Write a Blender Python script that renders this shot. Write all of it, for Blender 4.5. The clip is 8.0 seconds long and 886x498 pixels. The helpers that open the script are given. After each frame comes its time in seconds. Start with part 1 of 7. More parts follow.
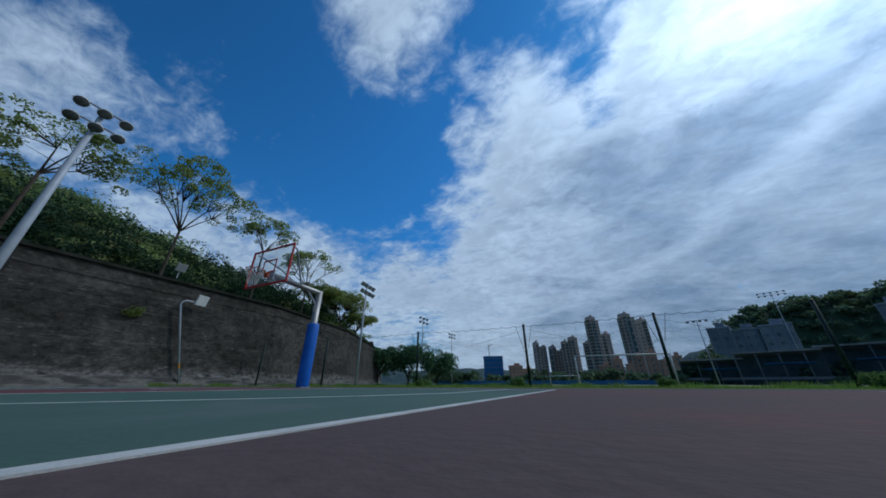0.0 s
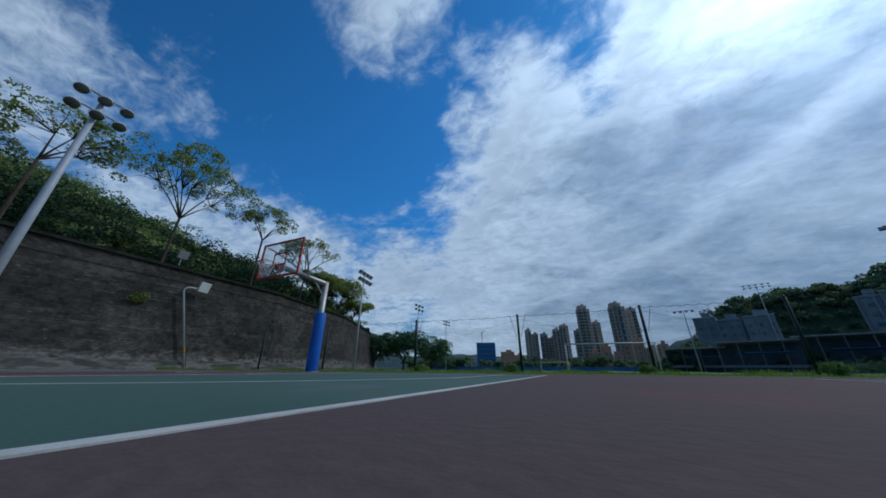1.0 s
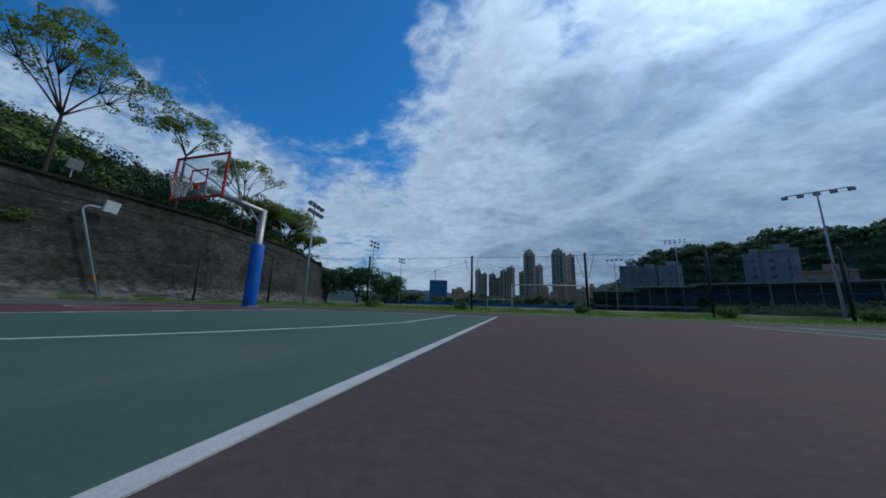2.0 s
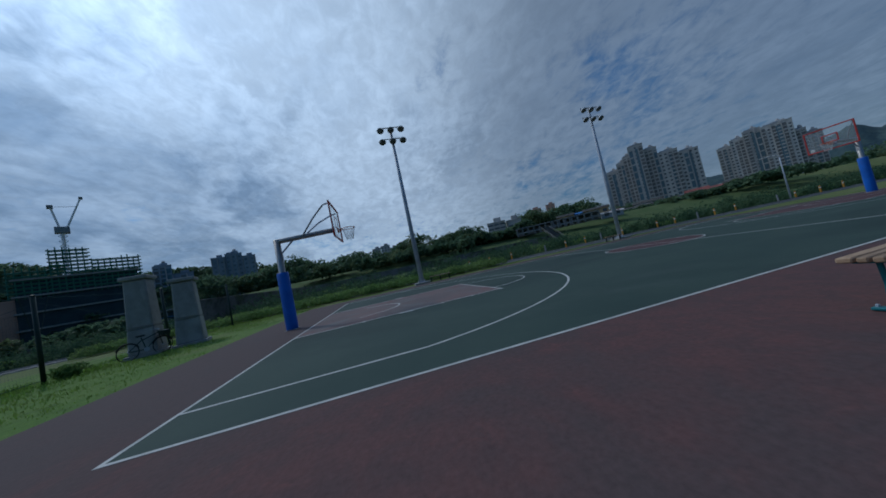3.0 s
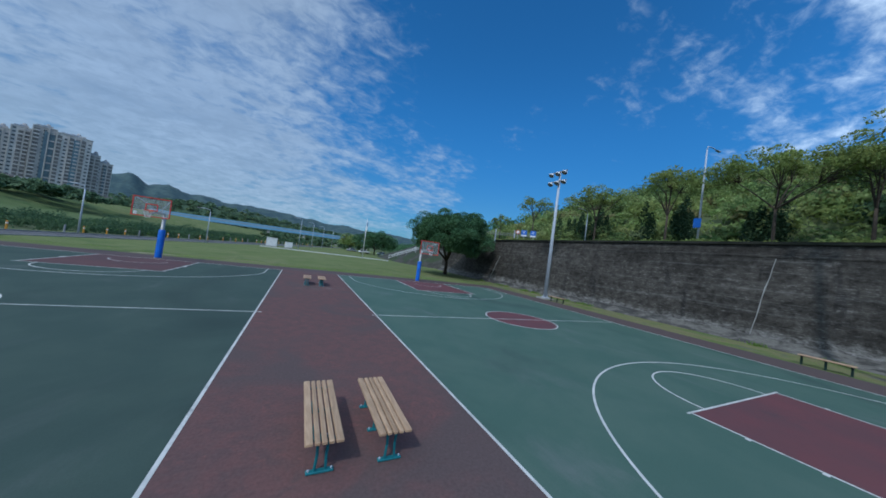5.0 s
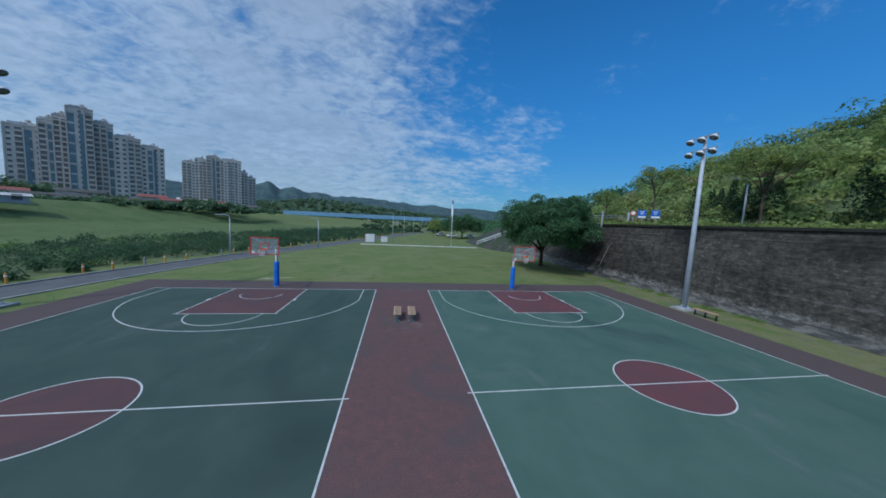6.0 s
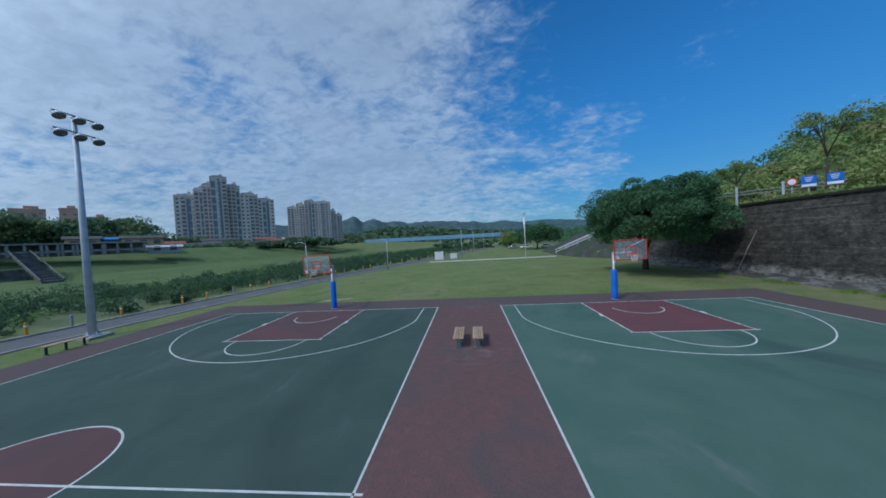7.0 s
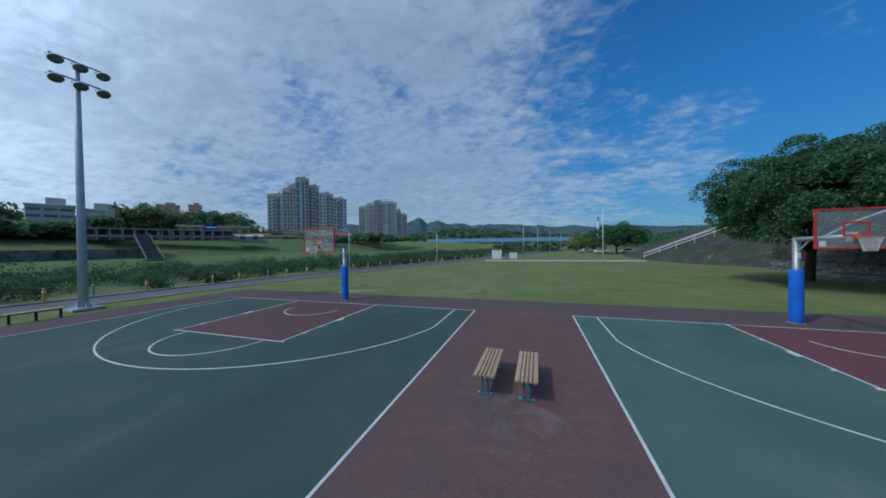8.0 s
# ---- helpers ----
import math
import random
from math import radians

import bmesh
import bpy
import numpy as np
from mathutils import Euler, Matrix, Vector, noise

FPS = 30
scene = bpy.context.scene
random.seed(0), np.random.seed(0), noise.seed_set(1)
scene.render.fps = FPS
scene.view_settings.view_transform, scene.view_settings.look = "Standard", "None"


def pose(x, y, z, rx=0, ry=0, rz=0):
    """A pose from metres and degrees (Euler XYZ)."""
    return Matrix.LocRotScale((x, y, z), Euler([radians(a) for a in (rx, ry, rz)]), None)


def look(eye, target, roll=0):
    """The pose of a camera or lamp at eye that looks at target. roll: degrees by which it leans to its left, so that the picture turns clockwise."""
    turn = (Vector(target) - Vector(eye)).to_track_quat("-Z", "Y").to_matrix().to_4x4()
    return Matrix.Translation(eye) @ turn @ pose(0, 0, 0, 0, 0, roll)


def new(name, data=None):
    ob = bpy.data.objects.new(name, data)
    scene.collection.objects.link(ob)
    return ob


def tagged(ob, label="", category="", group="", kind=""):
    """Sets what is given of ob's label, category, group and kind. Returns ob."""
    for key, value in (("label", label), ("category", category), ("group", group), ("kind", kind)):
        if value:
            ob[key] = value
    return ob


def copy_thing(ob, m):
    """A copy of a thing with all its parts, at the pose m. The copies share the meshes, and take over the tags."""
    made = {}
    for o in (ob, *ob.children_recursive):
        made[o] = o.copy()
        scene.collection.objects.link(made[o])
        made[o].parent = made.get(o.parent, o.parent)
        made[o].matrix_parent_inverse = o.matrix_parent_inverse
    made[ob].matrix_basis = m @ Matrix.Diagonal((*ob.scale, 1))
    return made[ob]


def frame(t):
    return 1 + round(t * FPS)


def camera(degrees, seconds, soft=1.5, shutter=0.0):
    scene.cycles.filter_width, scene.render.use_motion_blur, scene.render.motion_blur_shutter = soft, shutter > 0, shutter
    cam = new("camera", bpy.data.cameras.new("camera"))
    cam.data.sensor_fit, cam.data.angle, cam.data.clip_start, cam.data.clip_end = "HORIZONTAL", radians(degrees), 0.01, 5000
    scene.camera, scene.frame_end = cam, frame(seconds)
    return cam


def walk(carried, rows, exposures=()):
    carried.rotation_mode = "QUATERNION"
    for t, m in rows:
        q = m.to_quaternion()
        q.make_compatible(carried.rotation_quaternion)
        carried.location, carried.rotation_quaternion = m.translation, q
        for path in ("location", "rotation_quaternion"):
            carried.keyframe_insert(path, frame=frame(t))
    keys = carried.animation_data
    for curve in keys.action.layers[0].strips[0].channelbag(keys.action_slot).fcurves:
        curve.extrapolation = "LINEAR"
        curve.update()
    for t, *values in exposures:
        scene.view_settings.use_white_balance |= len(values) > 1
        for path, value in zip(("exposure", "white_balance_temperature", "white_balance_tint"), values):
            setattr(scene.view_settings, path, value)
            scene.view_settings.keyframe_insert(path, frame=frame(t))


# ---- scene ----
cam = camera(114.2, 8.0, soft=1.7)
PATH = [
    (0, (1.426, -7.692, 0.093), (2.190, -9.332, 0.947), -0.02),
    (0.25, (1.396, -7.500, 0.097), (2.154, -9.148, 0.938), 0.01),
    (0.5, (1.372, -7.322, 0.101), (2.125, -8.981, 0.928), -0.05),
    (0.75, (1.362, -7.154, 0.101), (2.112, -8.823, 0.909), 0.19),
    (1, (1.365, -7.061, 0.104), (2.112, -8.747, 0.879), 0.43),
    (1.2, (1.330, -7.007, 0.106), (2.087, -8.718, 0.814), 0.57),
    (1.4, (1.341, -7.031, 0.121), (2.111, -8.766, 0.751), 0.86),
    (1.6, (1.400, -7.132, 0.149), (2.191, -8.888, 0.689), 1.32),
    (1.8, (1.485, -7.333, 0.187), (2.251, -9.124, 0.638), 1.68),
    (1.9, (1.531, -7.477, 0.207), (2.250, -9.298, 0.620), 1.73),
    (2, (1.576, -7.655, 0.229), (2.083, -9.552, 0.608), 1.64),
    (2.1, (1.617, -7.869, 0.250), (1.728, -9.835, 0.604), 1.37),
    (2.2, (1.651, -8.122, 0.271), (1.360, -10.072, 0.609), 0.90),
    (2.3, (1.676, -8.416, 0.291), (0.995, -10.267, 0.625), 0.18),
    (2.4, (1.702, -8.745, 0.303), (0.660, -10.417, 0.645), -0.65),
    (2.5, (1.711, -9.117, 0.331), (0.352, -10.542, 0.682), -1.82),
    (2.6, (1.694, -9.557, 0.400), (0.075, -10.676, 0.757), -3.69),
    (2.7, (1.621, -10.032, 0.504), (-0.193, -10.800, 0.849), -5.93),
    (2.8, (1.441, -10.549, 0.645), (-0.499, -10.933, 0.941), -8.52),
    (2.9, (1.215, -11.018, 0.823), (-0.773, -11.005, 1.040), -10.85),
    (3, (0.996, -11.345, 1.040), (-0.960, -10.940, 1.149), -12.23),
    (3.1, (0.731, -11.622, 1.342), (-1.112, -10.846, 1.323), -12.26),
    (3.2, (0.461, -11.823, 1.580), (-1.192, -10.703, 1.453), -11.20),
    (3.3, (0.203, -11.961, 1.799), (-1.188, -10.538, 1.594), -9.60),
    (3.4, (-0.022, -12.045, 2.060), (-1.093, -10.373, 1.817), -7.90),
    (3.5, (-0.223, -12.081, 2.308), (-0.931, -10.227, 2.058), -6.24),
    (3.6, (-0.398, -12.064, 2.510), (-0.716, -10.102, 2.283), -4.95),
    (3.7, (-0.553, -12.027, 2.673), (-0.465, -10.038, 2.485), -3.92),
    (3.8, (-0.691, -12.007, 2.791), (-0.201, -10.073, 2.647), -3.24),
    (3.9, (-0.811, -11.989, 2.869), (0.060, -10.191, 2.774), -2.81),
    (4, (-0.915, -11.965, 2.909), (0.047, -10.213, 2.859), -2.37),
    (4.1, (-0.995, -11.938, 2.868), (-0.005, -10.200, 2.855), -1.58),
    (4.25, (-1.104, -11.875, 2.733), (-0.086, -10.154, 2.758), -0.79),
    (4.5, (-1.189, -11.745, 2.556), (-0.127, -10.053, 2.647), 0.49),
    (4.75, (-1.090, -11.562, 2.587), (-0.103, -9.825, 2.666), 3.47),
    (5, (-0.959, -11.318, 2.650), (-0.079, -9.523, 2.705), 7.65),
    (5.1, (-0.876, -11.027, 3.276), (-0.108, -9.180, 3.286), 8.94),
    (5.2, (-0.846, -10.684, 3.916), (-0.195, -8.794, 3.885), 10.15),
    (5.4, (-0.787, -10.080, 4.858), (-0.317, -8.138, 4.760), 10.76),
    (5.6, (-0.726, -9.573, 5.367), (-0.365, -7.611, 5.223), 9.12),
    (5.8, (-0.661, -9.103, 5.545), (-0.344, -7.135, 5.375), 6.15),
    (6, (-0.589, -8.610, 5.499), (-0.267, -6.644, 5.315), 2.78),
    (6.15, (-0.527, -8.189, 5.379), (-0.177, -6.228, 5.193), 0.54),
    (6.3, (-0.458, -7.695, 5.235), (-0.066, -5.743, 5.052), -1.01),
    (6.5, (-0.354, -6.947, 4.969), (0.119, -5.011, 4.797), -2.36),
    (6.75, (-0.072, -5.931, 4.749), (0.089, -3.941, 4.633), -2.80),
    (7, (0.211, -4.744, 4.384), (0.0285, -2.753, 4.327), -3.05),
    (7.25, (0.502, -3.438, 3.958), (0.126, -1.474, 3.930), -2.18),
    (7.5, (0.658, -1.945, 3.521), (0.161, -0.008, 3.508), -1.52),
    (7.75, (0.619, -0.408, 3.226), (0.062, 1.513, 3.207), -1.11),
    (8, (0.534, 1.165, 2.959), (-0.070, 3.072, 2.936), -0.80),
]
EXPOSURES = [(0.0, -0.84, 5950, 9), (2.2, -0.84, 5950, 9), (2.8, -1.08, 5900, 9), (3.1, -1.04, 5900, 9), (3.6, -0.48, 5980, 9), (4.1, -0.05, 5950, 9), (5.2, 0.0, 5950, 9), (6.8, 0.0, 5950, 9), (8.0, -0.17, 5950, 9)]
walk(cam, [(t, look(eye, target, roll)) for t, eye, target, roll in PATH], EXPOSURES)

# ---------------------------------------------------------------- world and sun
SUN_AZ, SUN_EL = -133.0, 46.5
sun_dir = Vector((math.sin(radians(SUN_AZ)) * math.cos(radians(SUN_EL)),
                  math.cos(radians(SUN_AZ)) * math.cos(radians(SUN_EL)), math.sin(radians(SUN_EL))))


class Nodes:
    """A small chain builder for node trees."""

    def __init__(self, tree):
        self.tree = tree
        tree.nodes.clear()

    def add(self, kind, **values):
        n = self.tree.nodes.new(kind)
        for key, v in values.items():
            if key in ("operation", "blend_type", "data_type", "sky_type", "noise_dimensions", "feature",
                       "interpolation_type", "sun_disc", "sun_elevation", "sun_rotation", "altitude",
                       "air_density", "dust_density", "ozone_density", "use_clamp", "wave_type", "bands_direction"):
                if key == "operation": n.operation = v
                elif key == "blend_type": n.blend_type = v
                elif key == "data_type": n.data_type = v
                elif key == "sky_type": n.sky_type = v
                elif key == "feature": n.feature = v
                elif key == "interpolation_type": n.interpolation_type = v
                elif key == "sun_disc": n.sun_disc = v
                elif key == "sun_elevation": n.sun_elevation = v
                elif key == "sun_rotation": n.sun_rotation = v
                elif key == "altitude": n.altitude = v
                elif key == "air_density": n.air_density = v
                elif key == "dust_density": n.dust_density = v
                elif key == "ozone_density": n.ozone_density = v
                elif key == "use_clamp": n.use_clamp = v
                elif key == "wave_type": n.wave_type = v
                elif key == "bands_direction": n.bands_direction = v
        return n

    def put(self, socket, v):
        if isinstance(v, bpy.types.NodeSocket):
            self.tree.links.new(v, socket)
        else:
            socket.default_value = v

    def math(self, op, a, b=0.0, c=0.0, clamp=False):
        n = self.add("ShaderNodeMath", operation=op, use_clamp=clamp)
        for i, v in enumerate((a, b, c)):
            self.put(n.inputs[i], v)
        return n.outputs[0]

    def noise(self, vec, scale, detail=4.0, rough=0.55, distort=0.0):
        n = self.add("ShaderNodeTexNoise")
        self.put(n.inputs["Vector"], vec)
        for key, v in (("Scale", scale), ("Detail", detail), ("Roughness", rough), ("Distortion", distort)):
            self.put(n.inputs[key], v)
        return n.outputs["Fac"]

    def scaled(self, vec, s, shift=(0, 0, 0), turn=0.0):
        n = self.add("ShaderNodeMapping")
        self.put(n.inputs["Vector"], vec)
        n.inputs["Scale"].default_value = s
        n.inputs["Location"].default_value = shift
        n.inputs["Rotation"].default_value = (0, 0, radians(turn))
        return n.outputs[0]

    def step(self, v, lo, hi, a=0.0, b=1.0):
        n = self.add("ShaderNodeMapRange", interpolation_type="SMOOTHSTEP")
        for i, x in enumerate((v, lo, hi, a, b)):
            self.put(n.inputs[i], x)
        return n.outputs[0]

    def mix(self, f, a, b, blend="MIX"):
        n = self.add("ShaderNodeMix", data_type="RGBA", blend_type=blend)
        self.put(n.inputs[0], f)
        for i, v in ((6, a), (7, b)):
            self.put(n.inputs[i], v if isinstance(v, bpy.types.NodeSocket) else (*v[:3], 1.0))
        return n.outputs[2]


def build_world():
    w = bpy.data.worlds.new("sky")
    scene.world = w
    w.use_nodes = True
    k = Nodes(w.node_tree)
    sky = k.add("ShaderNodeTexSky", sky_type="NISHITA", sun_disc=False, sun_elevation=radians(SUN_EL),
                sun_rotation=radians(SUN_AZ), altitude=50.0, air_density=1.0, dust_density=0.3, ozone_density=4.0)
    coord = k.add("ShaderNodeTexCoord").outputs["Generated"]
    sep = k.add("ShaderNodeSeparateXYZ")
    k.put(sep.inputs[0], coord)
    x, y, z = sep.outputs
    up = k.math("ADD", k.math("MAXIMUM", z, 0.0), 0.24)
    flat = k.add("ShaderNodeCombineXYZ")
    k.put(flat.inputs[0], k.math("DIVIDE", x, up))
    k.put(flat.inputs[1], k.math("DIVIDE", y, up))
    p = flat.outputs[0]
    # cloud sheet: broad banks, soft wisps, fine cells
    bank = k.noise(k.scaled(p, (0.72, 0.60, 1), (3.1, 1.7, 0.4), 25), 1.1, 5.0, 0.5, 0.3)
    wisp = k.noise(k.scaled(p, (1.0, 1.7, 1), (0.3, 2.2, 5.0), -35), 1.9, 8.0, 0.60, 0.5)
    ripple = k.noise(k.scaled(p, (7.5, 9.5, 1), (7.0, 0.0, 2.0), 15), 1.8, 4.0, 0.6, 0.4)
    puff = k.noise(k.scaled(p, (1.3, 1.6, 1), (2.0, 6.0, 1.0), 40), 2.4, 8.0, 0.62, 0.5)
    lump = k.math("MULTIPLY_ADD", bank, 0.50, k.math("MULTIPLY_ADD", wisp, 0.42, k.math("MULTIPLY_ADD", ripple, 0.40, k.math("MULTIPLY", puff, 0.46))))
    lump = k.math("MULTIPLY", k.math("SUBTRACT", lump, 0.89), 2.1)
    # the bank lies to the west, its edge runs from north to south-south-west
    edge = k.math("ADD", k.math("MULTIPLY_ADD", y, -0.176, x), 0.076)
    cover = k.math("ADD", lump, k.step(edge, -0.32, 0.34, 0.70, 0.12))

    def toward(az, el):
        return (math.sin(radians(az)) * math.cos(radians(el)), math.cos(radians(az)) * math.cos(radians(el)), math.sin(radians(el)))

    # openings in the cloud and patches of it in the open half: azimuth, elevation, reach in degrees, amount
    for az, el, reach, amount in ((116, 42, 26, -0.32), (138, 38, 17, -0.28), (32, 28, 24, -0.34), (10, 20, 10, -0.16), (52, 14, 14, -0.18),
                                  (-170, 47, 9, -0.34), (-164, 56, 10, -0.36), (165, 60, 15, -0.30), (148, 55, 14, -0.20), (60, 55, 30, -0.25),
                                  (134, 64, 17, 0.42), (147, 60, 13, 0.30), (172, 48, 15, 0.62), (-179, 34, 15, 0.45), (172, 28, 18, 0.45), (156, 26, 18, 0.34), (138, 17, 18, 0.42),
                                  (104, 34, 24, 0.24), (84, 24, 24, 0.20), (124, 22, 16, 0.34), (116, 12, 22, 0.46), (-150, 36, 26, 0.50), (-18, 22, 22, 0.16), (22, 16, 10, 0.16), (16, 27, 14, 0.14), (26, 12, 10, 0.14), (178, 12, 28, 0.75), (150, 8, 20, 0.4), (-85, 48, 50, 0.40), (46, 22, 15, 0.14), (38, 30, 9, 0.12)):
        away = k.add("ShaderNodeVectorMath", operation="DOT_PRODUCT")
        k.put(away.inputs[0], coord)
        away.inputs[1].default_value = toward(az, el)
        cover = k.math("ADD", cover, k.step(away.outputs["Value"], math.cos(radians(reach)), 1.0, 0.0, amount))
    dot = k.add("ShaderNodeVectorMath", operation="DOT_PRODUCT")
    k.put(dot.inputs[0], coord)
    dot.inputs[1].default_value = sun_dir
    near = k.math("MAXIMUM", dot.outputs["Value"], 0.0)
    low = k.math("MULTIPLY", k.math("SUBTRACT", 0.22, k.math("MINIMUM", z, 0.22)), k.step(y, 0.2, 0.9, 0.5, 0.15))
    cover = k.math("ADD", k.math("ADD", cover, k.math("MULTIPLY", k.math("POWER", near, 5.0), 0.25)), low)
    thick = k.step(cover, 0.08, 0.78)
    # thinner over the north
    veil = k.math("MULTIPLY", thick, k.step(y, 0.1, 0.9, 0.94, 0.68))
    # thick parts grey below, thin parts white; strong light through them round the sun
    shade = k.noise(k.scaled(p, (0.7, 1.2, 1), (1.0, 4.0, 0.0), 20), 1.6, 6.0, 0.55, 0.3)
    grey = k.math("MULTIPLY", k.step(k.math("MULTIPLY_ADD", ripple, -0.25, k.math("ADD", shade, 0.125)), 0.36, 0.70), k.step(cover, 0.55, 1.15))
    grey = k.math("MULTIPLY", grey, 0.55)
    for az, el, reach, amount in ((-154, 16, 14, 0.5), (-160, 14, 34, 1.2), (-134, 17, 28, 0.9), (-158, 23, 18, 0.8), (-143, 26, 16, 0.7), (-110, 12, 24, 0.45)):
        away = k.add("ShaderNodeVectorMath", operation="DOT_PRODUCT")
        k.put(away.inputs[0], coord)
        away.inputs[1].default_value = toward(az, el)
        part_grey = k.step(away.outputs["Value"], math.cos(radians(reach)), 1.0, 0.0, amount)
        grey = k.math("ADD", grey, k.math("MULTIPLY", part_grey, k.step(shade, 0.34, 0.66, 0.42, 1.3)), clamp=True)
    # a long roll of cloud from the south to the south-west: bright along its upper edge, heavy and dark below it
    roll_a, roll_b = Vector(toward(-176, 13.8)), Vector(toward(-137.5, 30.0))
    across = k.add("ShaderNodeVectorMath", operation="DOT_PRODUCT")
    k.put(across.inputs[0], coord)
    across.inputs[1].default_value = roll_b.cross(roll_a).normalized()
    wavy = k.math("ADD", across.outputs["Value"], k.math("MULTIPLY_ADD", wisp, 0.12, k.math("MULTIPLY_ADD", bank, 0.16, -0.14)))
    mid = k.add("ShaderNodeVectorMath", operation="DOT_PRODUCT")
    k.put(mid.inputs[0], coord)
    mid.inputs[1].default_value = (roll_a + roll_b).normalized()
    around = k.step(mid.outputs["Value"], 0.86, 0.97)
    heavy = k.math("MULTIPLY", k.math("MULTIPLY", k.step(wavy, -0.01, -0.10), around), 0.55)
    light = k.math("MULTIPLY", k.math("MULTIPLY", k.step(k.math("ABSOLUTE", wavy), 0.05, 0.0), around), 0.5)
    grey = k.math("MULTIPLY", k.math("ADD", grey, heavy, clamp=True), k.math("SUBTRACT", 1.0, light))
    grey = k.math("MULTIPLY", grey, k.step(k.math("MULTIPLY_ADD", puff, 0.6, k.math("MULTIPLY", wisp, 0.4)), 0.36, 0.62, 0.5, 1.0))
    col = k.mix(grey, (0.55, 0.68, 0.83), (0.215, 0.305, 0.43))
    glow = k.math("ADD", k.math("MULTIPLY", k.math("POWER", near, 4.0), k.step(z, 0.12, 0.52, 0.30, 0.95)),
                  k.math("MULTIPLY", k.math("POWER", near, 40.0), 1.8))
    # the thin sheet in the west glows most
    glow = k.math("ADD", glow, k.math("MULTIPLY", k.math("MULTIPLY", k.step(x, -0.30, -0.80), k.step(y, 0.50, 0.15)), 0.20))
    bright = k.add("ShaderNodeVectorMath", operation="SCALE")
    k.put(bright.inputs[0], col)
    k.put(bright.inputs["Scale"], k.math("MULTIPLY", k.math("ADD", glow, k.step(y, -0.02, 0.64, 1.27, 0.74)), k.step(k.math("MULTIPLY_ADD", ripple, 0.6, k.math("MULTIPLY", puff, 0.4)), 0.34, 0.66, 0.87, 1.13)))
    blue = k.add("ShaderNodeVectorMath", operation="MULTIPLY")
    k.put(blue.inputs[0], sky.outputs[0])
    blue.inputs[1].default_value = (0.038, 0.120, 0.168)
    even = k.add("ShaderNodeVectorMath", operation="SCALE")
    k.put(even.inputs[0], blue.outputs[0])
    k.put(even.inputs["Scale"], k.math("MULTIPLY", k.step(z, 0.0, 0.5, 0.52, 0.95), k.step(y, -0.6, 0.5, 1.4, 0.82)))
    # pale haze above the horizon
    haze = k.math("MULTIPLY", k.math("POWER", k.math("SUBTRACT", 1.0, k.math("MAXIMUM", z, 0.0), clamp=True), 9.0), 0.7)
    clear = k.mix(haze, even.outputs[0], (0.25, 0.37, 0.50))
    out = k.mix(veil, clear, bright.outputs[0])
    bg = k.add("ShaderNodeBackground")
    k.put(bg.inputs["Color"], out)
    bg.inputs["Strength"].default_value = 1.0
    end = k.add("ShaderNodeOutputWorld")
    k.tree.links.new(bg.outputs[0], end.inputs[0])


build_world()
sun = new("sun", bpy.data.lights.new("sun", "SUN"))
sun.data.energy, sun.data.angle, sun.data.color = 1.75, radians(2.5), (1.0, 0.95, 0.88)
sun.matrix_world = look((0, 0, 60), Vector((0, 0, 60)) - sun_dir)


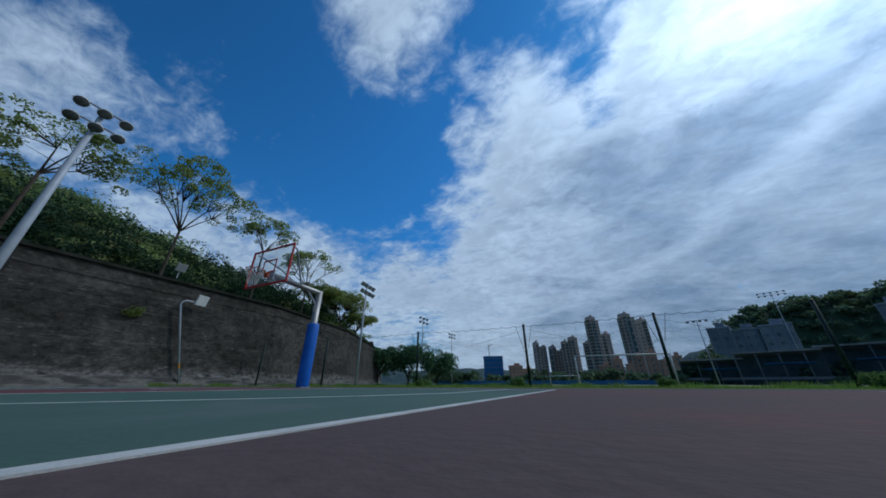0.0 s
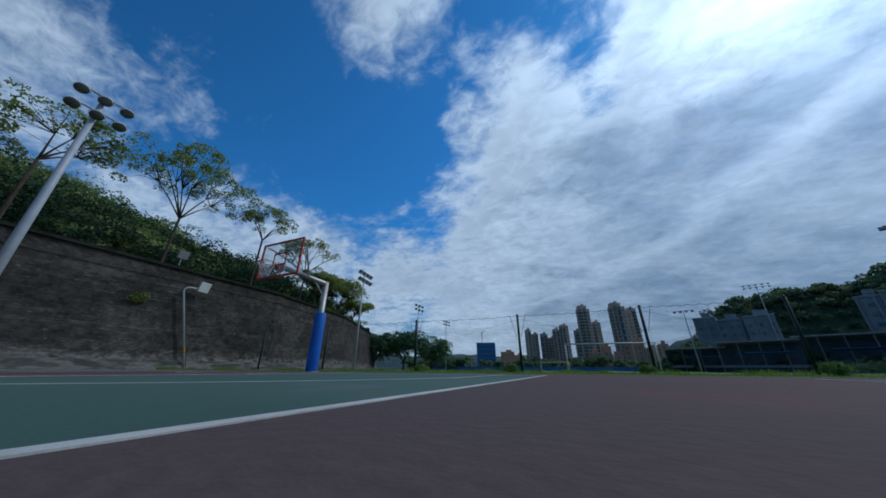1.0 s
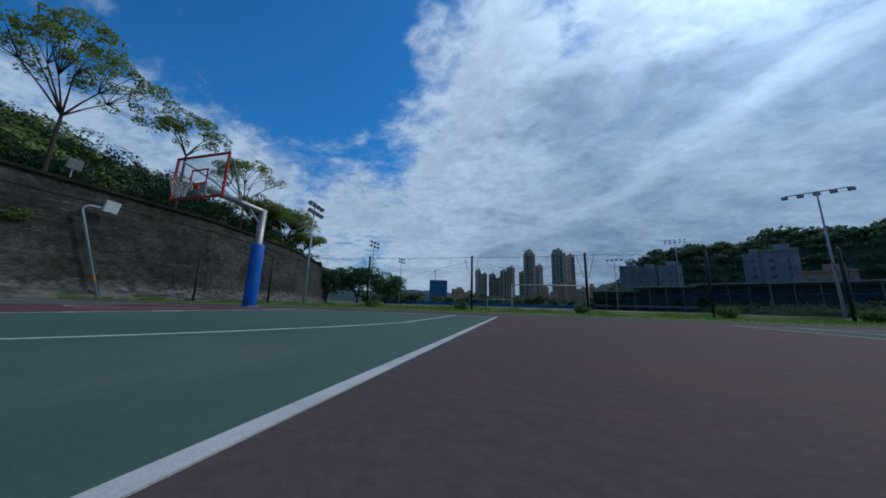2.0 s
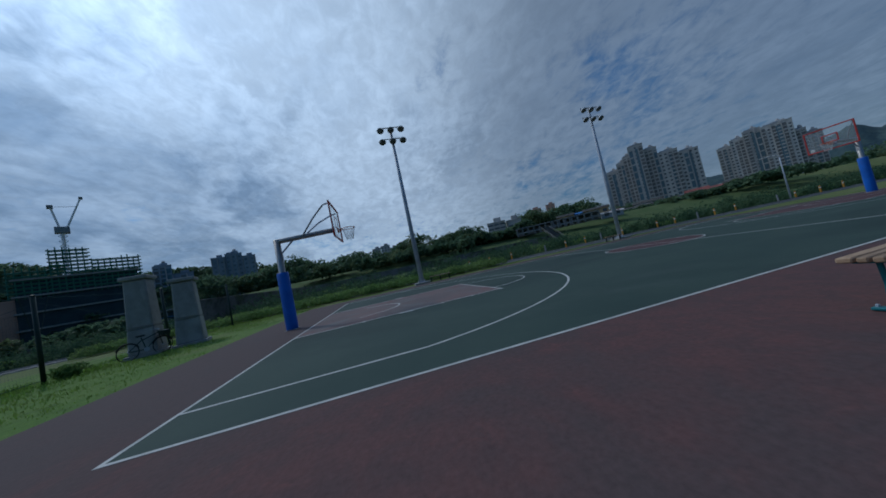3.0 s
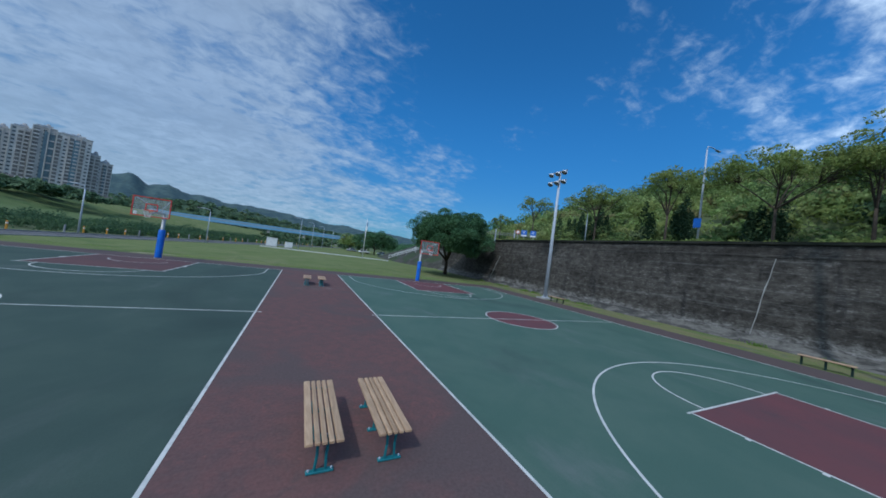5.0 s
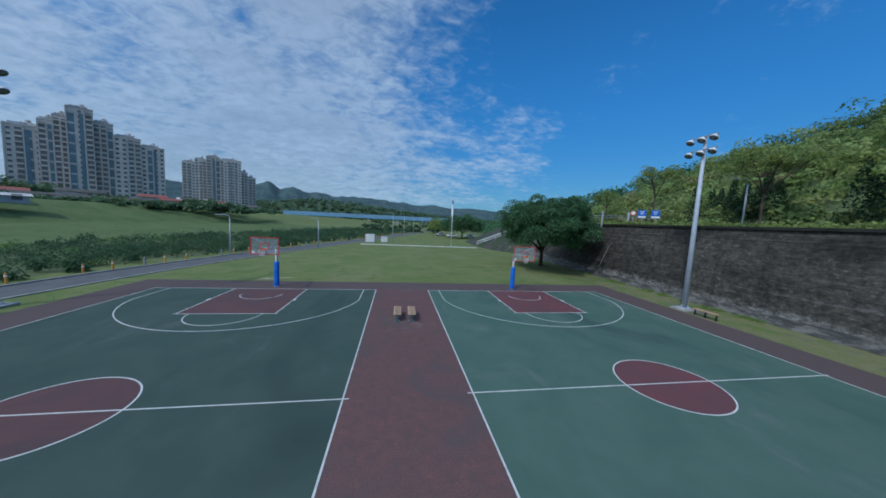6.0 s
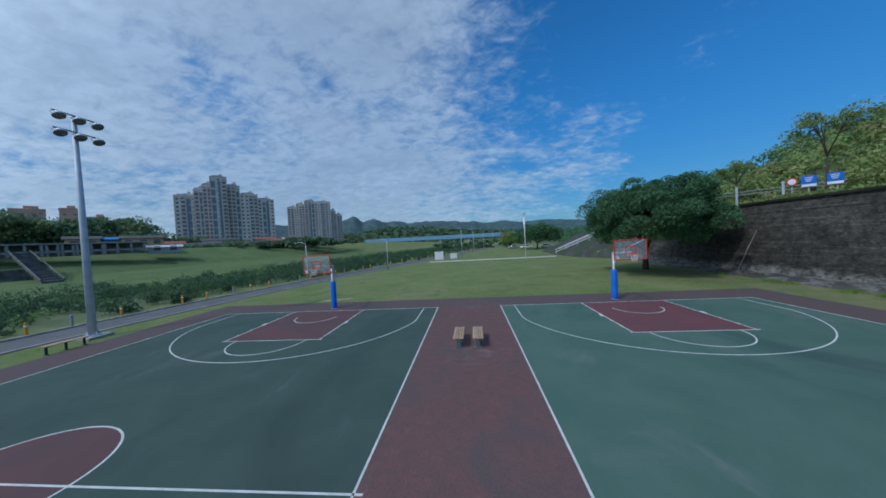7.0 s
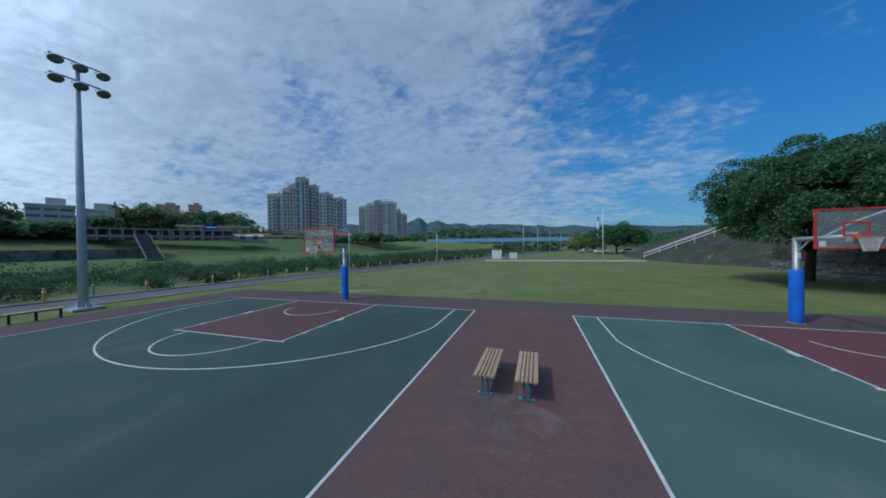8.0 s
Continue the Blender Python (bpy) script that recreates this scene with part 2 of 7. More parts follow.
# ---------------------------------------------------------------- materials
def material(name, a, b=None, rough=0.8, metal=0.0, scale=3.0, fine=40.0, bump=0.15, contrast=(0.35, 0.65),
             stretch=(1, 1, 1), stain=None, stain_scale=0.5, stain_at=(0.5, 0.7), island=0.0, random_ob=0.0,
             speckle=0.2, through_light=0.0, coat=0.0, spec=0.35, stain_stretch=(1, 1, 1), stain2=None, stain2_scale=0.3, stain2_at=(0.5, 0.7),
             dust=(), worn=None):
    """Two tones mixed by a broad noise, a fine speckle, and stains with a shape of their own."""
    m = bpy.data.materials.new(name)
    m.use_nodes = True
    k = Nodes(m.node_tree)
    b = b or tuple(c * 0.75 for c in a)
    coord = k.add("ShaderNodeTexCoord").outputs["Object"]
    v = k.scaled(coord, stretch)
    col = k.mix(k.step(k.noise(v, scale, 5.0, 0.6, 0.3), *contrast), a, b)
    if stain:
        sv = k.scaled(coord, stain_stretch, (5.2, 1.3, 8.8))
        col = k.mix(k.step(k.noise(sv, stain_scale, 8.0, 0.65, 0.6), *stain_at), col, stain)
    if stain2:
        sv = k.scaled(coord, stain_stretch, (2.2, 7.3, 1.1))
        col = k.mix(k.step(k.noise(sv, stain2_scale, 8.0, 0.6, 0.8), *stain2_at), col, stain2)
    for x, y, reach in dust:
        # scuffed pale dust round a spot in the plan
        far = k.add("ShaderNodeVectorMath", operation="DISTANCE")
        k.put(far.inputs[0], coord)
        far.inputs[1].default_value = (x, y, 0.0)
        patch = k.step(k.noise(k.scaled(coord, (1, 1.4, 1)), 1.3, 7.0, 0.62, 0.8), 0.46, 0.74)
        col = k.mix(k.math("MULTIPLY", patch, k.step(far.outputs["Value"], reach, reach * 0.3, 0.0, 0.42)), col, (0.215, 0.200, 0.190))
    if worn:
        # greyed by weather outside a rectangle of the plan: half width, half length, tone
        wx, wy, tone = worn
        sep = k.add("ShaderNodeSeparateXYZ")
        k.put(sep.inputs[0], coord)
        fray = k.math("MULTIPLY_ADD", k.noise(coord, 0.8, 6.0, 0.62, 0.6), 1.6, -0.8)
        out_x = k.step(k.math("ADD", k.math("ABSOLUTE", sep.outputs[0]), fray), wx - 0.5, wx + 0.7)
        out_y = k.step(k.math("ADD", k.math("ABSOLUTE", sep.outputs[1]), fray), wy - 0.5, wy + 0.7)
        col = k.mix(k.math("MULTIPLY", k.math("MAXIMUM", out_x, out_y), 0.8), col, tone)
    grain = k.noise(v, fine, 3.0, 0.6)
    val = k.math("MULTIPLY_ADD", grain, 2.0 * speckle, 1.0 - speckle)
    if island:
        geo = k.add("ShaderNodeNewGeometry")
        val = k.math("MULTIPLY", val, k.math("MULTIPLY_ADD", geo.outputs["Random Per Island"], 2 * island, 1 - island))
    if random_ob:
        inf = k.add("ShaderNodeObjectInfo")
        val = k.math("MULTIPLY", val, k.math("MULTIPLY_ADD", inf.outputs["Random"], 2 * random_ob, 1 - random_ob))
    sc = k.add("ShaderNodeVectorMath", operation="SCALE")
    k.put(sc.inputs[0], col)
    k.put(sc.inputs["Scale"], val)
    s = k.add("ShaderNodeBsdfPrincipled")
    k.put(s.inputs["Base Color"], sc.outputs[0])
    k.put(s.inputs["Roughness"], k.math("MULTIPLY_ADD", grain, 0.2, rough - 0.1, clamp=True))
    s.inputs["Metallic"].default_value = metal
    s.inputs["Specular IOR Level"].default_value = spec
    if coat:
        s.inputs["Coat Weight"].default_value = coat
    if bump:
        bp = k.add("ShaderNodeBump")
        bp.inputs["Strength"].default_value = bump
        bp.inputs["Distance"].default_value = 0.02
        k.put(bp.inputs["Height"], grain)
        k.tree.links.new(bp.outputs[0], s.inputs["Normal"])
    end = k.add("ShaderNodeOutputMaterial")
    if through_light:
        tr = k.add("ShaderNodeBsdfTranslucent")
        k.put(tr.inputs["Color"], sc.outputs[0])
        mx = k.add("ShaderNodeMixShader")
        mx.inputs[0].default_value = through_light
        k.tree.links.new(s.outputs[0], mx.inputs[1])
        k.tree.links.new(tr.outputs[0], mx.inputs[2])
        k.tree.links.new(mx.outputs[0], end.inputs[0])
    else:
        k.tree.links.new(s.outputs[0], end.inputs[0])
    return m


def glass_material(name, tint=(0.9, 0.95, 0.95), rough=0.05, clear=0.8):
    m = bpy.data.materials.new(name)
    m.use_nodes = True
    k = Nodes(m.node_tree)
    s = k.add("ShaderNodeBsdfPrincipled")
    s.inputs["Base Color"].default_value = (*tint, 1)
    s.inputs["Roughness"].default_value = rough
    t = k.add("ShaderNodeBsdfTransparent")
    t.inputs["Color"].default_value = (0.93, 0.95, 0.95, 1)
    mx = k.add("ShaderNodeMixShader")
    mx.inputs[0].default_value = clear
    end = k.add("ShaderNodeOutputMaterial")
    k.tree.links.new(s.outputs[0], mx.inputs[1])
    k.tree.links.new(t.outputs[0], mx.inputs[2])
    k.tree.links.new(mx.outputs[0], end.inputs[0])
    return m


M = {}
M["green"] = material("green_acrylic", (0.063, 0.114, 0.091), (0.078, 0.127, 0.102), 0.72, spec=0.10, scale=0.5, fine=40, bump=0.12,
                      stain=(0.120, 0.148, 0.138), stain_scale=0.40, stain_at=(0.57, 0.80), speckle=0.18, stain_stretch=(1, 0.5, 1),
                      stain2=(0.040, 0.068, 0.062), stain2_scale=0.16, stain2_at=(0.50, 0.74))
M["maroon"] = material("maroon_acrylic", (0.134, 0.073, 0.069), (0.106, 0.068, 0.066), 0.80, spec=0.07, scale=3.4, fine=22, bump=0.25, contrast=(0.36, 0.66),
                       stain=(0.156, 0.078, 0.072), stain_scale=4.5, stain_at=(0.54, 0.70), speckle=0.34,
                       stain2=(0.098, 0.072, 0.070), stain2_scale=0.40, stain2_at=(0.48, 0.66),
                       dust=((0.3, 6.4, 1.9), (0.6, 14.9, 2.2), (-9.4, 15.0, 2.4)), worn=(2.2, 14.2, (0.092, 0.074, 0.073)))
M["key"] = material("key_acrylic", (0.140, 0.056, 0.060), (0.115, 0.056, 0.060), 0.70, spec=0.12, scale=0.6, fine=40, bump=0.12,
                    stain=(0.078, 0.056, 0.060), stain_scale=0.5, stain_at=(0.55, 0.8), speckle=0.2)
M["green_worn"] = material("worn_green_acrylic", (0.046, 0.073, 0.063), (0.055, 0.083, 0.070), 0.72, spec=0.08, scale=0.5, fine=40, bump=0.12,
                          stain=(0.092, 0.112, 0.104), stain_scale=0.38, stain_at=(0.56, 0.80), speckle=0.18, stain_stretch=(1, 0.5, 1),
                          stain2=(0.034, 0.052, 0.047), stain2_scale=0.16, stain2_at=(0.48, 0.72))
M["key_worn"] = material("worn_key_acrylic", (0.112, 0.058, 0.058), (0.092, 0.055, 0.057), 0.72, spec=0.09, scale=0.6, fine=40, bump=0.12,
                        stain=(0.068, 0.052, 0.054), stain_scale=0.4, stain_at=(0.46, 0.72), speckle=0.2)
M["key_bare"] = material("bare_key_acrylic", (0.175, 0.120, 0.115), (0.130, 0.105, 0.104), 0.72, spec=0.10, scale=0.6, fine=40, bump=0.12,
                        stain=(0.150, 0.140, 0.135), stain_scale=0.7, stain_at=(0.46, 0.66), stain2=(0.19, 0.09, 0.085), stain2_scale=0.5, stain2_at=(0.56, 0.70), speckle=0.2)
M["line"] = material("line_paint", (0.57, 0.57, 0.54), (0.44, 0.45, 0.43), 0.7, spec=0.2, scale=3, fine=160, bump=0.2,
                     stain=(0.20, 0.21, 0.20), stain_scale=2.2, stain_at=(0.60, 0.75), speckle=0.15)
M["grass"] = material("lawn", (0.120, 0.152, 0.054), (0.146, 0.170, 0.068), 0.95, scale=0.22, fine=6, bump=0.6, spec=0.1,
                      stain=(0.180, 0.182, 0.090), stain_scale=0.16, stain_at=(0.50, 0.74), speckle=0.4,
                      stain2=(0.092, 0.130, 0.046), stain2_scale=0.45, stain2_at=(0.50, 0.72))
M["meadow"] = material("riverside_meadow", (0.084, 0.122, 0.047), (0.104, 0.140, 0.058), 0.95, scale=0.15, fine=4, bump=0.6, spec=0.1, speckle=0.4,
                       stain=(0.120, 0.150, 0.066), stain_scale=0.10, stain_at=(0.52, 0.74), stain2=(0.062, 0.108, 0.038), stain2_scale=0.3, stain2_at=(0.50, 0.70))
M["blade"] = material("grass_blades", (0.145, 0.265, 0.050), (0.195, 0.275, 0.066), 0.8, scale=0.6, fine=9, bump=0, spec=0.15,
                      island=0.25, through_light=0.45)
M["asphalt"] = material("asphalt", (0.105, 0.105, 0.105), (0.085, 0.085, 0.088), 0.9, scale=0.8, fine=60, bump=0.3)
M["kerb"] = material("kerb_concrete", (0.28, 0.28, 0.265), (0.20, 0.20, 0.19), 0.9, scale=1.5, fine=50, bump=0.2)
def wall_material():
    """Dark algae-stained concrete: broad blotches, cast courses, rough mottling, runs and pale lime specks."""
    m = bpy.data.materials.new("stained_concrete")
    m.use_nodes = True
    k = Nodes(m.node_tree)
    v = k.add("ShaderNodeTexCoord").outputs["Object"]
    broad = k.noise(k.scaled(v, (1, 0.45, 0.8), (4, 2, 7)), 0.45, 6.0, 0.62, 0.4)
    course = k.noise(k.scaled(v, (0.2, 0.045, 2.6), (1, 3, 2)), 1.5, 7.0, 0.66, 0.25)
    mottle = k.noise(k.scaled(v, (1, 0.8, 1.2)), 2.4, 12.0, 0.78, 0.2)
    speck = k.noise(k.scaled(v, (1, 0.45, 1.8), (9, 1, 3)), 7.0, 9.0, 0.78, 0.3)
    run = k.noise(k.scaled(v, (1, 1.0, 0.09), (2, 8, 1)), 0.9, 7.0, 0.66, 0.2)
    col = k.mix(k.step(broad, 0.36, 0.64), (0.066, 0.061, 0.054), (0.034, 0.0315, 0.028))
    col = k.mix(k.math("MULTIPLY", k.step(course, 0.55, 0.68), 0.35), col, (0.150, 0.148, 0.142))
    col = k.mix(k.math("MULTIPLY", k.step(course, 0.46, 0.34), 0.35), col, (0.026, 0.026, 0.026))
    band = k.noise(k.scaled(v, (0.3, 0.06, 9.0), (6, 1, 4)), 1.7, 8.0, 0.72, 0.15)
    col = k.mix(k.math("MULTIPLY", k.step(band, 0.58, 0.70), 0.55), col, (0.170, 0.165, 0.155))
    col = k.mix(k.math("MULTIPLY", k.step(band, 0.42, 0.32), 0.6), col, (0.020, 0.020, 0.020))
    col = k.mix(k.math("MULTIPLY", k.step(run, 0.55, 0.68), 0.7), col, (0.022, 0.022, 0.0225))
    col = k.mix(k.math("MULTIPLY", k.step(speck, 0.54, 0.66), k.step(broad, 0.66, 0.40, 0.15, 0.85)), col, (0.19, 0.186, 0.176))
    sep = k.add("ShaderNodeSeparateXYZ")
    k.put(sep.inputs[0], v)
    crust = k.math("MULTIPLY_ADD", k.math("ADD", broad, speck), 1.5, k.math("MULTIPLY", sep.outputs[2], -1.0))
    col = k.mix(k.math("MULTIPLY", k.step(crust, 0.35, 1.15), k.step(mottle, 0.36, 0.60, 0.25, 0.9)), col, (0.190, 0.185, 0.175))
    sc = k.add("ShaderNodeVectorMath", operation="SCALE")
    k.put(sc.inputs[0], col)
    k.put(sc.inputs["Scale"], k.step(mottle, 0.30, 0.70, 0.40, 1.65))
    s = k.add("ShaderNodeBsdfPrincipled")
    k.put(s.inputs["Base Color"], sc.outputs[0])
    s.inputs["Roughness"].default_value = 0.95
    s.inputs["Specular IOR Level"].default_value = 0.15
    bp = k.add("ShaderNodeBump")
    bp.inputs["Strength"].default_value = 0.8
    bp.inputs["Distance"].default_value = 0.05
    k.put(bp.inputs["Height"], k.math("ADD", mottle, k.math("MULTIPLY", course, 0.6)))
    k.tree.links.new(bp.outputs[0], s.inputs["Normal"])
    end = k.add("ShaderNodeOutputMaterial")
    k.tree.links.new(s.outputs[0], end.inputs[0])
    return m


M["wall"] = wall_material()
M["wall_base"] = material("pale_rubble_footing", (0.135, 0.130, 0.118), (0.058, 0.056, 0.052), 0.95, scale=1.6, fine=9, bump=0.9,
                          speckle=0.6, stretch=(1, 0.6, 1.6), contrast=(0.42, 0.60), stain=(0.045, 0.045, 0.043), stain_scale=0.9, stain_at=(0.50, 0.60),
                          stain_stretch=(1, 0.5, 2.0))
M["fresh_grass"] = material("fresh_grass", (0.098, 0.172, 0.040), (0.125, 0.192, 0.052), 0.95, scale=0.5, fine=9, bump=0.6, spec=0.1, speckle=0.4,
                            stain=(0.150, 0.185, 0.070), stain_scale=0.3, stain_at=(0.52, 0.74), stain2=(0.075, 0.130, 0.034), stain2_scale=0.6, stain2_at=(0.52, 0.68))
M["verge"] = material("dry_verge", (0.150, 0.158, 0.070), (0.175, 0.165, 0.090), 0.95, scale=0.9, fine=16, bump=0.5, spec=0.1, speckle=0.4,
                      stain=(0.105, 0.150, 0.048), stain_scale=0.5, stain_at=(0.45, 0.62), stain2=(0.130, 0.122, 0.105), stain2_scale=0.7, stain2_at=(0.56, 0.66))
M["coping"] = material("mossy_coping", (0.034, 0.035, 0.030), (0.018, 0.021, 0.016), 0.95, spec=0.1, scale=0.8, fine=18, bump=0.4, speckle=0.3)
M["concrete"] = material("pale_concrete", (0.33, 0.33, 0.32), (0.24, 0.24, 0.235), 0.9, scale=1.2, fine=30, bump=0.2,
                         stain=(0.15, 0.15, 0.14), stain_scale=1.1, stain_at=(0.55, 0.8), stain_stretch=(1, 1, 0.3))
M["steel"] = material("galvanised_steel", (0.43, 0.475, 0.54), (0.36, 0.40, 0.46), 0.55, 0.1, scale=2, fine=50, bump=0.05, speckle=0.08)
M["stainless"] = material("stainless_pipe", (0.40, 0.40, 0.39), (0.32, 0.32, 0.31), 0.50, 0.85, scale=3, fine=60, bump=0.03,
                          stretch=(1, 1, 0.3), speckle=0.08)
M["red"] = material("red_paint", (0.55, 0.045, 0.035), (0.42, 0.035, 0.03), 0.5, scale=4, fine=60, bump=0.05, speckle=0.1)
M["orange"] = material("orange_rim", (0.62, 0.12, 0.03), (0.50, 0.10, 0.03), 0.45, scale=8, fine=60, bump=0.05)
M["pad"] = material("blue_vinyl_pad", (0.016, 0.145, 0.60), (0.014, 0.12, 0.50), 0.45, scale=2, fine=30, bump=0.12, speckle=0.08)
M["cord"] = material("white_cord", (0.72, 0.72, 0.70), (0.55, 0.55, 0.54), 0.9, scale=9, fine=60, bump=0)
M["acrylic"] = glass_material("clear_acrylic", (0.62, 0.66, 0.67), 0.25, 0.87)
M["wood"] = material("bench_wood", (0.42, 0.285, 0.18), (0.33, 0.215, 0.13), 0.65, scale=5, fine=40, bump=0.2,
                     stretch=(7, 0.7, 7), random_ob=0.14, speckle=0.16)
M["teal"] = material("teal_iron", (0.020, 0.19, 0.215), (0.015, 0.14, 0.165), 0.5, 0.2, scale=5, fine=40, bump=0.05)
M["dark_iron"] = material("dark_green_iron", (0.012, 0.035, 0.030), (0.010, 0.026, 0.024), 0.55, 0.2, scale=5, fine=40, bump=0.05)
M["net"] = material("dark_net", (0.034, 0.075, 0.085), (0.026, 0.058, 0.066), 0.9, scale=2, fine=20, bump=0)
M["white"] = material("white_paint", (0.70, 0.71, 0.71), (0.60, 0.61, 0.62), 0.55, scale=2, fine=30, bump=0.05, speckle=0.06)
M["lens"] = material("lamp_glass", (0.16, 0.165, 0.165), (0.12, 0.125, 0.13), 0.2, scale=4, fine=20, bump=0, speckle=0.05)
M["yellow"] = material("yellow_bollard", (0.52, 0.25, 0.03), (0.42, 0.20, 0.03), 0.6, scale=4, fine=40, bump=0.05)
M["grey_paint"] = material("grey_paint", (0.25, 0.26, 0.27), (0.20, 0.21, 0.22), 0.6, scale=3, fine=40, bump=0.05)
M["black"] = material("black_rubber", (0.012, 0.012, 0.013), (0.018, 0.018, 0.018), 0.7, scale=6, fine=50, bump=0.1)
M["bark"] = material("bark", (0.085, 0.065, 0.050), (0.045, 0.036, 0.030), 0.95, scale=3, fine=22, bump=0.8, stretch=(2, 2, 0.5), speckle=0.3)
M["leaf_dark"] = material("dark_foliage", (0.080, 0.172, 0.084), (0.108, 0.208, 0.100), 0.65, scale=0.6, fine=3, bump=0, spec=0.1,
                          island=0.26, through_light=0.45)
# far trees: the blue of aerial haze is mixed into their green
M["leaf_hazy"] = material("haze_tinted_foliage", (0.096, 0.165, 0.092), (0.130, 0.200, 0.112), 0.7, scale=0.12, fine=0.8, bump=0, spec=0.1, island=0.25,
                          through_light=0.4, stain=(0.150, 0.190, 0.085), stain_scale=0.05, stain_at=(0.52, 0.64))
M["leaf"] = material("foliage", (0.215, 0.292, 0.088), (0.275, 0.320, 0.105), 0.65, scale=0.35, fine=3, bump=0, spec=0.12,
                     island=0.22, through_light=0.52)
M["leaf_hill"] = material("hill_foliage", (0.225, 0.325, 0.108), (0.305, 0.355, 0.138), 0.7, scale=0.30, fine=1.2, bump=0, spec=0.1, contrast=(0.40, 0.60), speckle=0.3,
                          island=0.2, through_light=0.45, stain=(0.31, 0.27, 0.15), stain_scale=0.22, stain_at=(0.60, 0.74),
                          stain2=(0.100, 0.180, 0.062), stain2_scale=0.10, stain2_at=(0.54, 0.68))
M["leaf_reed"] = material("reed_foliage", (0.066, 0.132, 0.068), (0.105, 0.165, 0.080), 0.7, scale=0.2, fine=2, bump=0, spec=0.08,
                          island=0.14, through_light=0.42)
M["leaf_fresh"] = material("fresh_scrub", (0.125, 0.225, 0.066), (0.175, 0.260, 0.085), 0.7, scale=0.4, fine=2, bump=0, spec=0.1, island=0.2, through_light=0.45)
M["leaf_deep"] = material("deep_green_foliage", (0.100, 0.165, 0.062), (0.145, 0.205, 0.078), 0.7, scale=0.4, fine=1.5, bump=0, spec=0.1, island=0.22, through_light=0.4)
M["leaf_conifer"] = material("conifer_foliage", (0.030, 0.062, 0.034), (0.045, 0.080, 0.040), 0.75, scale=0.6, fine=2, bump=0, spec=0.08, island=0.2, through_light=0.25)
M["leaf_straw"] = material("straw_foliage", (0.28, 0.25, 0.12), (0.22, 0.235, 0.10), 0.75, scale=0.5, fine=2, bump=0, spec=0.08, island=0.2, through_light=0.4)
M["leaf_thicket"] = material("thicket_foliage", (0.050, 0.104, 0.058), (0.080, 0.136, 0.070), 0.7, scale=0.2, fine=2, bump=0, spec=0.08, island=0.18, through_light=0.40)
M["bare_soil"] = material("pale_bare_soil", (0.30, 0.27, 0.20), (0.21, 0.20, 0.12), 0.95, scale=2.2, fine=20, bump=0.4, spec=0.1, speckle=0.3,
                          stain=(0.13, 0.15, 0.06), stain_scale=1.8, stain_at=(0.50, 0.62))
M["soil"] = material("undergrowth_floor", (0.066, 0.092, 0.036), (0.090, 0.112, 0.046), 0.95, scale=0.4, fine=4, bump=0.8, speckle=0.4)
M["forest"] = material("far_forest", (0.034, 0.068, 0.040), (0.056, 0.094, 0.048), 0.9, scale=0.06, fine=0.25, bump=1.0, speckle=0.5,
                       contrast=(0.3, 0.7))
# horizon hills: distance haze is painted into the forest colour
M["far_hill"] = material("haze_tinted_far_forest", (0.030, 0.060, 0.070), (0.054, 0.090, 0.090), 0.95, scale=0.035, fine=0.16, bump=1.0, speckle=0.6,
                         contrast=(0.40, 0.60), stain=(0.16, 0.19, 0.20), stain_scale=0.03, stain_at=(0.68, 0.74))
M["facade"] = material("tiled_facade", (0.47, 0.435, 0.405), (0.38, 0.355, 0.335), 0.8, scale=0.15, fine=3, bump=0.05, speckle=0.1, random_ob=0.2)
M["facade_grey"] = material("grey_facade", (0.43, 0.415, 0.40), (0.34, 0.33, 0.325), 0.8, scale=0.15, fine=3, bump=0.05, speckle=0.1, random_ob=0.2)
M["facade_brown"] = material("brown_facade", (0.48, 0.29, 0.215), (0.37, 0.235, 0.185), 0.8, scale=0.15, fine=3, bump=0.05, speckle=0.1, random_ob=0.12)
M["facade_tan"] = material("tan_facade", (0.68, 0.53, 0.46), (0.57, 0.45, 0.40), 0.8, scale=0.15, fine=3, bump=0.05, speckle=0.1, random_ob=0.12)
M["facade_dark"] = material("slate_facade", (0.27, 0.31, 0.36), (0.20, 0.235, 0.28), 0.8, scale=0.15, fine=3, bump=0.05, speckle=0.1, random_ob=0.12)
# slab blocks: bluish haze of the distance is put into the wall colour
M["facade_hazy"] = material("haze_tinted_grey_facade", (0.30, 0.335, 0.385), (0.225, 0.255, 0.30), 0.85, scale=0.15, fine=3, bump=0.05, speckle=0.12, random_ob=0.1)
M["pane"] = material("window_glass", (0.075, 0.092, 0.110), (0.050, 0.066, 0.085), 0.25, scale=0.2, fine=2, bump=0, random_ob=0.4)
# copy of the window glass, paled in colour to stand for haze
M["pane_hazy"] = material("haze_tinted_window_glass", (0.150, 0.180, 0.215), (0.110, 0.135, 0.165), 0.3, scale=0.2, fine=2, bump=0, random_ob=0.3)
M["arcade"] = material("grey_arcade_wall", (0.215, 0.225, 0.230), (0.150, 0.160, 0.168), 0.9, scale=0.5, fine=4, bump=0.2, speckle=0.25)
M["facade_pale"] = material("pale_facade_pier", (0.46, 0.43, 0.40), (0.39, 0.37, 0.35), 0.8, scale=0.2, fine=3, bump=0.05, speckle=0.1)
# shade of balcony bays and open halls, put into a dark colour
M["recess"] = material("painted_recess_shade", (0.17, 0.165, 0.165), (0.12, 0.12, 0.125), 0.8, scale=0.4, fine=2, bump=0.05, speckle=0.2)
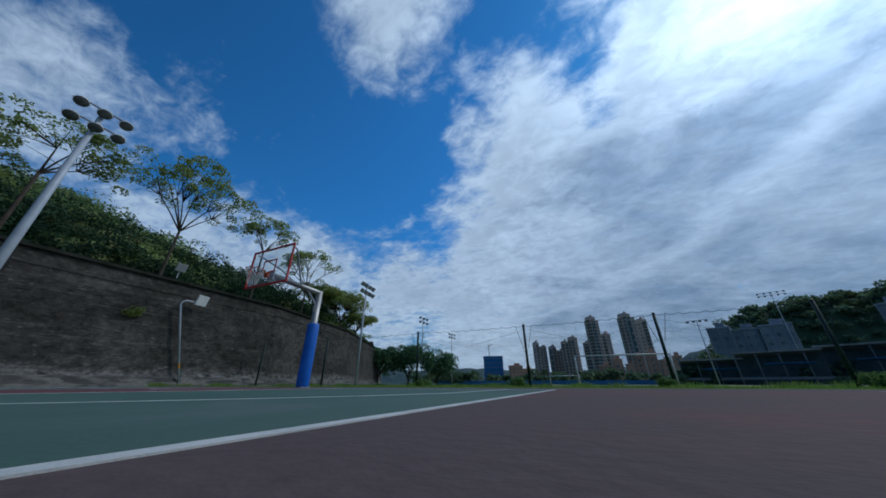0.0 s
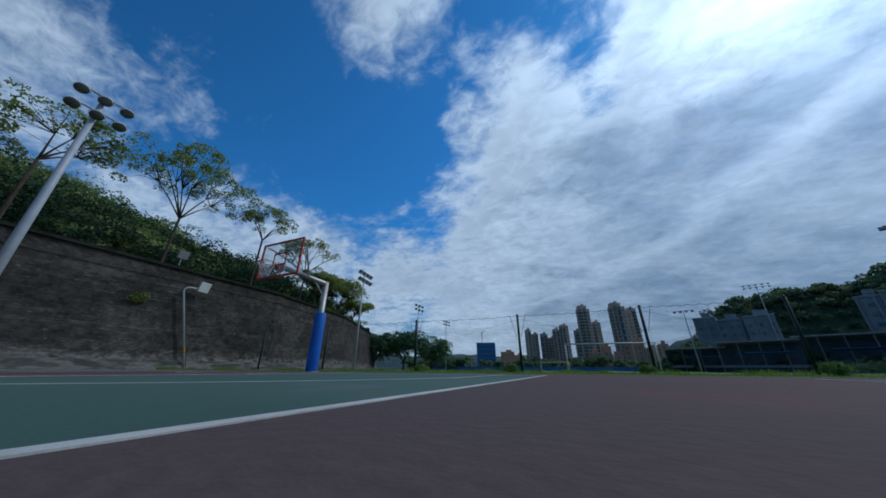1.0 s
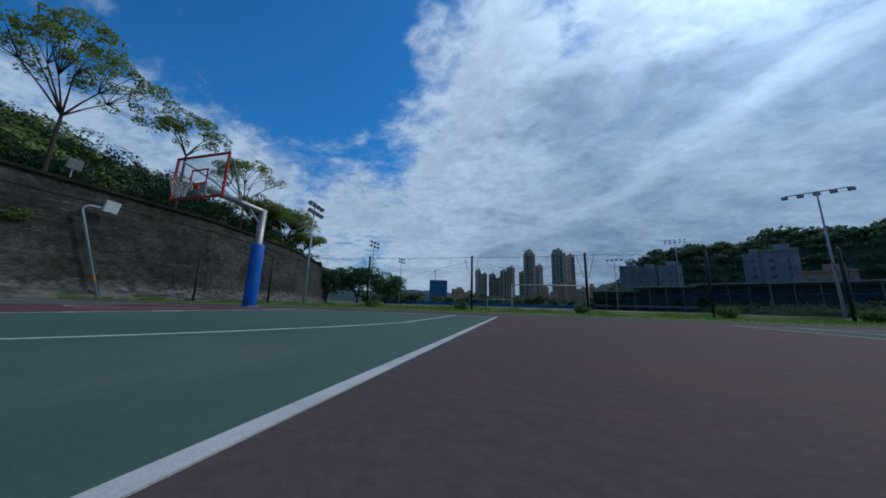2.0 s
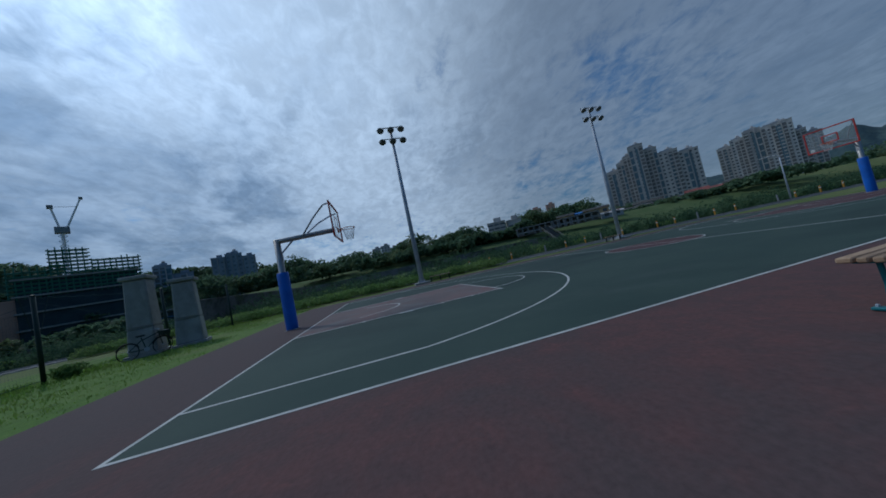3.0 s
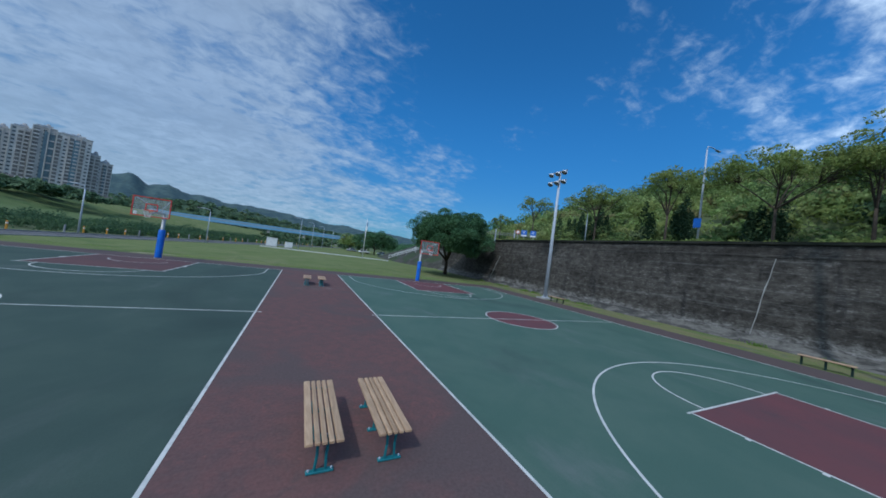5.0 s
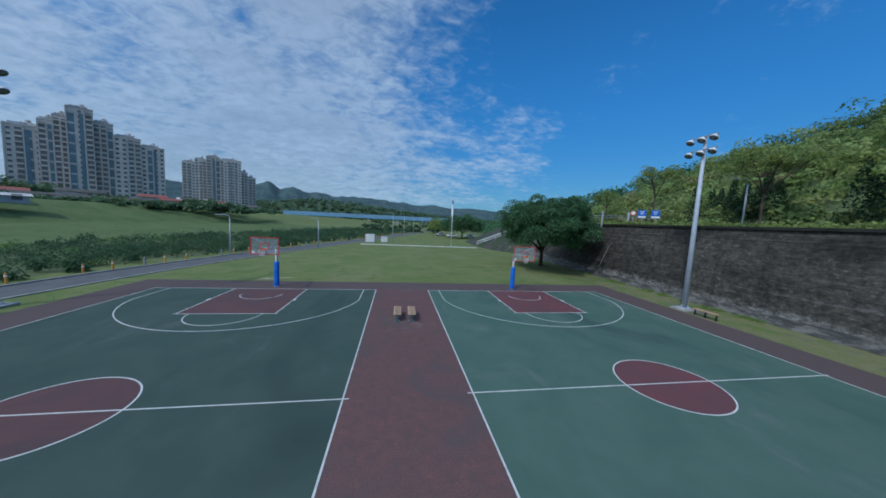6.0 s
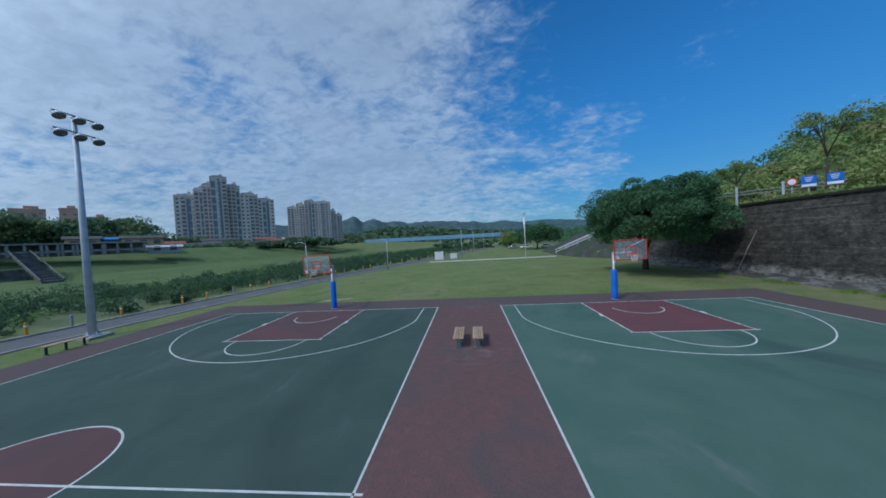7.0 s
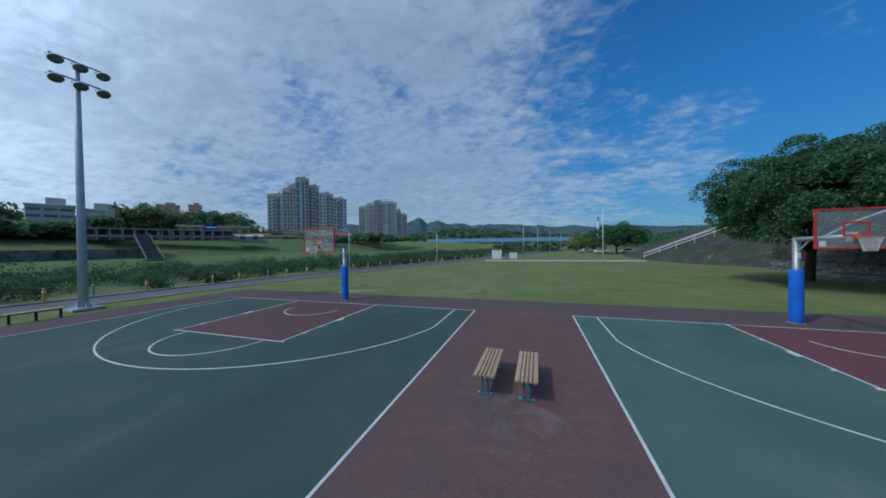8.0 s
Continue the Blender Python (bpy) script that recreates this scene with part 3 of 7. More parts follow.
M["glazing"] = material("tinted_glazing", (0.085, 0.150, 0.185), (0.060, 0.110, 0.145), 0.3, scale=0.3, fine=2, bump=0, speckle=0.2, random_ob=0.2)
M["blue_screen"] = material("blue_site_netting", (0.030, 0.165, 0.42), (0.024, 0.13, 0.35), 0.8, scale=0.3, fine=4, bump=0.1)
M["blue_paint"] = material("blue_steel", (0.14, 0.30, 0.46), (0.11, 0.25, 0.39), 0.6, scale=0.3, fine=3, bump=0.02)
M["sign_blue"] = material("sign_blue", (0.010, 0.13, 0.52), (0.010, 0.11, 0.45), 0.4, scale=3, fine=30, bump=0, speckle=0.04)
M["roof_red"] = material("red_roof", (0.26, 0.075, 0.055), (0.19, 0.06, 0.05), 0.8, scale=0.5, fine=5, bump=0.1)
M["bank_stone"] = material("grey_revetment", (0.125, 0.128, 0.126), (0.075, 0.078, 0.076), 0.95, scale=0.5, fine=4, bump=0.8, speckle=0.45,
                           stain=(0.045, 0.060, 0.030), stain_scale=0.22, stain_at=(0.50, 0.62), stain2=(0.028, 0.030, 0.028), stain2_scale=0.4, stain2_at=(0.52, 0.66))
M["bank_rubble"] = material("dark_mossy_revetment", (0.062, 0.060, 0.052), (0.032, 0.034, 0.028), 0.95, scale=0.6, fine=5, bump=0.9, speckle=0.5,
                            stain=(0.034, 0.052, 0.024), stain_scale=0.3, stain_at=(0.48, 0.60), stain2=(0.120, 0.112, 0.098), stain2_scale=0.6, stain2_at=(0.62, 0.72))
M["site_green"] = material("green_scaffold", (0.035, 0.16, 0.11), (0.028, 0.12, 0.085), 0.7, scale=0.5, fine=4, bump=0.05)
M["site_dark"] = material("dark_site_netting", (0.026, 0.046, 0.058), (0.020, 0.036, 0.046), 0.9, scale=0.3, fine=3, bump=0.1)


# ---------------------------------------------------------------- mesh helpers
def finish(name, bm, mat, parent=None, label="", smooth=False):
    me = bpy.data.meshes.new(name)
    bm.to_mesh(me)
    bm.free()
    if mat:
        me.materials.append(mat)
    if smooth:
        me.polygons.foreach_set("use_smooth", [True] * len(me.polygons))
    ob = new(name, me)
    if parent:
        ob.parent = parent
    if label:
        ob["label"] = label
    return ob


def part(name, bm, mat, parent, label="", smooth=False):
    return finish(name, bm, mat, parent, label, smooth)


def thing(name, m, label, category, group="", kind=""):
    ob = new(name)
    ob.empty_display_size = 0.2
    ob.matrix_basis = m
    return tagged(ob, label, category, group, kind)


def shared(name, me, m, parent):
    """A piece on mesh data that it shares with others."""
    ob = new(name, me)
    ob.parent = parent
    ob.matrix_basis = m
    return ob


def add_box(bm, c, s, bevel=0.0, rz=0.0, rx=0.0, ry=0.0, taper=1.0):
    out = bmesh.ops.create_cube(bm, size=1.0)
    vs = out["verts"]
    for v in vs:
        f = taper if v.co.z > 0 else 1.0
        v.co = Vector((v.co.x * s[0] * f, v.co.y * s[1] * f, v.co.z * s[2]))
    if bevel:
        es = list({e for v in vs for e in v.link_edges})
        r = bmesh.ops.bevel(bm, geom=es, offset=bevel, segments=1, profile=0.5, affect="EDGES")
        vs = list({v for f in r["faces"] for v in f.verts} | {v for v in vs if v.is_valid})
    m = pose(c[0], c[1], c[2], rx, ry, rz)
    for v in vs:
        v.co = m @ v.co
    return bm


def box(c, s, bevel=0.0, rz=0.0, rx=0.0, ry=0.0, taper=1.0):
    return add_box(bmesh.new(), c, s, bevel, rz, rx, ry, taper)


def add_tube(bm, pts, radii, seg=10, caps=True, flat=1.0):
    """A round bar along a line of points, with a radius for each."""
    pts = [Vector(p) for p in pts]
    if not isinstance(radii, (list, tuple)):
        radii = [radii] * len(pts)
    rings, side = [], None
    for i, p in enumerate(pts):
        d = (pts[min(i + 1, len(pts) - 1)] - pts[max(i - 1, 0)]).normalized()
        if side is None:
            side = d.cross(Vector((0, 0, 1)) if abs(d.z) < 0.9 else Vector((1, 0, 0))).normalized()
        side = (side - d * side.dot(d)).normalized()
        other = d.cross(side)
        rings.append([bm.verts.new(p + radii[i] * (math.cos(a) * side + flat * math.sin(a) * other))
                      for a in (2 * math.pi * j / seg for j in range(seg))])
    for r0, r1 in zip(rings, rings[1:]):
        for j in range(seg):
            bm.faces.new((r0[j], r0[(j + 1) % seg], r1[(j + 1) % seg], r1[j]))
    if caps:
        bm.faces.new(rings[0][::-1])
        bm.faces.new(rings[-1])
    return bm


def tube(pts, radii, seg=10, caps=True, flat=1.0):
    return add_tube(bmesh.new(), pts, radii, seg, caps, flat)


def add_lathe(bm, profile, seg=16, c=(0, 0, 0)):
    """A turned shape: profile rows of (radius, height)."""
    rings = [[bm.verts.new((c[0] + r * math.cos(a), c[1] + r * math.sin(a), c[2] + z))
              for a in (2 * math.pi * j / seg for j in range(seg))] for r, z in profile]
    for r0, r1 in zip(rings, rings[1:]):
        for j in range(seg):
            bm.faces.new((r0[j], r0[(j + 1) % seg], r1[(j + 1) % seg], r1[j]))
    bm.faces.new(rings[0][::-1])
    bm.faces.new(rings[-1])
    return bm


def ring_strip(cx, cy, z, r0, r1, a0, a1, n=48):
    bm = bmesh.new()
    last = None
    for i in range(n + 1):
        a = radians(a0 + (a1 - a0) * i / n)
        pair = [bm.verts.new((cx + r * math.cos(a), cy + r * math.sin(a), z)) for r in (r0, r1)]
        if last:
            bm.faces.new((last[0], last[1], pair[1], pair[0]))
        last = pair
    bmesh.ops.recalc_face_normals(bm, faces=bm.faces)
    for f in bm.faces:
        if f.normal.z < 0:
            f.normal_flip()
    out = bmesh.ops.extrude_face_region(bm, geom=bm.faces[:])
    for v in out["geom"]:
        if isinstance(v, bmesh.types.BMVert):
            v.co.z = -0.002
    bmesh.ops.recalc_face_normals(bm, faces=bm.faces)
    return bm


def rect(x0, y0, x1, y1, z):
    """A coat of paint: a thin solid whose foot lies in the slab."""
    return box(((x0 + x1) / 2, (y0 + y1) / 2, z / 2 - 0.002), (x1 - x0, y1 - y0, z + 0.004))


def quads_mesh(name, verts, per=4):
    """A mesh of loose quads from an array of corner rows (n, 4, 3)."""
    n = len(verts)
    me = bpy.data.meshes.new(name)
    me.vertices.add(n * per)
    me.vertices.foreach_set("co", np.ascontiguousarray(verts, dtype=np.float32).ravel())
    me.loops.add(n * per)
    me.loops.foreach_set("vertex_index", np.arange(n * per, dtype=np.int32))
    me.polygons.add(n)
    me.polygons.foreach_set("loop_start", np.arange(0, n * per, per, dtype=np.int32))
    me.update(calc_edges=True)
    return me


def grid_mesh(name, xs, ys, height):
    xs, ys = np.asarray(xs, float), np.asarray(ys, float)
    X, Y = np.meshgrid(xs, ys)
    Z = height(X, Y)
    nx, ny = len(xs), len(ys)
    me = bpy.data.meshes.new(name)
    me.vertices.add(nx * ny)
    me.vertices.foreach_set("co", np.stack([X, Y, Z], -1).astype(np.float32).ravel())
    i, j = np.meshgrid(np.arange(nx - 1), np.arange(ny - 1))
    a = (j * nx + i).ravel()
    loops = np.stack([a, a + 1, a + nx + 1, a + nx], -1).astype(np.int32)
    me.loops.add(loops.size)
    me.loops.foreach_set("vertex_index", loops.ravel())
    me.polygons.add(len(loops))
    me.polygons.foreach_set("loop_start", np.arange(0, loops.size, 4, dtype=np.int32))
    me.polygons.foreach_set("use_smooth", np.ones(len(loops), dtype=bool))
    me.update(calc_edges=True)
    return me


def leaf_quads(rng, c, size, flat=0.0):
    """Rhombic leaves round the points c, turned at random; flat near 1 keeps them level."""
    n = len(c)
    d = rng.normal(size=(n, 3))
    d[:, 2] *= 1 - flat
    d /= np.linalg.norm(d, axis=1, keepdims=True) + 1e-9
    o = rng.normal(size=(n, 3))
    o[:, 2] *= 1 - flat
    s = np.cross(d, o)
    if flat:
        s = np.cross(d, np.stack([rng.normal(size=n) * 0.4, rng.normal(size=n) * 0.4, np.ones(n)], -1))
    s /= np.linalg.norm(s, axis=1, keepdims=True) + 1e-9
    k = (size * rng.uniform(0.6, 1.35, n))[:, None]
    return np.stack([c - d * k * 0.6, c + s * k * 0.36, c + d * k * 0.6, c - s * k * 0.36], 1)


def dome_points(rng, centres, radii, per, low=-0.35):
    """Points near the skin of many rounded clumps."""
    n = len(centres) * per
    v = rng.normal(size=(n, 3))
    v /= np.linalg.norm(v, axis=1, keepdims=True)
    v[:, 2] = np.where(v[:, 2] < low, -v[:, 2], v[:, 2])
    r = np.repeat(radii, per, axis=0) * (rng.uniform(0.35, 1.0, n) ** 0.45)[:, None]
    return np.repeat(centres, per, axis=0) + v * r


def clump_leaves(rng, centres, radii, per, size, low=-0.15, jitter=0.55):
    """Leaves laid over the skin of rounded shrubs, facing outwards more or less, so that each shrub reads as a lump."""
    n = len(centres) * per
    v = rng.normal(size=(n, 3))
    v /= np.linalg.norm(v, axis=1, keepdims=True)
    v[:, 2] = np.where(v[:, 2] < low, -v[:, 2], v[:, 2])
    dent = 1 + 0.16 * np.sin(v[:, 0] * 7.1 + np.repeat(rng.uniform(0, 6, len(centres)), per)) * np.sin(v[:, 1] * 6.3 + v[:, 2] * 5.0)
    c = np.repeat(centres, per, axis=0) + v * np.repeat(radii, per, axis=0) * (dent * rng.uniform(0.80, 1.06, n))[:, None]
    face = v + rng.normal(0, jitter, (n, 3))
    face /= np.linalg.norm(face, axis=1, keepdims=True)
    d = np.cross(face, rng.normal(size=(n, 3)))
    d /= np.linalg.norm(d, axis=1, keepdims=True) + 1e-9
    side = np.cross(face, d)
    k = (size * rng.uniform(0.6, 1.35, n))[:, None]
    return np.stack([c - d * k * 0.6, c + side * k * 0.36, c + d * k * 0.6, c - side * k * 0.36], 1)


def leaves(name, quads, mat, parent=None):
    me = quads_mesh(name, quads)
    me.materials.append(mat)
    ob = new(name, me)
    if parent:
        ob.parent = parent
    return ob


def smooth_noise(rng_seed, X, Y, size, octaves=3):
    """Soft value noise on a plane."""
    out = np.zeros_like(X, dtype=float)
    amp, tot = 1.0, 0.0
    for o in range(octaves):
        r = np.random.RandomState(rng_seed + o)
        t = r.uniform(-1, 1, (64, 64))
        u, v = X / size + 31.7, Y / size + 17.3
        i, j = np.floor(u).astype(int), np.floor(v).astype(int)
        fu, fv = u - i, v - j
        fu, fv = fu * fu * (3 - 2 * fu), fv * fv * (3 - 2 * fv)
        g = lambda a, b: t[a % 64, b % 64]
        out += amp * (g(i, j) * (1 - fu) * (1 - fv) + g(i + 1, j) * fu * (1 - fv) + g(i, j + 1) * (1 - fu) * fv + g(i + 1, j + 1) * fu * fv)
        tot += amp
        amp, size = amp * 0.5, size * 0.5
    return out / tot


# ---------------------------------------------------------------- the plan
S, L, W = 2.02, 14.0, 15.0          # half the strip between the courts, half a court's length, a court's width
C = S + W / 2
WIDTHS = {1: W, -1: 15.1}            # the court beside the river is a little wider
CW = S + WIDTHS[-1] / 2
EDGE_X, EDGE_Y = 19.6, 16.75        # edge of the painted slab
ROAD_Y = [-260, -60, -25, -5, 11, 25, 42, 58, 75, 110, 190, 420, 900]
ROAD_X = [-44, -29, -25.6, -24.0, -22.8, -20.4, -15.4, -10.2, -5.0, 5, 28, 95, 240]


def road_x(y):
    """Inner edge of the riverside road."""
    out = 0
    for d in (-8, -4, 0, 4, 8):
        out = out + np.interp(np.asarray(y, float) + d, ROAD_Y, ROAD_X)
    return out / 5


def ground_z(X, Y):
    """Lawn, riverside slope, meadow and the far bank."""
    u = X - road_x(Y) + 3.6
    z = -0.04 + 0 * X
    z = np.where(u < -2, np.interp(-u, [2, 8, 20, 40, 50, 70, 72, 95, 120, 400], [-0.04, -0.25, -0.4, -0.1, 0.5, 1.0, 1.1, 6.6, 7.0, 7.5]), z)
    north = np.clip((Y - 150) / 200, 0, 1)
    return z * (1 - 0.45 * north * (u < -60))


# ---------------------------------------------------------------- ground, road, slab and courts
def spread(a, b, fine, far):
    """Coordinates close together from a to b and wide apart out to far on both sides."""
    mid = list(np.arange(a, b + 0.01, fine))
    out, step = [], fine
    x = b
    while x < far:
        step *= 1.35
        x += step
        out.append(x)
    back, step, x = [], fine, a
    while x > -far:
        step *= 1.35
        x -= step
        back.append(x)
    return back[::-1] + mid + out


ground = new("ground", grid_mesh("ground", spread(-130, 40, 2.5, 3500), spread(-80, 150, 4.0, 3500), ground_z))
ground.data.materials.append(M["grass"])
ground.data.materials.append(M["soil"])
ground.data.materials.append(M["meadow"])
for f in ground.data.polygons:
    # scrub floor darkened in colour for shady gaps, long meadow grass beyond it
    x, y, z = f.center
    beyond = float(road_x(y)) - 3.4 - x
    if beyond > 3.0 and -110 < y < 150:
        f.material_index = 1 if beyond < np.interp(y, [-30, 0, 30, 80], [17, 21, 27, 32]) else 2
tagged(ground, "mown green lawn with dry patches beside the courts", "grass", kind="structure")


def build_road():
    ys = np.arange(-200, 400, 4.0)
    bm = bmesh.new()
    rows = []
    for y in ys:
        x = float(road_x(y))
        rows.append([bm.verts.new((x - 3.3, y, 0.0)), bm.verts.new((x, y, 0.0)), bm.verts.new((x, y, -0.2)), bm.verts.new((x - 3.3, y, -0.2))])
    for a, b in zip(rows, rows[1:]):
        for i in range(4):
            bm.faces.new((a[i], a[(i + 1) % 4], b[(i + 1) % 4], b[i]))
    bmesh.ops.recalc_face_normals(bm, faces=bm.faces)
    road = finish("road", bm, M["asphalt"])
    tagged(road, "narrow grey asphalt riverside path with pale edges", "road", kind="structure")
    for name, off in (("kerb", -3.42), ("kerb", 0.08)):
        bm = bmesh.new()
        rows = []
        for y in ys:
            x = float(road_x(y)) + off
            h = 0.10 if off < 0 else 0.03
            rows.append([bm.verts.new((x - 0.11, y, -0.2)), bm.verts.new((x - 0.11, y, h)), bm.verts.new((x + 0.11, y, h)), bm.verts.new((x + 0.11, y, -0.2))])
        for a, b in zip(rows, rows[1:]):
            for i in range(3):
                bm.faces.new((a[i], a[i + 1], b[i + 1], b[i]))
        bmesh.ops.recalc_face_normals(bm, faces=bm.faces)
        tagged(finish(name, bm, M["kerb"]), "pale concrete kerb along the riverside path", "kerb", kind="structure")


build_road()

slab = bmesh.new()
add_box(slab, (0, 0, -0.06), (2 * EDGE_X, 2 * EDGE_Y, 0.12), 0.015)
pavement = tagged(finish("pavement", slab, M["maroon"]), "weathered maroon acrylic slab round two basketball courts", "court floor", kind="structure")


def build_court(side):
    """One full court: green field, maroon keys and circle, white lines."""
    W = WIDTHS[side]
    cx = side * (S + W / 2)
    court = rect(cx - W / 2, -L, cx + W / 2, L, 0.0012)
    court = tagged(finish("court_floor", court, M["green"] if side > 0 else M["green_worn"]), "green acrylic basketball court with white lines and maroon keys", "court", kind="structure")
    z, zl, h = 0.0024, 0.0036, 0.025

    def line(name, x0, y0, x1, y1):
        part(name, rect(min(x0, x1), min(y0, y1), max(x0, x1), max(y0, y1), zl), M["line"], court)

    for sx in (-1, 1):
        x = cx + sx * (W / 2 - h)
        line("sideline", x - h, -L, x + h, L)
    for sy in (-1, 1):
        y = sy * (L - h)
        line("baseline", cx - W / 2 + 2 * h, y - h, cx + W / 2 - 2 * h, y + h)
    line("half_line", cx - W / 2 - 0.15, -h, cx + W / 2 + 0.15, h)
    part("center_circle", ring_strip(cx, 0, z, 0.0, 1.8, 0, 360, 64), (M["key"] if side > 0 else M["key_worn"]), court, "maroon painted centre circle")
    part("circle_line", ring_strip(cx, 0, zl + 0.0004, 1.75, 1.8, 0, 360, 72), M["line"], court)
    for sy in (-1, 1):
        f = sy * (L - 5.8)
        part("key", rect(cx - 2.45, min(f, sy * (L - 0.05)), cx + 2.45, max(f, sy * (L - 0.05)), z), M["key"] if side > 0 else M["key_worn"] if sy > 0 else M["key_bare"], court, "maroon painted key" if side > 0 or sy > 0 else "worn faded maroon key")
        for sx in (-1, 1):
            line("lane_line", cx + sx * 2.45 - h, min(f, sy * (L - 0.05)), cx + sx * 2.45 + h, max(f, sy * (L - 0.05)))
            for d, w in ((1.80, 0.04), (2.95, 0.20), (3.98, 0.04), (4.88, 0.04)):
                y = sy * (L - d)
                line("lane_mark", cx + sx * 2.475, y - w, cx + sx * (2.59 if w > 0.1 else 2.55), y + w)
            # the straight run of the three-point line
            y0, y1 = sy * (L - 0.05), sy * (L - 2.99)
            line("corner_three_line", cx + sx * 6.6 - h, min(y0, y1), cx + sx * 6.6 + h, max(y0, y1))
        line("free_throw_line", cx - 2.58, f - h, cx + 2.58, f + h)
        rim_y = sy * (L - 1.575)
        a = math.degrees(math.acos(6.6 / 6.75))
        a0, a1 = (180 + a, 360 - a) if sy > 0 else (a, 180 - a)
        part("three_point_line", ring_strip(cx, rim_y, zl, 6.725, 6.775, a0, a1, 72), M["line"], court)
        b0, b1 = (180, 360) if sy > 0 else (0, 180)
        part("free_throw_arc", ring_strip(cx, f, zl, 1.775, 1.825, b0 + 1, b1 - 1, 40), M["line"], court)
        part("no_charge_arc", ring_strip(cx, rim_y, zl, 1.25, 1.30, b0, b1, 32), M["line"], court)
    return court


for side in (-1, 1):
    build_court(side)


# ---------------------------------------------------------------- retaining wall, hill and roadside above
WALL_LINE = [(24.6, 41.0), (23.9, 24.0), (23.9, -24.0), (27.0, -36.0), (36.0, -54.0), (54.0, -80.0)]
WALL_H, BATTER = 6.1, 0.75


def points_along(line, step=3.0):
    """Points of a broken line in short steps."""
    pts = []
    for (x0, y0), (x1, y1) in zip(line, line[1:]):
        n = max(1, int(math.hypot(x1 - x0, y1 - y0) / step))
        pts += [(x0 + (x1 - x0) * i / n, y0 + (y1 - y0) * i / n) for i in range(n)]
    pts.append(line[-1])
    return pts


def wall_solid(line, offs, step=3.0):
    """A long solid whose section is a ring of (offset away from the court, height)."""
    pts = points_along(line, step)
    bm = bmesh.new()
    rings = []
    for i, (x, y) in enumerate(pts):
        a, b = pts[max(i - 1, 0)], pts[min(i + 1, len(pts) - 1)]
        d = Vector((b[0] - a[0], b[1] - a[1])).normalized()
        nx, ny = -d.y, d.x
        rings.append([bm.verts.new((x + nx * o, y + ny * o, z)) for o, z in offs])
    k = len(offs)
    for r0, r1 in zip(rings, rings[1:]):
        for j in range(k):
            bm.faces.new((r0[j], r0[(j + 1) % k], r1[(j + 1) % k], r1[j]))
    bm.faces.new(rings[0])
    bm.faces.new(rings[-1][::-1])
    bmesh.ops.recalc_face_normals(bm, faces=bm.faces)
    return bm


wall = finish("retaining_wall", wall_solid(WALL_LINE, [(0, -0.3), (BATTER, WALL_H), (BATTER + 1.2, WALL_H), (BATTER + 1.2, -0.3)]), M["wall"])
tagged(wall, "tall battered concrete retaining wall black with algae stains", "wall", kind="structure")
part("footing", wall_solid(WALL_LINE, [(-0.62, -0.3), (-0.55, 0.0), (-0.16, 0.22), (-0.03, 0.46), (0.10, 0.50), (0.16, -0.3)], 1.5), M["wall_base"], wall, "pale rubble footing")
part("ledge", wall_solid(WALL_LINE, [(BATTER - 0.13, 5.28), (BATTER - 0.13, 5.38), (BATTER, 5.44), (BATTER, 5.28)], 2.0), M["wall"], wall, "weathered ledge")
part("coping", wall_solid(WALL_LINE, [(BATTER - 0.16, 6.08), (BATTER - 0.15, 6.25), (BATTER + 0.6, 6.30), (BATTER + 0.6, 6.08)], 2.0), M["coping"], wall, "dark mossy coping")


def on_wall(y, z, out=0.03):
    """A point on the wall's face along its straight run."""
    return Vector((23.9 + BATTER * (z + 0.3) / (WALL_H + 0.3) - out, y, z))


# thin uneven bars stand in for pale streaks along the wall's joints
for y0, y1, z0, z1, r in ((-4.05, -4.65, 0.35, 5.2, 0.035), (23.0, 21.7, 0.3, 3.9, 0.04)):
    bm = bmesh.new()
    n = 9
    rr = np.random.RandomState(3)
    pts = []
    for i in range(n):
        z = z0 + (z1 - z0) * i / (n - 1)
        pts.append(on_wall(y0 + (y1 - y0) * i / (n - 1) + rr.uniform(-0.03, 0.03), z, 0.05))
    add_tube(bm, pts, [r * f for f in (0.5, 0.7, 0.55, 1.0, 0.6, 1.1, 0.7, 0.5, 0.6)], 6)
    tagged(finish("drain_pipe", bm, M["concrete"]), "thin raised bar for a pale lime streak down the stained wall", "pipe", "pipes on the wall")


def hill_z(X, Y):
    ridge = np.interp(Y, [-110, -75, -57, -47, -35, -27, -15, 0, 20, 35, 50, 60, 80, 130, 220], [3, 5, 9, 12.8, 17.0, 19.6, 21.6, 21.4, 20.6, 19.4, 18.4, 16.2, 12.5, 7, 4])
    t = np.clip((X - 31) / 30, 0, 1)
    shape = t ** 0.95
    z = 6.15 + (ridge - 6.15) * shape + 0.05 * (X - 61) * (X > 61)
    z = z + smooth_noise(11, X, Y, 9.0) * 1.3 * np.clip((X - 31) / 6, 0, 1)
    return np.where(X < 31, 6.12, z)


def slope_z(X, Y):
    """The wooded slope beyond the wall; it starts behind the stone-faced embankment."""
    foot = 31.0 + 0.10 * np.maximum(Y - 60, 0)
    z = np.where(Y < 72, (X - 30.0) * 0.9, (X - foot) * 0.30)
    return np.minimum(hill_z(np.maximum(X, 31.1), Y), np.maximum(-0.5, z))


def hill_base(y):
    """Where the hill's sheet starts behind the wall."""
    ys = [p[1] for p in WALL_LINE][::-1]
    xs = [p[0] for p in WALL_LINE][::-1]
    return np.interp(y, ys, xs) + 1.9


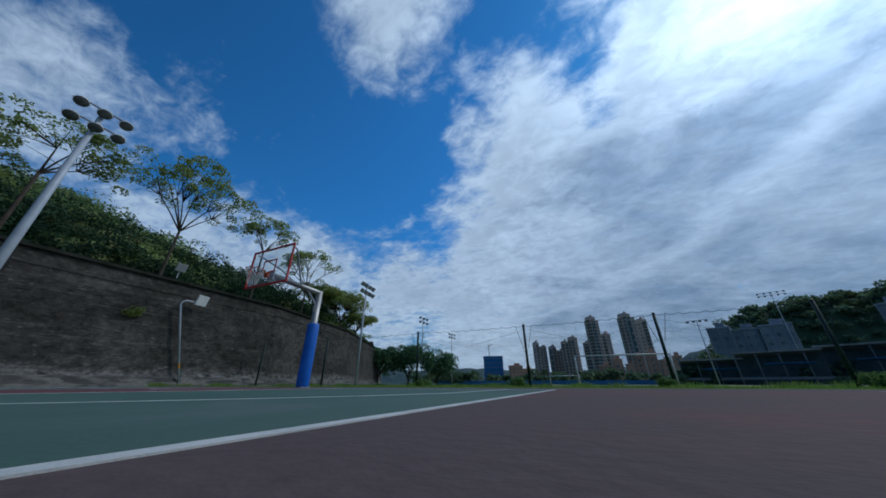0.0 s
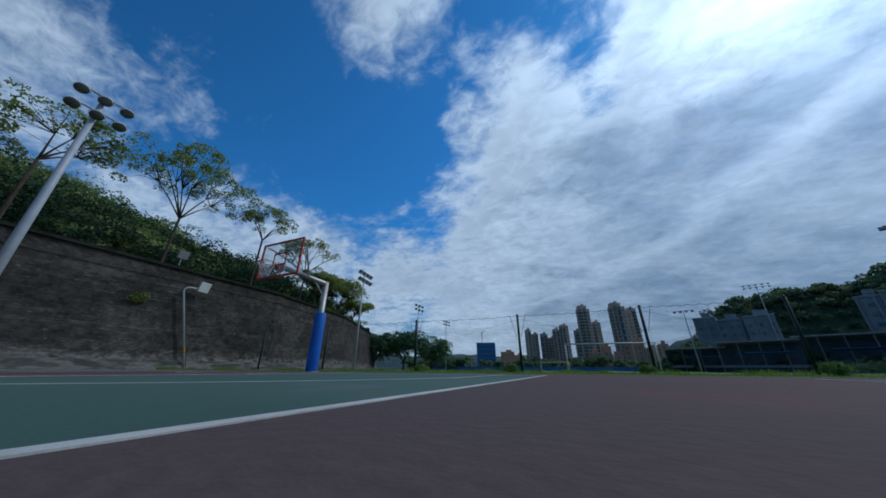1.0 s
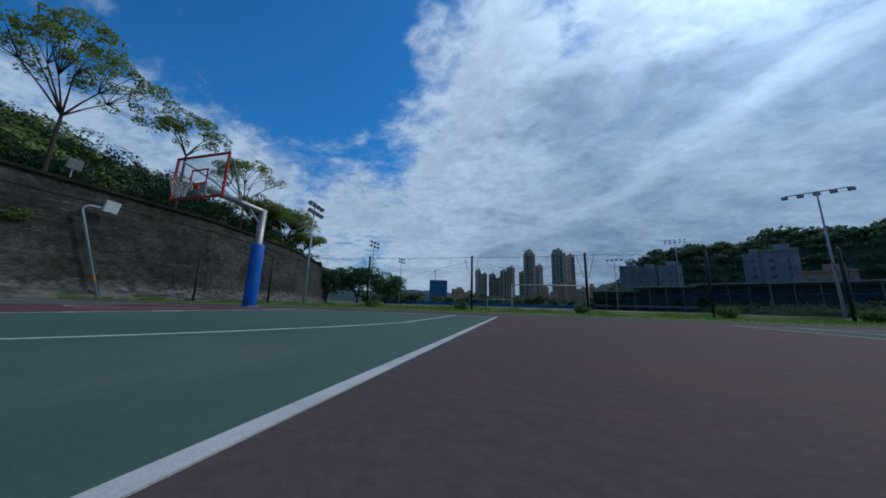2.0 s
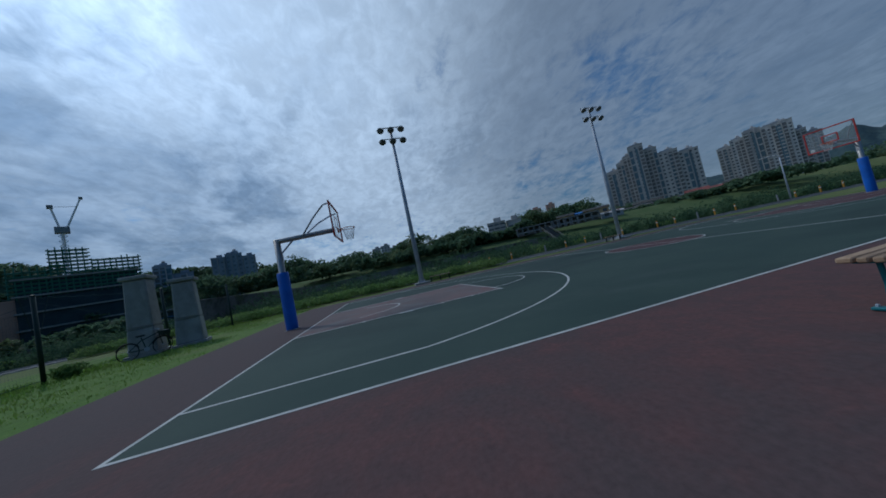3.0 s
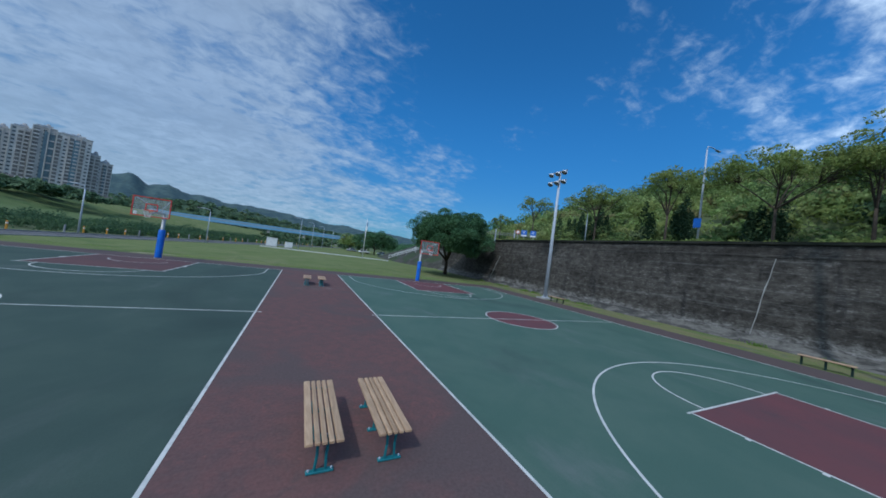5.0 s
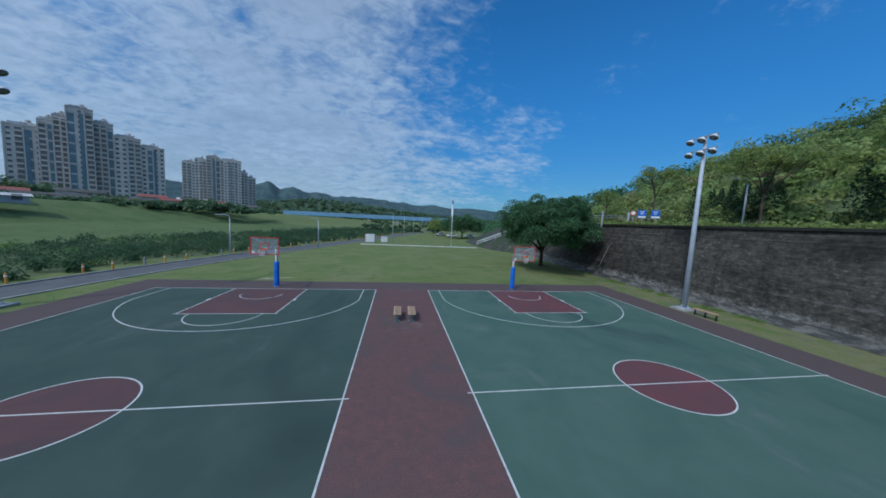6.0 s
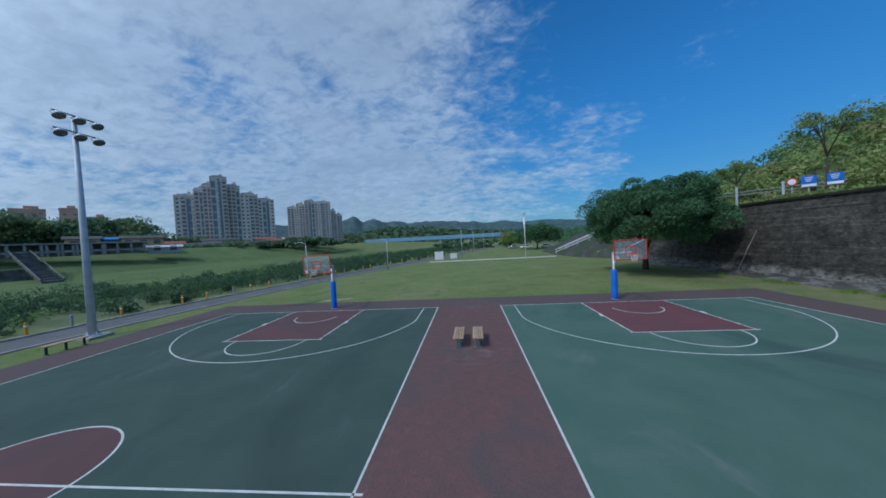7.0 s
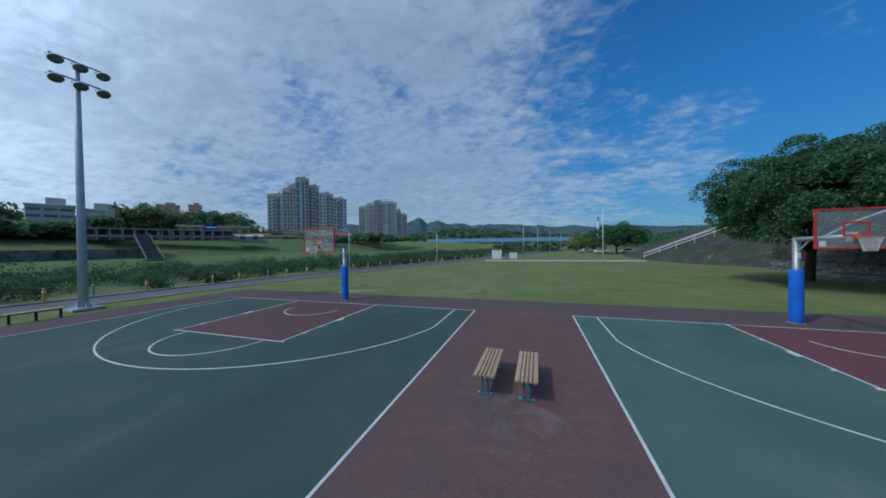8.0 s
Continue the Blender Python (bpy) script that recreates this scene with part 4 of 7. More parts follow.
def build_hill():
    xs = np.concatenate([np.arange(0, 60, 1.8), np.arange(62, 240, 14.0)])
    ys = np.concatenate([np.arange(-80, 41.5, 1.8)])
    me = grid_mesh("hill", xs, ys, lambda U, V: 0 * U)
    co = np.zeros(len(me.vertices) * 3, dtype=np.float32)
    me.vertices.foreach_get("co", co)
    co = co.reshape(-1, 3)
    co[:, 0] = co[:, 0] + hill_base(co[:, 1])
    co[:, 2] = hill_z(co[:, 0], co[:, 1])
    me.vertices.foreach_set("co", co.ravel())
    me.materials.append(M["soil"])
    tagged(new("hill", me), "overgrown green hillside above the retaining wall", "hillside", kind="structure")
    # beyond the end of the wall the hill runs down to the lawn
    xs = np.concatenate([np.arange(26.0, 90, 2.5), np.arange(95, 240, 14.0)])
    me = grid_mesh("hill", xs, np.arange(39.5, 230, 3.0), slope_z)
    me.materials.append(M["soil"])
    tagged(new("hill", me), "wooded slope running down to the lawn beyond the wall", "hillside", kind="structure")


build_hill()


# ---------------------------------------------------------------- basketball hoops
def build_hoop():
    """Stands at the origin; the court lies towards -y."""
    h = thing("basketball_hoop", Matrix(), "basketball hoop with clear red-framed backboard and blue padded steel post", "basketball hoop", "hoops of the courts")
    B = -2.0   # face of the backboard
    part("post", tube([(0, 0, -0.02), (0, 0, 3.06)], 0.105, 18), M["stainless"], h, "brushed steel post", True)
    bm = bmesh.new()
    add_lathe(bm, [(0.175, 0.022), (0.186, 0.05), (0.188, 0.60), (0.184, 1.20), (0.185, 1.88), (0.165, 1.93)], 20)
    part("pad", bm, M["pad"], h, "blue vinyl post padding", True)
    part("arm", tube([(0, 0.08, 3.0), (0, 0.0, 3.0), (0, B + 0.14, 3.06)], 0.085, 14), M["stainless"], h, "", True)
    part("strut", tube([(0, -0.06, 2.55), (0, -0.55, 3.0)], 0.03, 8), M["steel"], h)
    for sx in (-1, 1):
        part("brace", tube([(sx * 0.06, -0.85, 3.04), (sx * 0.42, -1.35, 3.50), (sx * 0.78, B + 0.20, 3.80), (sx * 0.80, B + 0.06, 3.82)], 0.028, 8), M["steel"], h, "grey steel tube brace")
    bm = bmesh.new()
    add_box(bm, (0, B + 0.12, 3.05), (0.26, 0.05, 0.30), 0.006)
    part("mounting_plate", bm, M["steel"], h)
    board = part("backboard", box((0, B, 3.30), (1.76, 0.016, 1.14), 0.002), M["acrylic"], h, "clear scratched acrylic panel")
    board.visible_shadow = False
    frame_bars = [((0, 3.30 + 0.575), (1.83, 0.055)), ((0, 3.30 - 0.575), (1.83, 0.055)), ((-0.8875, 3.30), (0.055, 1.095)), ((0.8875, 3.30), (0.055, 1.095))]
    for (x, z), (w, t) in frame_bars:
        part("board_frame", box((x, B, z), (w, 0.045, t), 0.004), M["red"], board, "red painted frame bar")
    for (x, z), (w, t) in [((0, 3.48), (0.59, 0.05)), ((0, 3.10), (0.59, 0.05)), ((-0.27, 3.29), (0.05, 0.33)), ((0.27, 3.29), (0.05, 0.33))]:
        part("target_square", box((x, B - 0.011, z), (w, 0.006, t)), M["red"], board, "red target square bar")
    part("notice", box((-0.72, B + 0.013, 2.86), (0.16, 0.006, 0.17)), M["white"], board, "small white notice plate")
    # rim, its bracket and the net
    bm = bmesh.new()
    rc = B - 0.15 - 0.2286
    ring = [(0.2286 * math.cos(a), rc + 0.2286 * math.sin(a), 3.05) for a in (2 * math.pi * i / 28 for i in range(29))]
    add_tube(bm, ring, 0.011, 7, False)
    rim = part("rim", bm, M["orange"], h, "orange steel rim", True)
    part("bracket", box((0, B - 0.03, 3.02), (0.16, 0.04, 0.16), 0.004), M["orange"], rim)
    part("bracket_arm", box((0, B - 0.10, 3.045), (0.12, 0.14, 0.02), 0.003), M["orange"], rim)
    for sx in (-1, 1):
        part("rim_stay", tube([(sx * 0.07, B - 0.03, 2.98), (sx * 0.14, B - 0.20, 3.04)], 0.008, 6), M["orange"], rim)
    bm = bmesh.new()
    n = 12
    for k in range(n):
        for d in (-1, 1):
            pts = []
            for i in range(6):
                t = i / 5
                a = 2 * math.pi * (k + d * 0.5 * i) / n
                r = 0.225 - 0.11 * t ** 0.7
                pts.append((r * math.cos(a), rc + r * math.sin(a), 3.04 - 0.40 * t))
            add_tube(bm, pts, 0.0045, 4, False)
    part("net", bm, M["cord"], rim, "white cord net")
    bm = bmesh.new()
    add_box(bm, (0, 0, 0.012), (0.34, 0.34, 0.02), 0.004)
    part("base_plate", bm, M["steel"], h)
    bm = box((0.0, -0.108, 2.44), (0.10, 0.004, 0.20))
    part("sticker", bm, M["white"], h, "small white paper notice")
    for i in range(5):
        part("notice_bar", box((0.0, -0.111, 2.50 - 0.03 * i), (0.07 - 0.012 * (i % 2), 0.002, 0.008)), M["grey_paint"], h, "unreadable printed line")
    return h


hoop = build_hoop()
hoop.matrix_basis = pose(-CW, 14.80, 0)
copy_thing(hoop, pose(C, 14.80, 0))
copy_thing(hoop, pose(-CW, -14.75, 0, 0, 0, 180))
copy_thing(hoop, pose(C, -14.75, 0, 0, 0, 180))


# ---------------------------------------------------------------- floodlights
def build_floodlight(height=12.35):
    f = thing("floodlight_mast", Matrix(), "tall grey steel floodlight mast with six round lamps", "floodlight", "floodlights of the courts")
    part("base_slab", box((0, 0, 0.03), (1.15, 1.15, 0.14), 0.02), M["concrete"], f, "square concrete base slab")
    bm = bmesh.new()
    add_box(bm, (0, 0, 0.12), (0.55, 0.55, 0.04), 0.006)
    for a in range(4):
        c, s = math.cos(a * math.pi / 2), math.sin(a * math.pi / 2)
        add_box(bm, (0.23 * c, 0.23 * s, 0.24), (0.16 if c else 0.015, 0.015 if c else 0.16, 0.24), taper=0.6)
    part("flange", bm, M["steel"], f)
    for sx in (-1, 1):
        for sy in (-1, 1):
            part("bolt", add_lathe(bmesh.new(), [(0.02, 0), (0.02, 0.07), (0.012, 0.09)], 6, (sx * 0.21, sy * 0.21, 0.13)), M["steel"], f)
    part("mast", tube([(0, 0, 0.1), (0, 0, height * 0.5), (0, 0, height)], [0.185, 0.145, 0.10], 12), M["steel"], f, "tapered galvanised mast", True)
    part("hatch", box((0.165, 0, 0.95), (0.03, 0.14, 0.34), 0.005), M["steel"], f)
    for z in (height - 0.92, height - 0.02):
        bar = part("crossbar", box((-0.12, 0, z), (0.07, 1.86, 0.06), 0.006), M["grey_paint"], f)
        for y in (-0.79, 0.0, 0.79):
            tilt = Matrix.Translation((-0.34, y, z - 0.30)) @ Matrix.Rotation(radians(32), 4, "Y") @ Matrix.Scale(0.93, 4)
            bm = bmesh.new()
            add_lathe(bm, [(0.27, -0.02), (0.285, 0.0), (0.27, 0.06), (0.19, 0.15), (0.09, 0.20), (0.08, 0.29), (0.04, 0.31)], 20)
            bm.transform(tilt)
            part("lamp", bm, M["white"], bar, "round white floodlight housing", True)
            bm = bmesh.new()
            add_lathe(bm, [(0.255, -0.05), (0.262, -0.015), (0.25, 0.0)], 20)
            bm.transform(tilt)
            part("lamp_glass", bm, M["lens"], bar, "dark lamp glass", True)
            part("lamp_bracket", tube([(-0.32, y - 0.285, z - 0.27), (-0.22, y - 0.27, z - 0.16), (-0.14, y - 0.10, z - 0.05), (-0.14, y + 0.10, z - 0.05),
                                       (-0.22, y + 0.27, z - 0.16), (-0.32, y + 0.285, z - 0.27)], 0.014, 5), M["grey_paint"], bar, "U-shaped lamp bracket")
    return f


mast = build_floodlight()
mast.matrix_basis = pose(20.45, 8.9, 0)
copy_thing(mast, pose(20.9, -9.65, 0))
copy_thing(mast, pose(-21.2, 9.45, 0, 0, 0, 180))
copy_thing(mast, pose(-20.8, -8.95, 0, 0, 0, 180))


def build_field_light(m, height, rows, per, span, label):
    f = thing("field_light", m, label, "floodlight", "floodlights of the playing field")
    part("mast", tube([(0, 0, -0.1), (0, 0, height)], [0.14, 0.07], 10), M["steel"], f, "", True)
    for r in range(rows):
        z = height - 0.1 - 0.8 * r
        bar = part("crossbar", box((0, 0, z), (span, 0.09, 0.09), 0.005), M["steel"], f)
        for i in range(per):
            x = span * (i / (per - 1) - 0.5)
            bm = bmesh.new()
            add_box(bm, (x, -0.22, z - 0.16), (0.52, 0.20, 0.46), 0.03, rx=35)
            part("lamp", bm, M["grey_paint"], bar, "square floodlight head")
    return f


build_field_light(pose(23.0, -33.0, 0, 0, 0, -80), 10.6, 2, 4, 2.4, "slim grey field floodlight mast beside the retaining wall")
build_field_light(pose(29.5, -58.5, 0, 0, 0, -92), 12.2, 2, 3, 2.6, "slim grey field floodlight mast in front of trees")
build_field_light(pose(32.0, -78.5, 0, 0, 0, -97), 12.0, 2, 3, 2.6, "slim grey field floodlight mast far across the pitch")
build_field_light(pose(-30.5, -47.0, 0, 0, 0, -30), 13.7, 1, 5, 4.6, "grey field floodlight mast with one row of lamps")
build_field_light(pose(-20.7, -84.0, 0, 0, 0, -16), 12.1, 1, 4, 3.0, "slim field floodlight mast behind the goal")
build_field_light(pose(-52.0, -124.0, 0, 0, 0, -20), 25.0, 2, 5, 5.5, "tall field floodlight mast rising above the woods")


# ---------------------------------------------------------------- benches
def build_bench(length, group, label, iron, width=0.42):
    """Backless bench of five wooden slats along y on three iron trestles."""
    b = thing("park_bench", Matrix(), label, "bench", group)
    widths = [0.088, 0.058, 0.058, 0.058, 0.088]
    x = -width / 2
    gap = (width - sum(widths)) / 4
    for w in widths:
        bm = box((x + w / 2, 0, 0.412), (w, length, 0.042), 0.009)
        part("slat", bm, M["wood"], b)
        x += w + gap
    for y in (-0.41 * length, 0.0, 0.41 * length):
        bm = bmesh.new()
        add_box(bm, (0, y, 0.378), (width * 0.86, 0.05, 0.024), 0.004)
        part("bearer", bm, iron, b)
        for sx in (-1, 1):
            part("leg", tube([(sx * 0.060, y, 0.37), (sx * 0.050, y, 0.2), (sx * 0.062, y, 0.02)], 0.017, 8), iron, b)
        bm = bmesh.new()
        add_box(bm, (0, y, 0.014), (0.30, 0.065, 0.024), 0.005)
        foot = part("foot", bm, iron, b)
        for sx in (-1, 1):
            part("bolt", add_lathe(bmesh.new(), [(0.012, 0.0), (0.012, 0.018), (0.006, 0.022)], 6, (sx * 0.125, y, 0.025)), M["steel"], foot)
    return b


near = build_bench(1.54, "benches between the courts", "backless bench of five tan wooden slats on teal iron legs", M["teal"])
near.matrix_basis = pose(-0.435, -7.18, 0.004, 0, 0, 0)
copy_thing(near, pose(0.388, -7.19, 0.004, 0, 0, 0))
copy_thing(near, pose(-0.405, 7.43, 0.004, 0, 0, -0.8))
copy_thing(near, pose(0.39, 7.41, 0.004, 0, 0, -0.8))


def build_side_bench():
    b = thing("side_bench", Matrix(), "long low wooden bench on dark green iron legs beside the court", "bench", "benches along the outer sidelines")
    for x in (-0.13, 0.0, 0.13):
        part("slat", box((x, 0, 0.42), (0.115, 1.55, 0.045), 0.008), M["wood"], b)
    for y in (-0.68, 0, 0.68):
        bm = bmesh.new()
        add_box(bm, (0, y, 0.20), (0.09, 0.07, 0.395), 0.008)
        part("leg", bm, M["dark_iron"], b)
        part("bearer", box((0, y, 0.386), (0.36, 0.06, 0.022), 0.004), M["dark_iron"], b)
        part("foot", box((0, y, 0.008), (0.26, 0.09, 0.02), 0.004), M["dark_iron"], b)
    return b


sb = build_side_bench()
sb.matrix_basis = pose(-20.0, 7.62, -0.03)
copy_thing(sb, pose(-20.0, -7.65, -0.03))
copy_thing(sb, pose(20.1, 7.15, -0.03))
copy_thing(sb, pose(20.1, -7.6, -0.03))


# ---------------------------------------------------------------- net fence behind the near baselines
FENCE = [(23.2, -22.6), (17.2, -22.9), (10.3, -23.2), (4.1, -23.5), (-1.65, -23.15), (-6.6, -23.0), (-11.1, -22.9), (-16.5, -22.8), (-22.0, -22.5)]


def build_fence():
    f = thing("net_fence", Matrix(), "dark net fence on green posts beside the playing field", "fence")
    H = 2.92
    for i, (x, y) in enumerate(FENCE):
        p = part("post", tube([(x, y, -0.1), (x, y, H)], 0.062, 10), M["dark_iron"], f, "", True)
        part("cap", add_lathe(bmesh.new(), [(0.066, H), (0.066, H + 0.03), (0.03, H + 0.05)], 10, (x, y, 0)), M["dark_iron"], p)
        # slanting stays left and right of the post
        for s in (-1, 1):
            part("stay", tube([(x + s * 0.12, y, 1.75), (x + s * 0.42, y + 0.02, H - 0.03)], 0.011, 6), M["dark_iron"], p)
    for (x0, y0), (x1, y1) in zip(FENCE, FENCE[1:]):
        d = Vector((x1 - x0, y1 - y0, 0))
        ln = d.length
        d.normalize()
        # scalloped head rope
        pts, n = [], 44
        for i in range(n + 1):
            t = i / n
            sag = 0.045 * math.sin(math.pi * t)
            loop = -0.055 * abs(math.sin(t * math.pi * 11))
            pts.append((x0 + d.x * ln * t, y0 + d.y * ln * t, H - 0.02 + loop - sag))
        part("head_rope", tube(pts, 0.010, 5), M["net"], f)
        part("stay_wire", tube([(x0, y0, H - 0.2), ((x0 + x1) / 2, (y0 + y1) / 2, 1.95), (x1, y1, H - 0.25)], 0.005, 4), M["net"], f)
        part("bottom_rope", tube([(x0, y0, 0.12), ((x0 + x1) / 2, (y0 + y1) / 2, 0.06), (x1, y1, 0.12)], 0.009, 5), M["net"], f)
        # the net: thin cords both ways
        quads = []
        top = 2.30
        up = Vector((0, 0, 1))

        def cord(a, b, w):
            q = (b - a).normalized()
            s = q.cross(Vector((-d.y, d.x, 0))).normalized() * w
            quads.append([a - s, a + s, b + s, b - s])

        o = Vector((x0, y0, 0))
        step = 0.085
        for i in range(int(ln / step)):
            a = o + d * (i * step)
            cord(a + up * 0.08, a + up * (top + 0.06 * math.sin(i * 0.5)), 0.0018)
        for j in range(int(top / step)):
            z = 0.08 + j * step
            cord(o + up * z, o + d * ln + up * z, 0.0018)
        # looser cords up to the rope
        for i in range(int(ln / 0.5)):
            a = o + d * (i * 0.5)
            cord(a + up * top, a + up * (H - 0.05), 0.002)
        me = quads_mesh("net", np.array([[list(v) for v in q] for q in quads]))
        me.materials.append(M["net"])
        n_ob = new("net", me)
        n_ob.parent = f


build_fence()


# ---------------------------------------------------------------- pillars, bicycle, switch post
def build_pillar(x, y, turn, h):
    p = thing("concrete_pillar", pose(x, y, -0.04, 0, 0, turn), "stubby tapered grey concrete pillar with a cap and a seam", "pillar", "pillars beside the fence")
    part("plinth", box((0, 0, 0.05), (1.15, 1.15, 0.18), 0.02), M["concrete"], p)
    for z0, z1, w0, w1 in ((0.12, 1.18, 0.94, 0.84), (1.20, h - 0.16, 0.83, 0.72)):
        bm = bmesh.new()
        add_box(bm, (0, 0, (z0 + z1) / 2), (w0, w0, z1 - z0), 0.05, taper=w1 / w0)
        part("shaft", bm, M["concrete"], p)
    bm = bmesh.new()
    add_box(bm, (0, 0, h - 0.08), (0.90, 0.90, 0.16), 0.03)
    part("cap", bm, M["concrete"], p)
    part("seam", box((0, 0, 1.19), (0.86, 0.86, 0.05), 0.01), M["kerb"], p)
    return p


build_pillar(-13.5, -21.6, 12, 3.35)
build_pillar(-13.8, -20.15, 20, 2.95)


def build_bicycle(m):
    b = thing("bicycle", m, "dark city bicycle leaning beside a concrete pillar", "bicycle")
    for y in (-0.53, 0.53):
        w = bmesh.new()
        circle = lambda r: [(0, y + r * math.cos(a), 0.33 + r * math.sin(a)) for a in (2 * math.pi * i / 22 for i in range(23))]
        add_tube(w, circle(0.32), 0.017, 6, False)
        wheel = part("wheel", w, M["black"], b, "black tyre")
        w = bmesh.new()
        for i in range(14):
            a = 2 * math.pi * i / 14
            add_tube(w, [(0, y, 0.33), (0, y + 0.31 * math.cos(a), 0.33 + 0.31 * math.sin(a))], 0.002, 3)
        part("spokes", w, M["steel"], wheel)
        w = bmesh.new()
        add_tube(w, [(-0.05, y, 0.33), (0.05, y, 0.33)], 0.025, 8)
        part("hub", w, M["steel"], wheel)
        part("mudguard", tube([(0, y + 0.345 * math.cos(a), 0.33 + 0.345 * math.sin(a)) for a in (radians(20 + 14 * i) for i in range(11))], 0.02, 5), M["black"], b)
    bm = bmesh.new()
    for a, c in (((0, 0.0, 0.30), (0, -0.12, 0.80)), ((0, 0.0, 0.30), (0, 0.42, 0.74)), ((0, -0.10, 0.68), (0, 0.42, 0.86)),
                 ((0, 0.0, 0.30), (0, -0.53, 0.33)), ((0, -0.10, 0.70), (0, -0.53, 0.33)), ((0, 0.40, 0.95), (0, 0.53, 0.33))):
        add_tube(bm, [a, c], 0.017, 8)
    part("bicycle_frame", bm, M["dark_iron"], b)
    bm = bmesh.new()
    add_tube(bm, [(-0.27, 0.28, 0.98), (-0.20, 0.38, 1.0), (0, 0.42, 1.0), (0.20, 0.38, 1.0), (0.27, 0.28, 0.98)], 0.012, 8)
    part("handlebar", bm, M["steel"], b)
    bm = bmesh.new()
    add_box(bm, (0, -0.14, 0.86), (0.15, 0.26, 0.06), 0.025)
    part("saddle", bm, M["black"], b)
    bm = bmesh.new()
    add_box(bm, (0, 0.62, 0.80), (0.34, 0.24, 0.20), 0.02, taper=1.1)
    part("basket", bm, M["dark_iron"], b)
    bm = bmesh.new()
    add_lathe(bm, [(0.09, -0.005), (0.09, 0.005)], 14)
    bmesh.ops.rotate(bm, verts=bm.verts, matrix=Matrix.Rotation(radians(90), 3, "Y"))
    bmesh.ops.translate(bm, verts=bm.verts, vec=(0.05, 0, 0.30))
    part("chainring", bm, M["steel"], b)


build_bicycle(pose(-12.8, -21.2, -0.03, 0, 5, 58))


def build_switch_post():
    """A conduit fixed along the battered wall at a slant, bent over at the top to a square lamp."""
    p = thing("switch_post", pose(23.62, -18.15, -0.04), "slanting grey conduit post with square lamp on the wall", "lamp post")
    top = Vector((0.50, 1.22, 4.75))
    part("conduit", tube([(0, 0, 0), top, top + Vector((-0.02, -0.06, 0.16)), top + Vector((-0.06, -0.22, 0.26)), top + Vector((-0.1, -0.75, 0.26))], 0.055, 10), M["steel"], p, "", True)
    part("band", tube([top * 0.21, top * 0.27], 0.060, 10), M["yellow"], p, "yellow painted band")
    part("cable", tube([(0.02, -0.09, 0), top + Vector((0.02, -0.09, 0))], 0.022, 6), M["black"], p)
    bm = bmesh.new()
    add_box(bm, (top.x - 0.18, top.y - 1.0, top.z + 0.42), (0.14, 0.62, 0.66), 0.02, rx=4, ry=-12)
    part("lamp_box", bm, M["white"], p, "flat square pale flood lamp")


build_switch_post()
q = thing("wall_lamp", pose(24.5, -16.35, 6.3), "square grey flood lamp on the wall's coping", "lamp")
part("bracket", tube([(0, 0, 0), (0, 0, 0.5)], 0.03, 8), M["steel"], q)
part("lamp_box", box((-0.08, 0, 0.72), (0.14, 0.58, 0.52), 0.02, ry=-14), M["grey_paint"], q)


# ---------------------------------------------------------------- football goals
def build_goal(m, w, h, label):
    g = thing("football_goal", m, label, "goal", "goals on the playing field")
    for s in (-1, 1):
        part("upright", tube([(s * w / 2, 0, -0.05), (s * w / 2, 0, h)], 0.06, 12), M["white"], g, "", True)
        part("side_stay", tube([(s * w / 2, 0, h - 0.02), (s * w / 2, -0.7, h * 0.75), (s * w / 2, -1.5, 0.0)], 0.035, 8), M["white"], g, "", True)
    part("crossbar", tube([(-w / 2 - 0.06, 0, h), (w / 2 + 0.06, 0, h)], 0.06, 12), M["white"], g, "", True)
    part("ground_bar", tube([(-w / 2, -1.5, 0.03), (w / 2, -1.5, 0.03)], 0.03, 8), M["white"], g)


build_goal(pose(-1.35, -38.5, -0.02, 0, 0, 3), 7.32, 2.44, "full-size white steel football goal on the grass")
build_goal(pose(6.8, -88.0, -0.02, 0, 0, 0), 6.6, 1.95, "white steel football goal far across the pitch")


# ---------------------------------------------------------------- riverside bollards
def build_bollards():
    y, i = -3.0, 0
    bodies = []
    for mat in (M["yellow"], M["grey_paint"]):
        bm = bmesh.new()
        add_lathe(bm, [(0.075, -0.15), (0.075, 0.80), (0.06, 0.84), (0.02, 0.86)], 10)
        me = bpy.data.meshes.new("shaft")
        bm.to_mesh(me)
        bm.free()
        me.materials.append(mat)
        bodies.append(me)
    bm = bmesh.new()
    add_lathe(bm, [(0.08, 0.60), (0.08, 0.70)], 10)
    band = bpy.data.meshes.new("band")
    bm.to_mesh(band)
    bm.free()
    band.materials.append(M["white"])
    while y < 120:
        x = float(road_x(y)) - 3.75
        grey = i % 7 in (3, 6)
        b = thing("bollard", pose(x, y, -0.04, 0, 0, i * 37), "short grey roadside bollard" if grey else "short yellow roadside bollard with a pale band", "bollard", "bollards along the riverside path")
        shared("shaft", bodies[1 if grey else 0], Matrix(), b)
        if not grey:
            shared("band", band, Matrix(), b)
        y += 2.15 + 0.35 * math.sin(i * 2.3) + (2.0 if i % 5 == 2 else 0.0)
        i += 1


build_bollards()


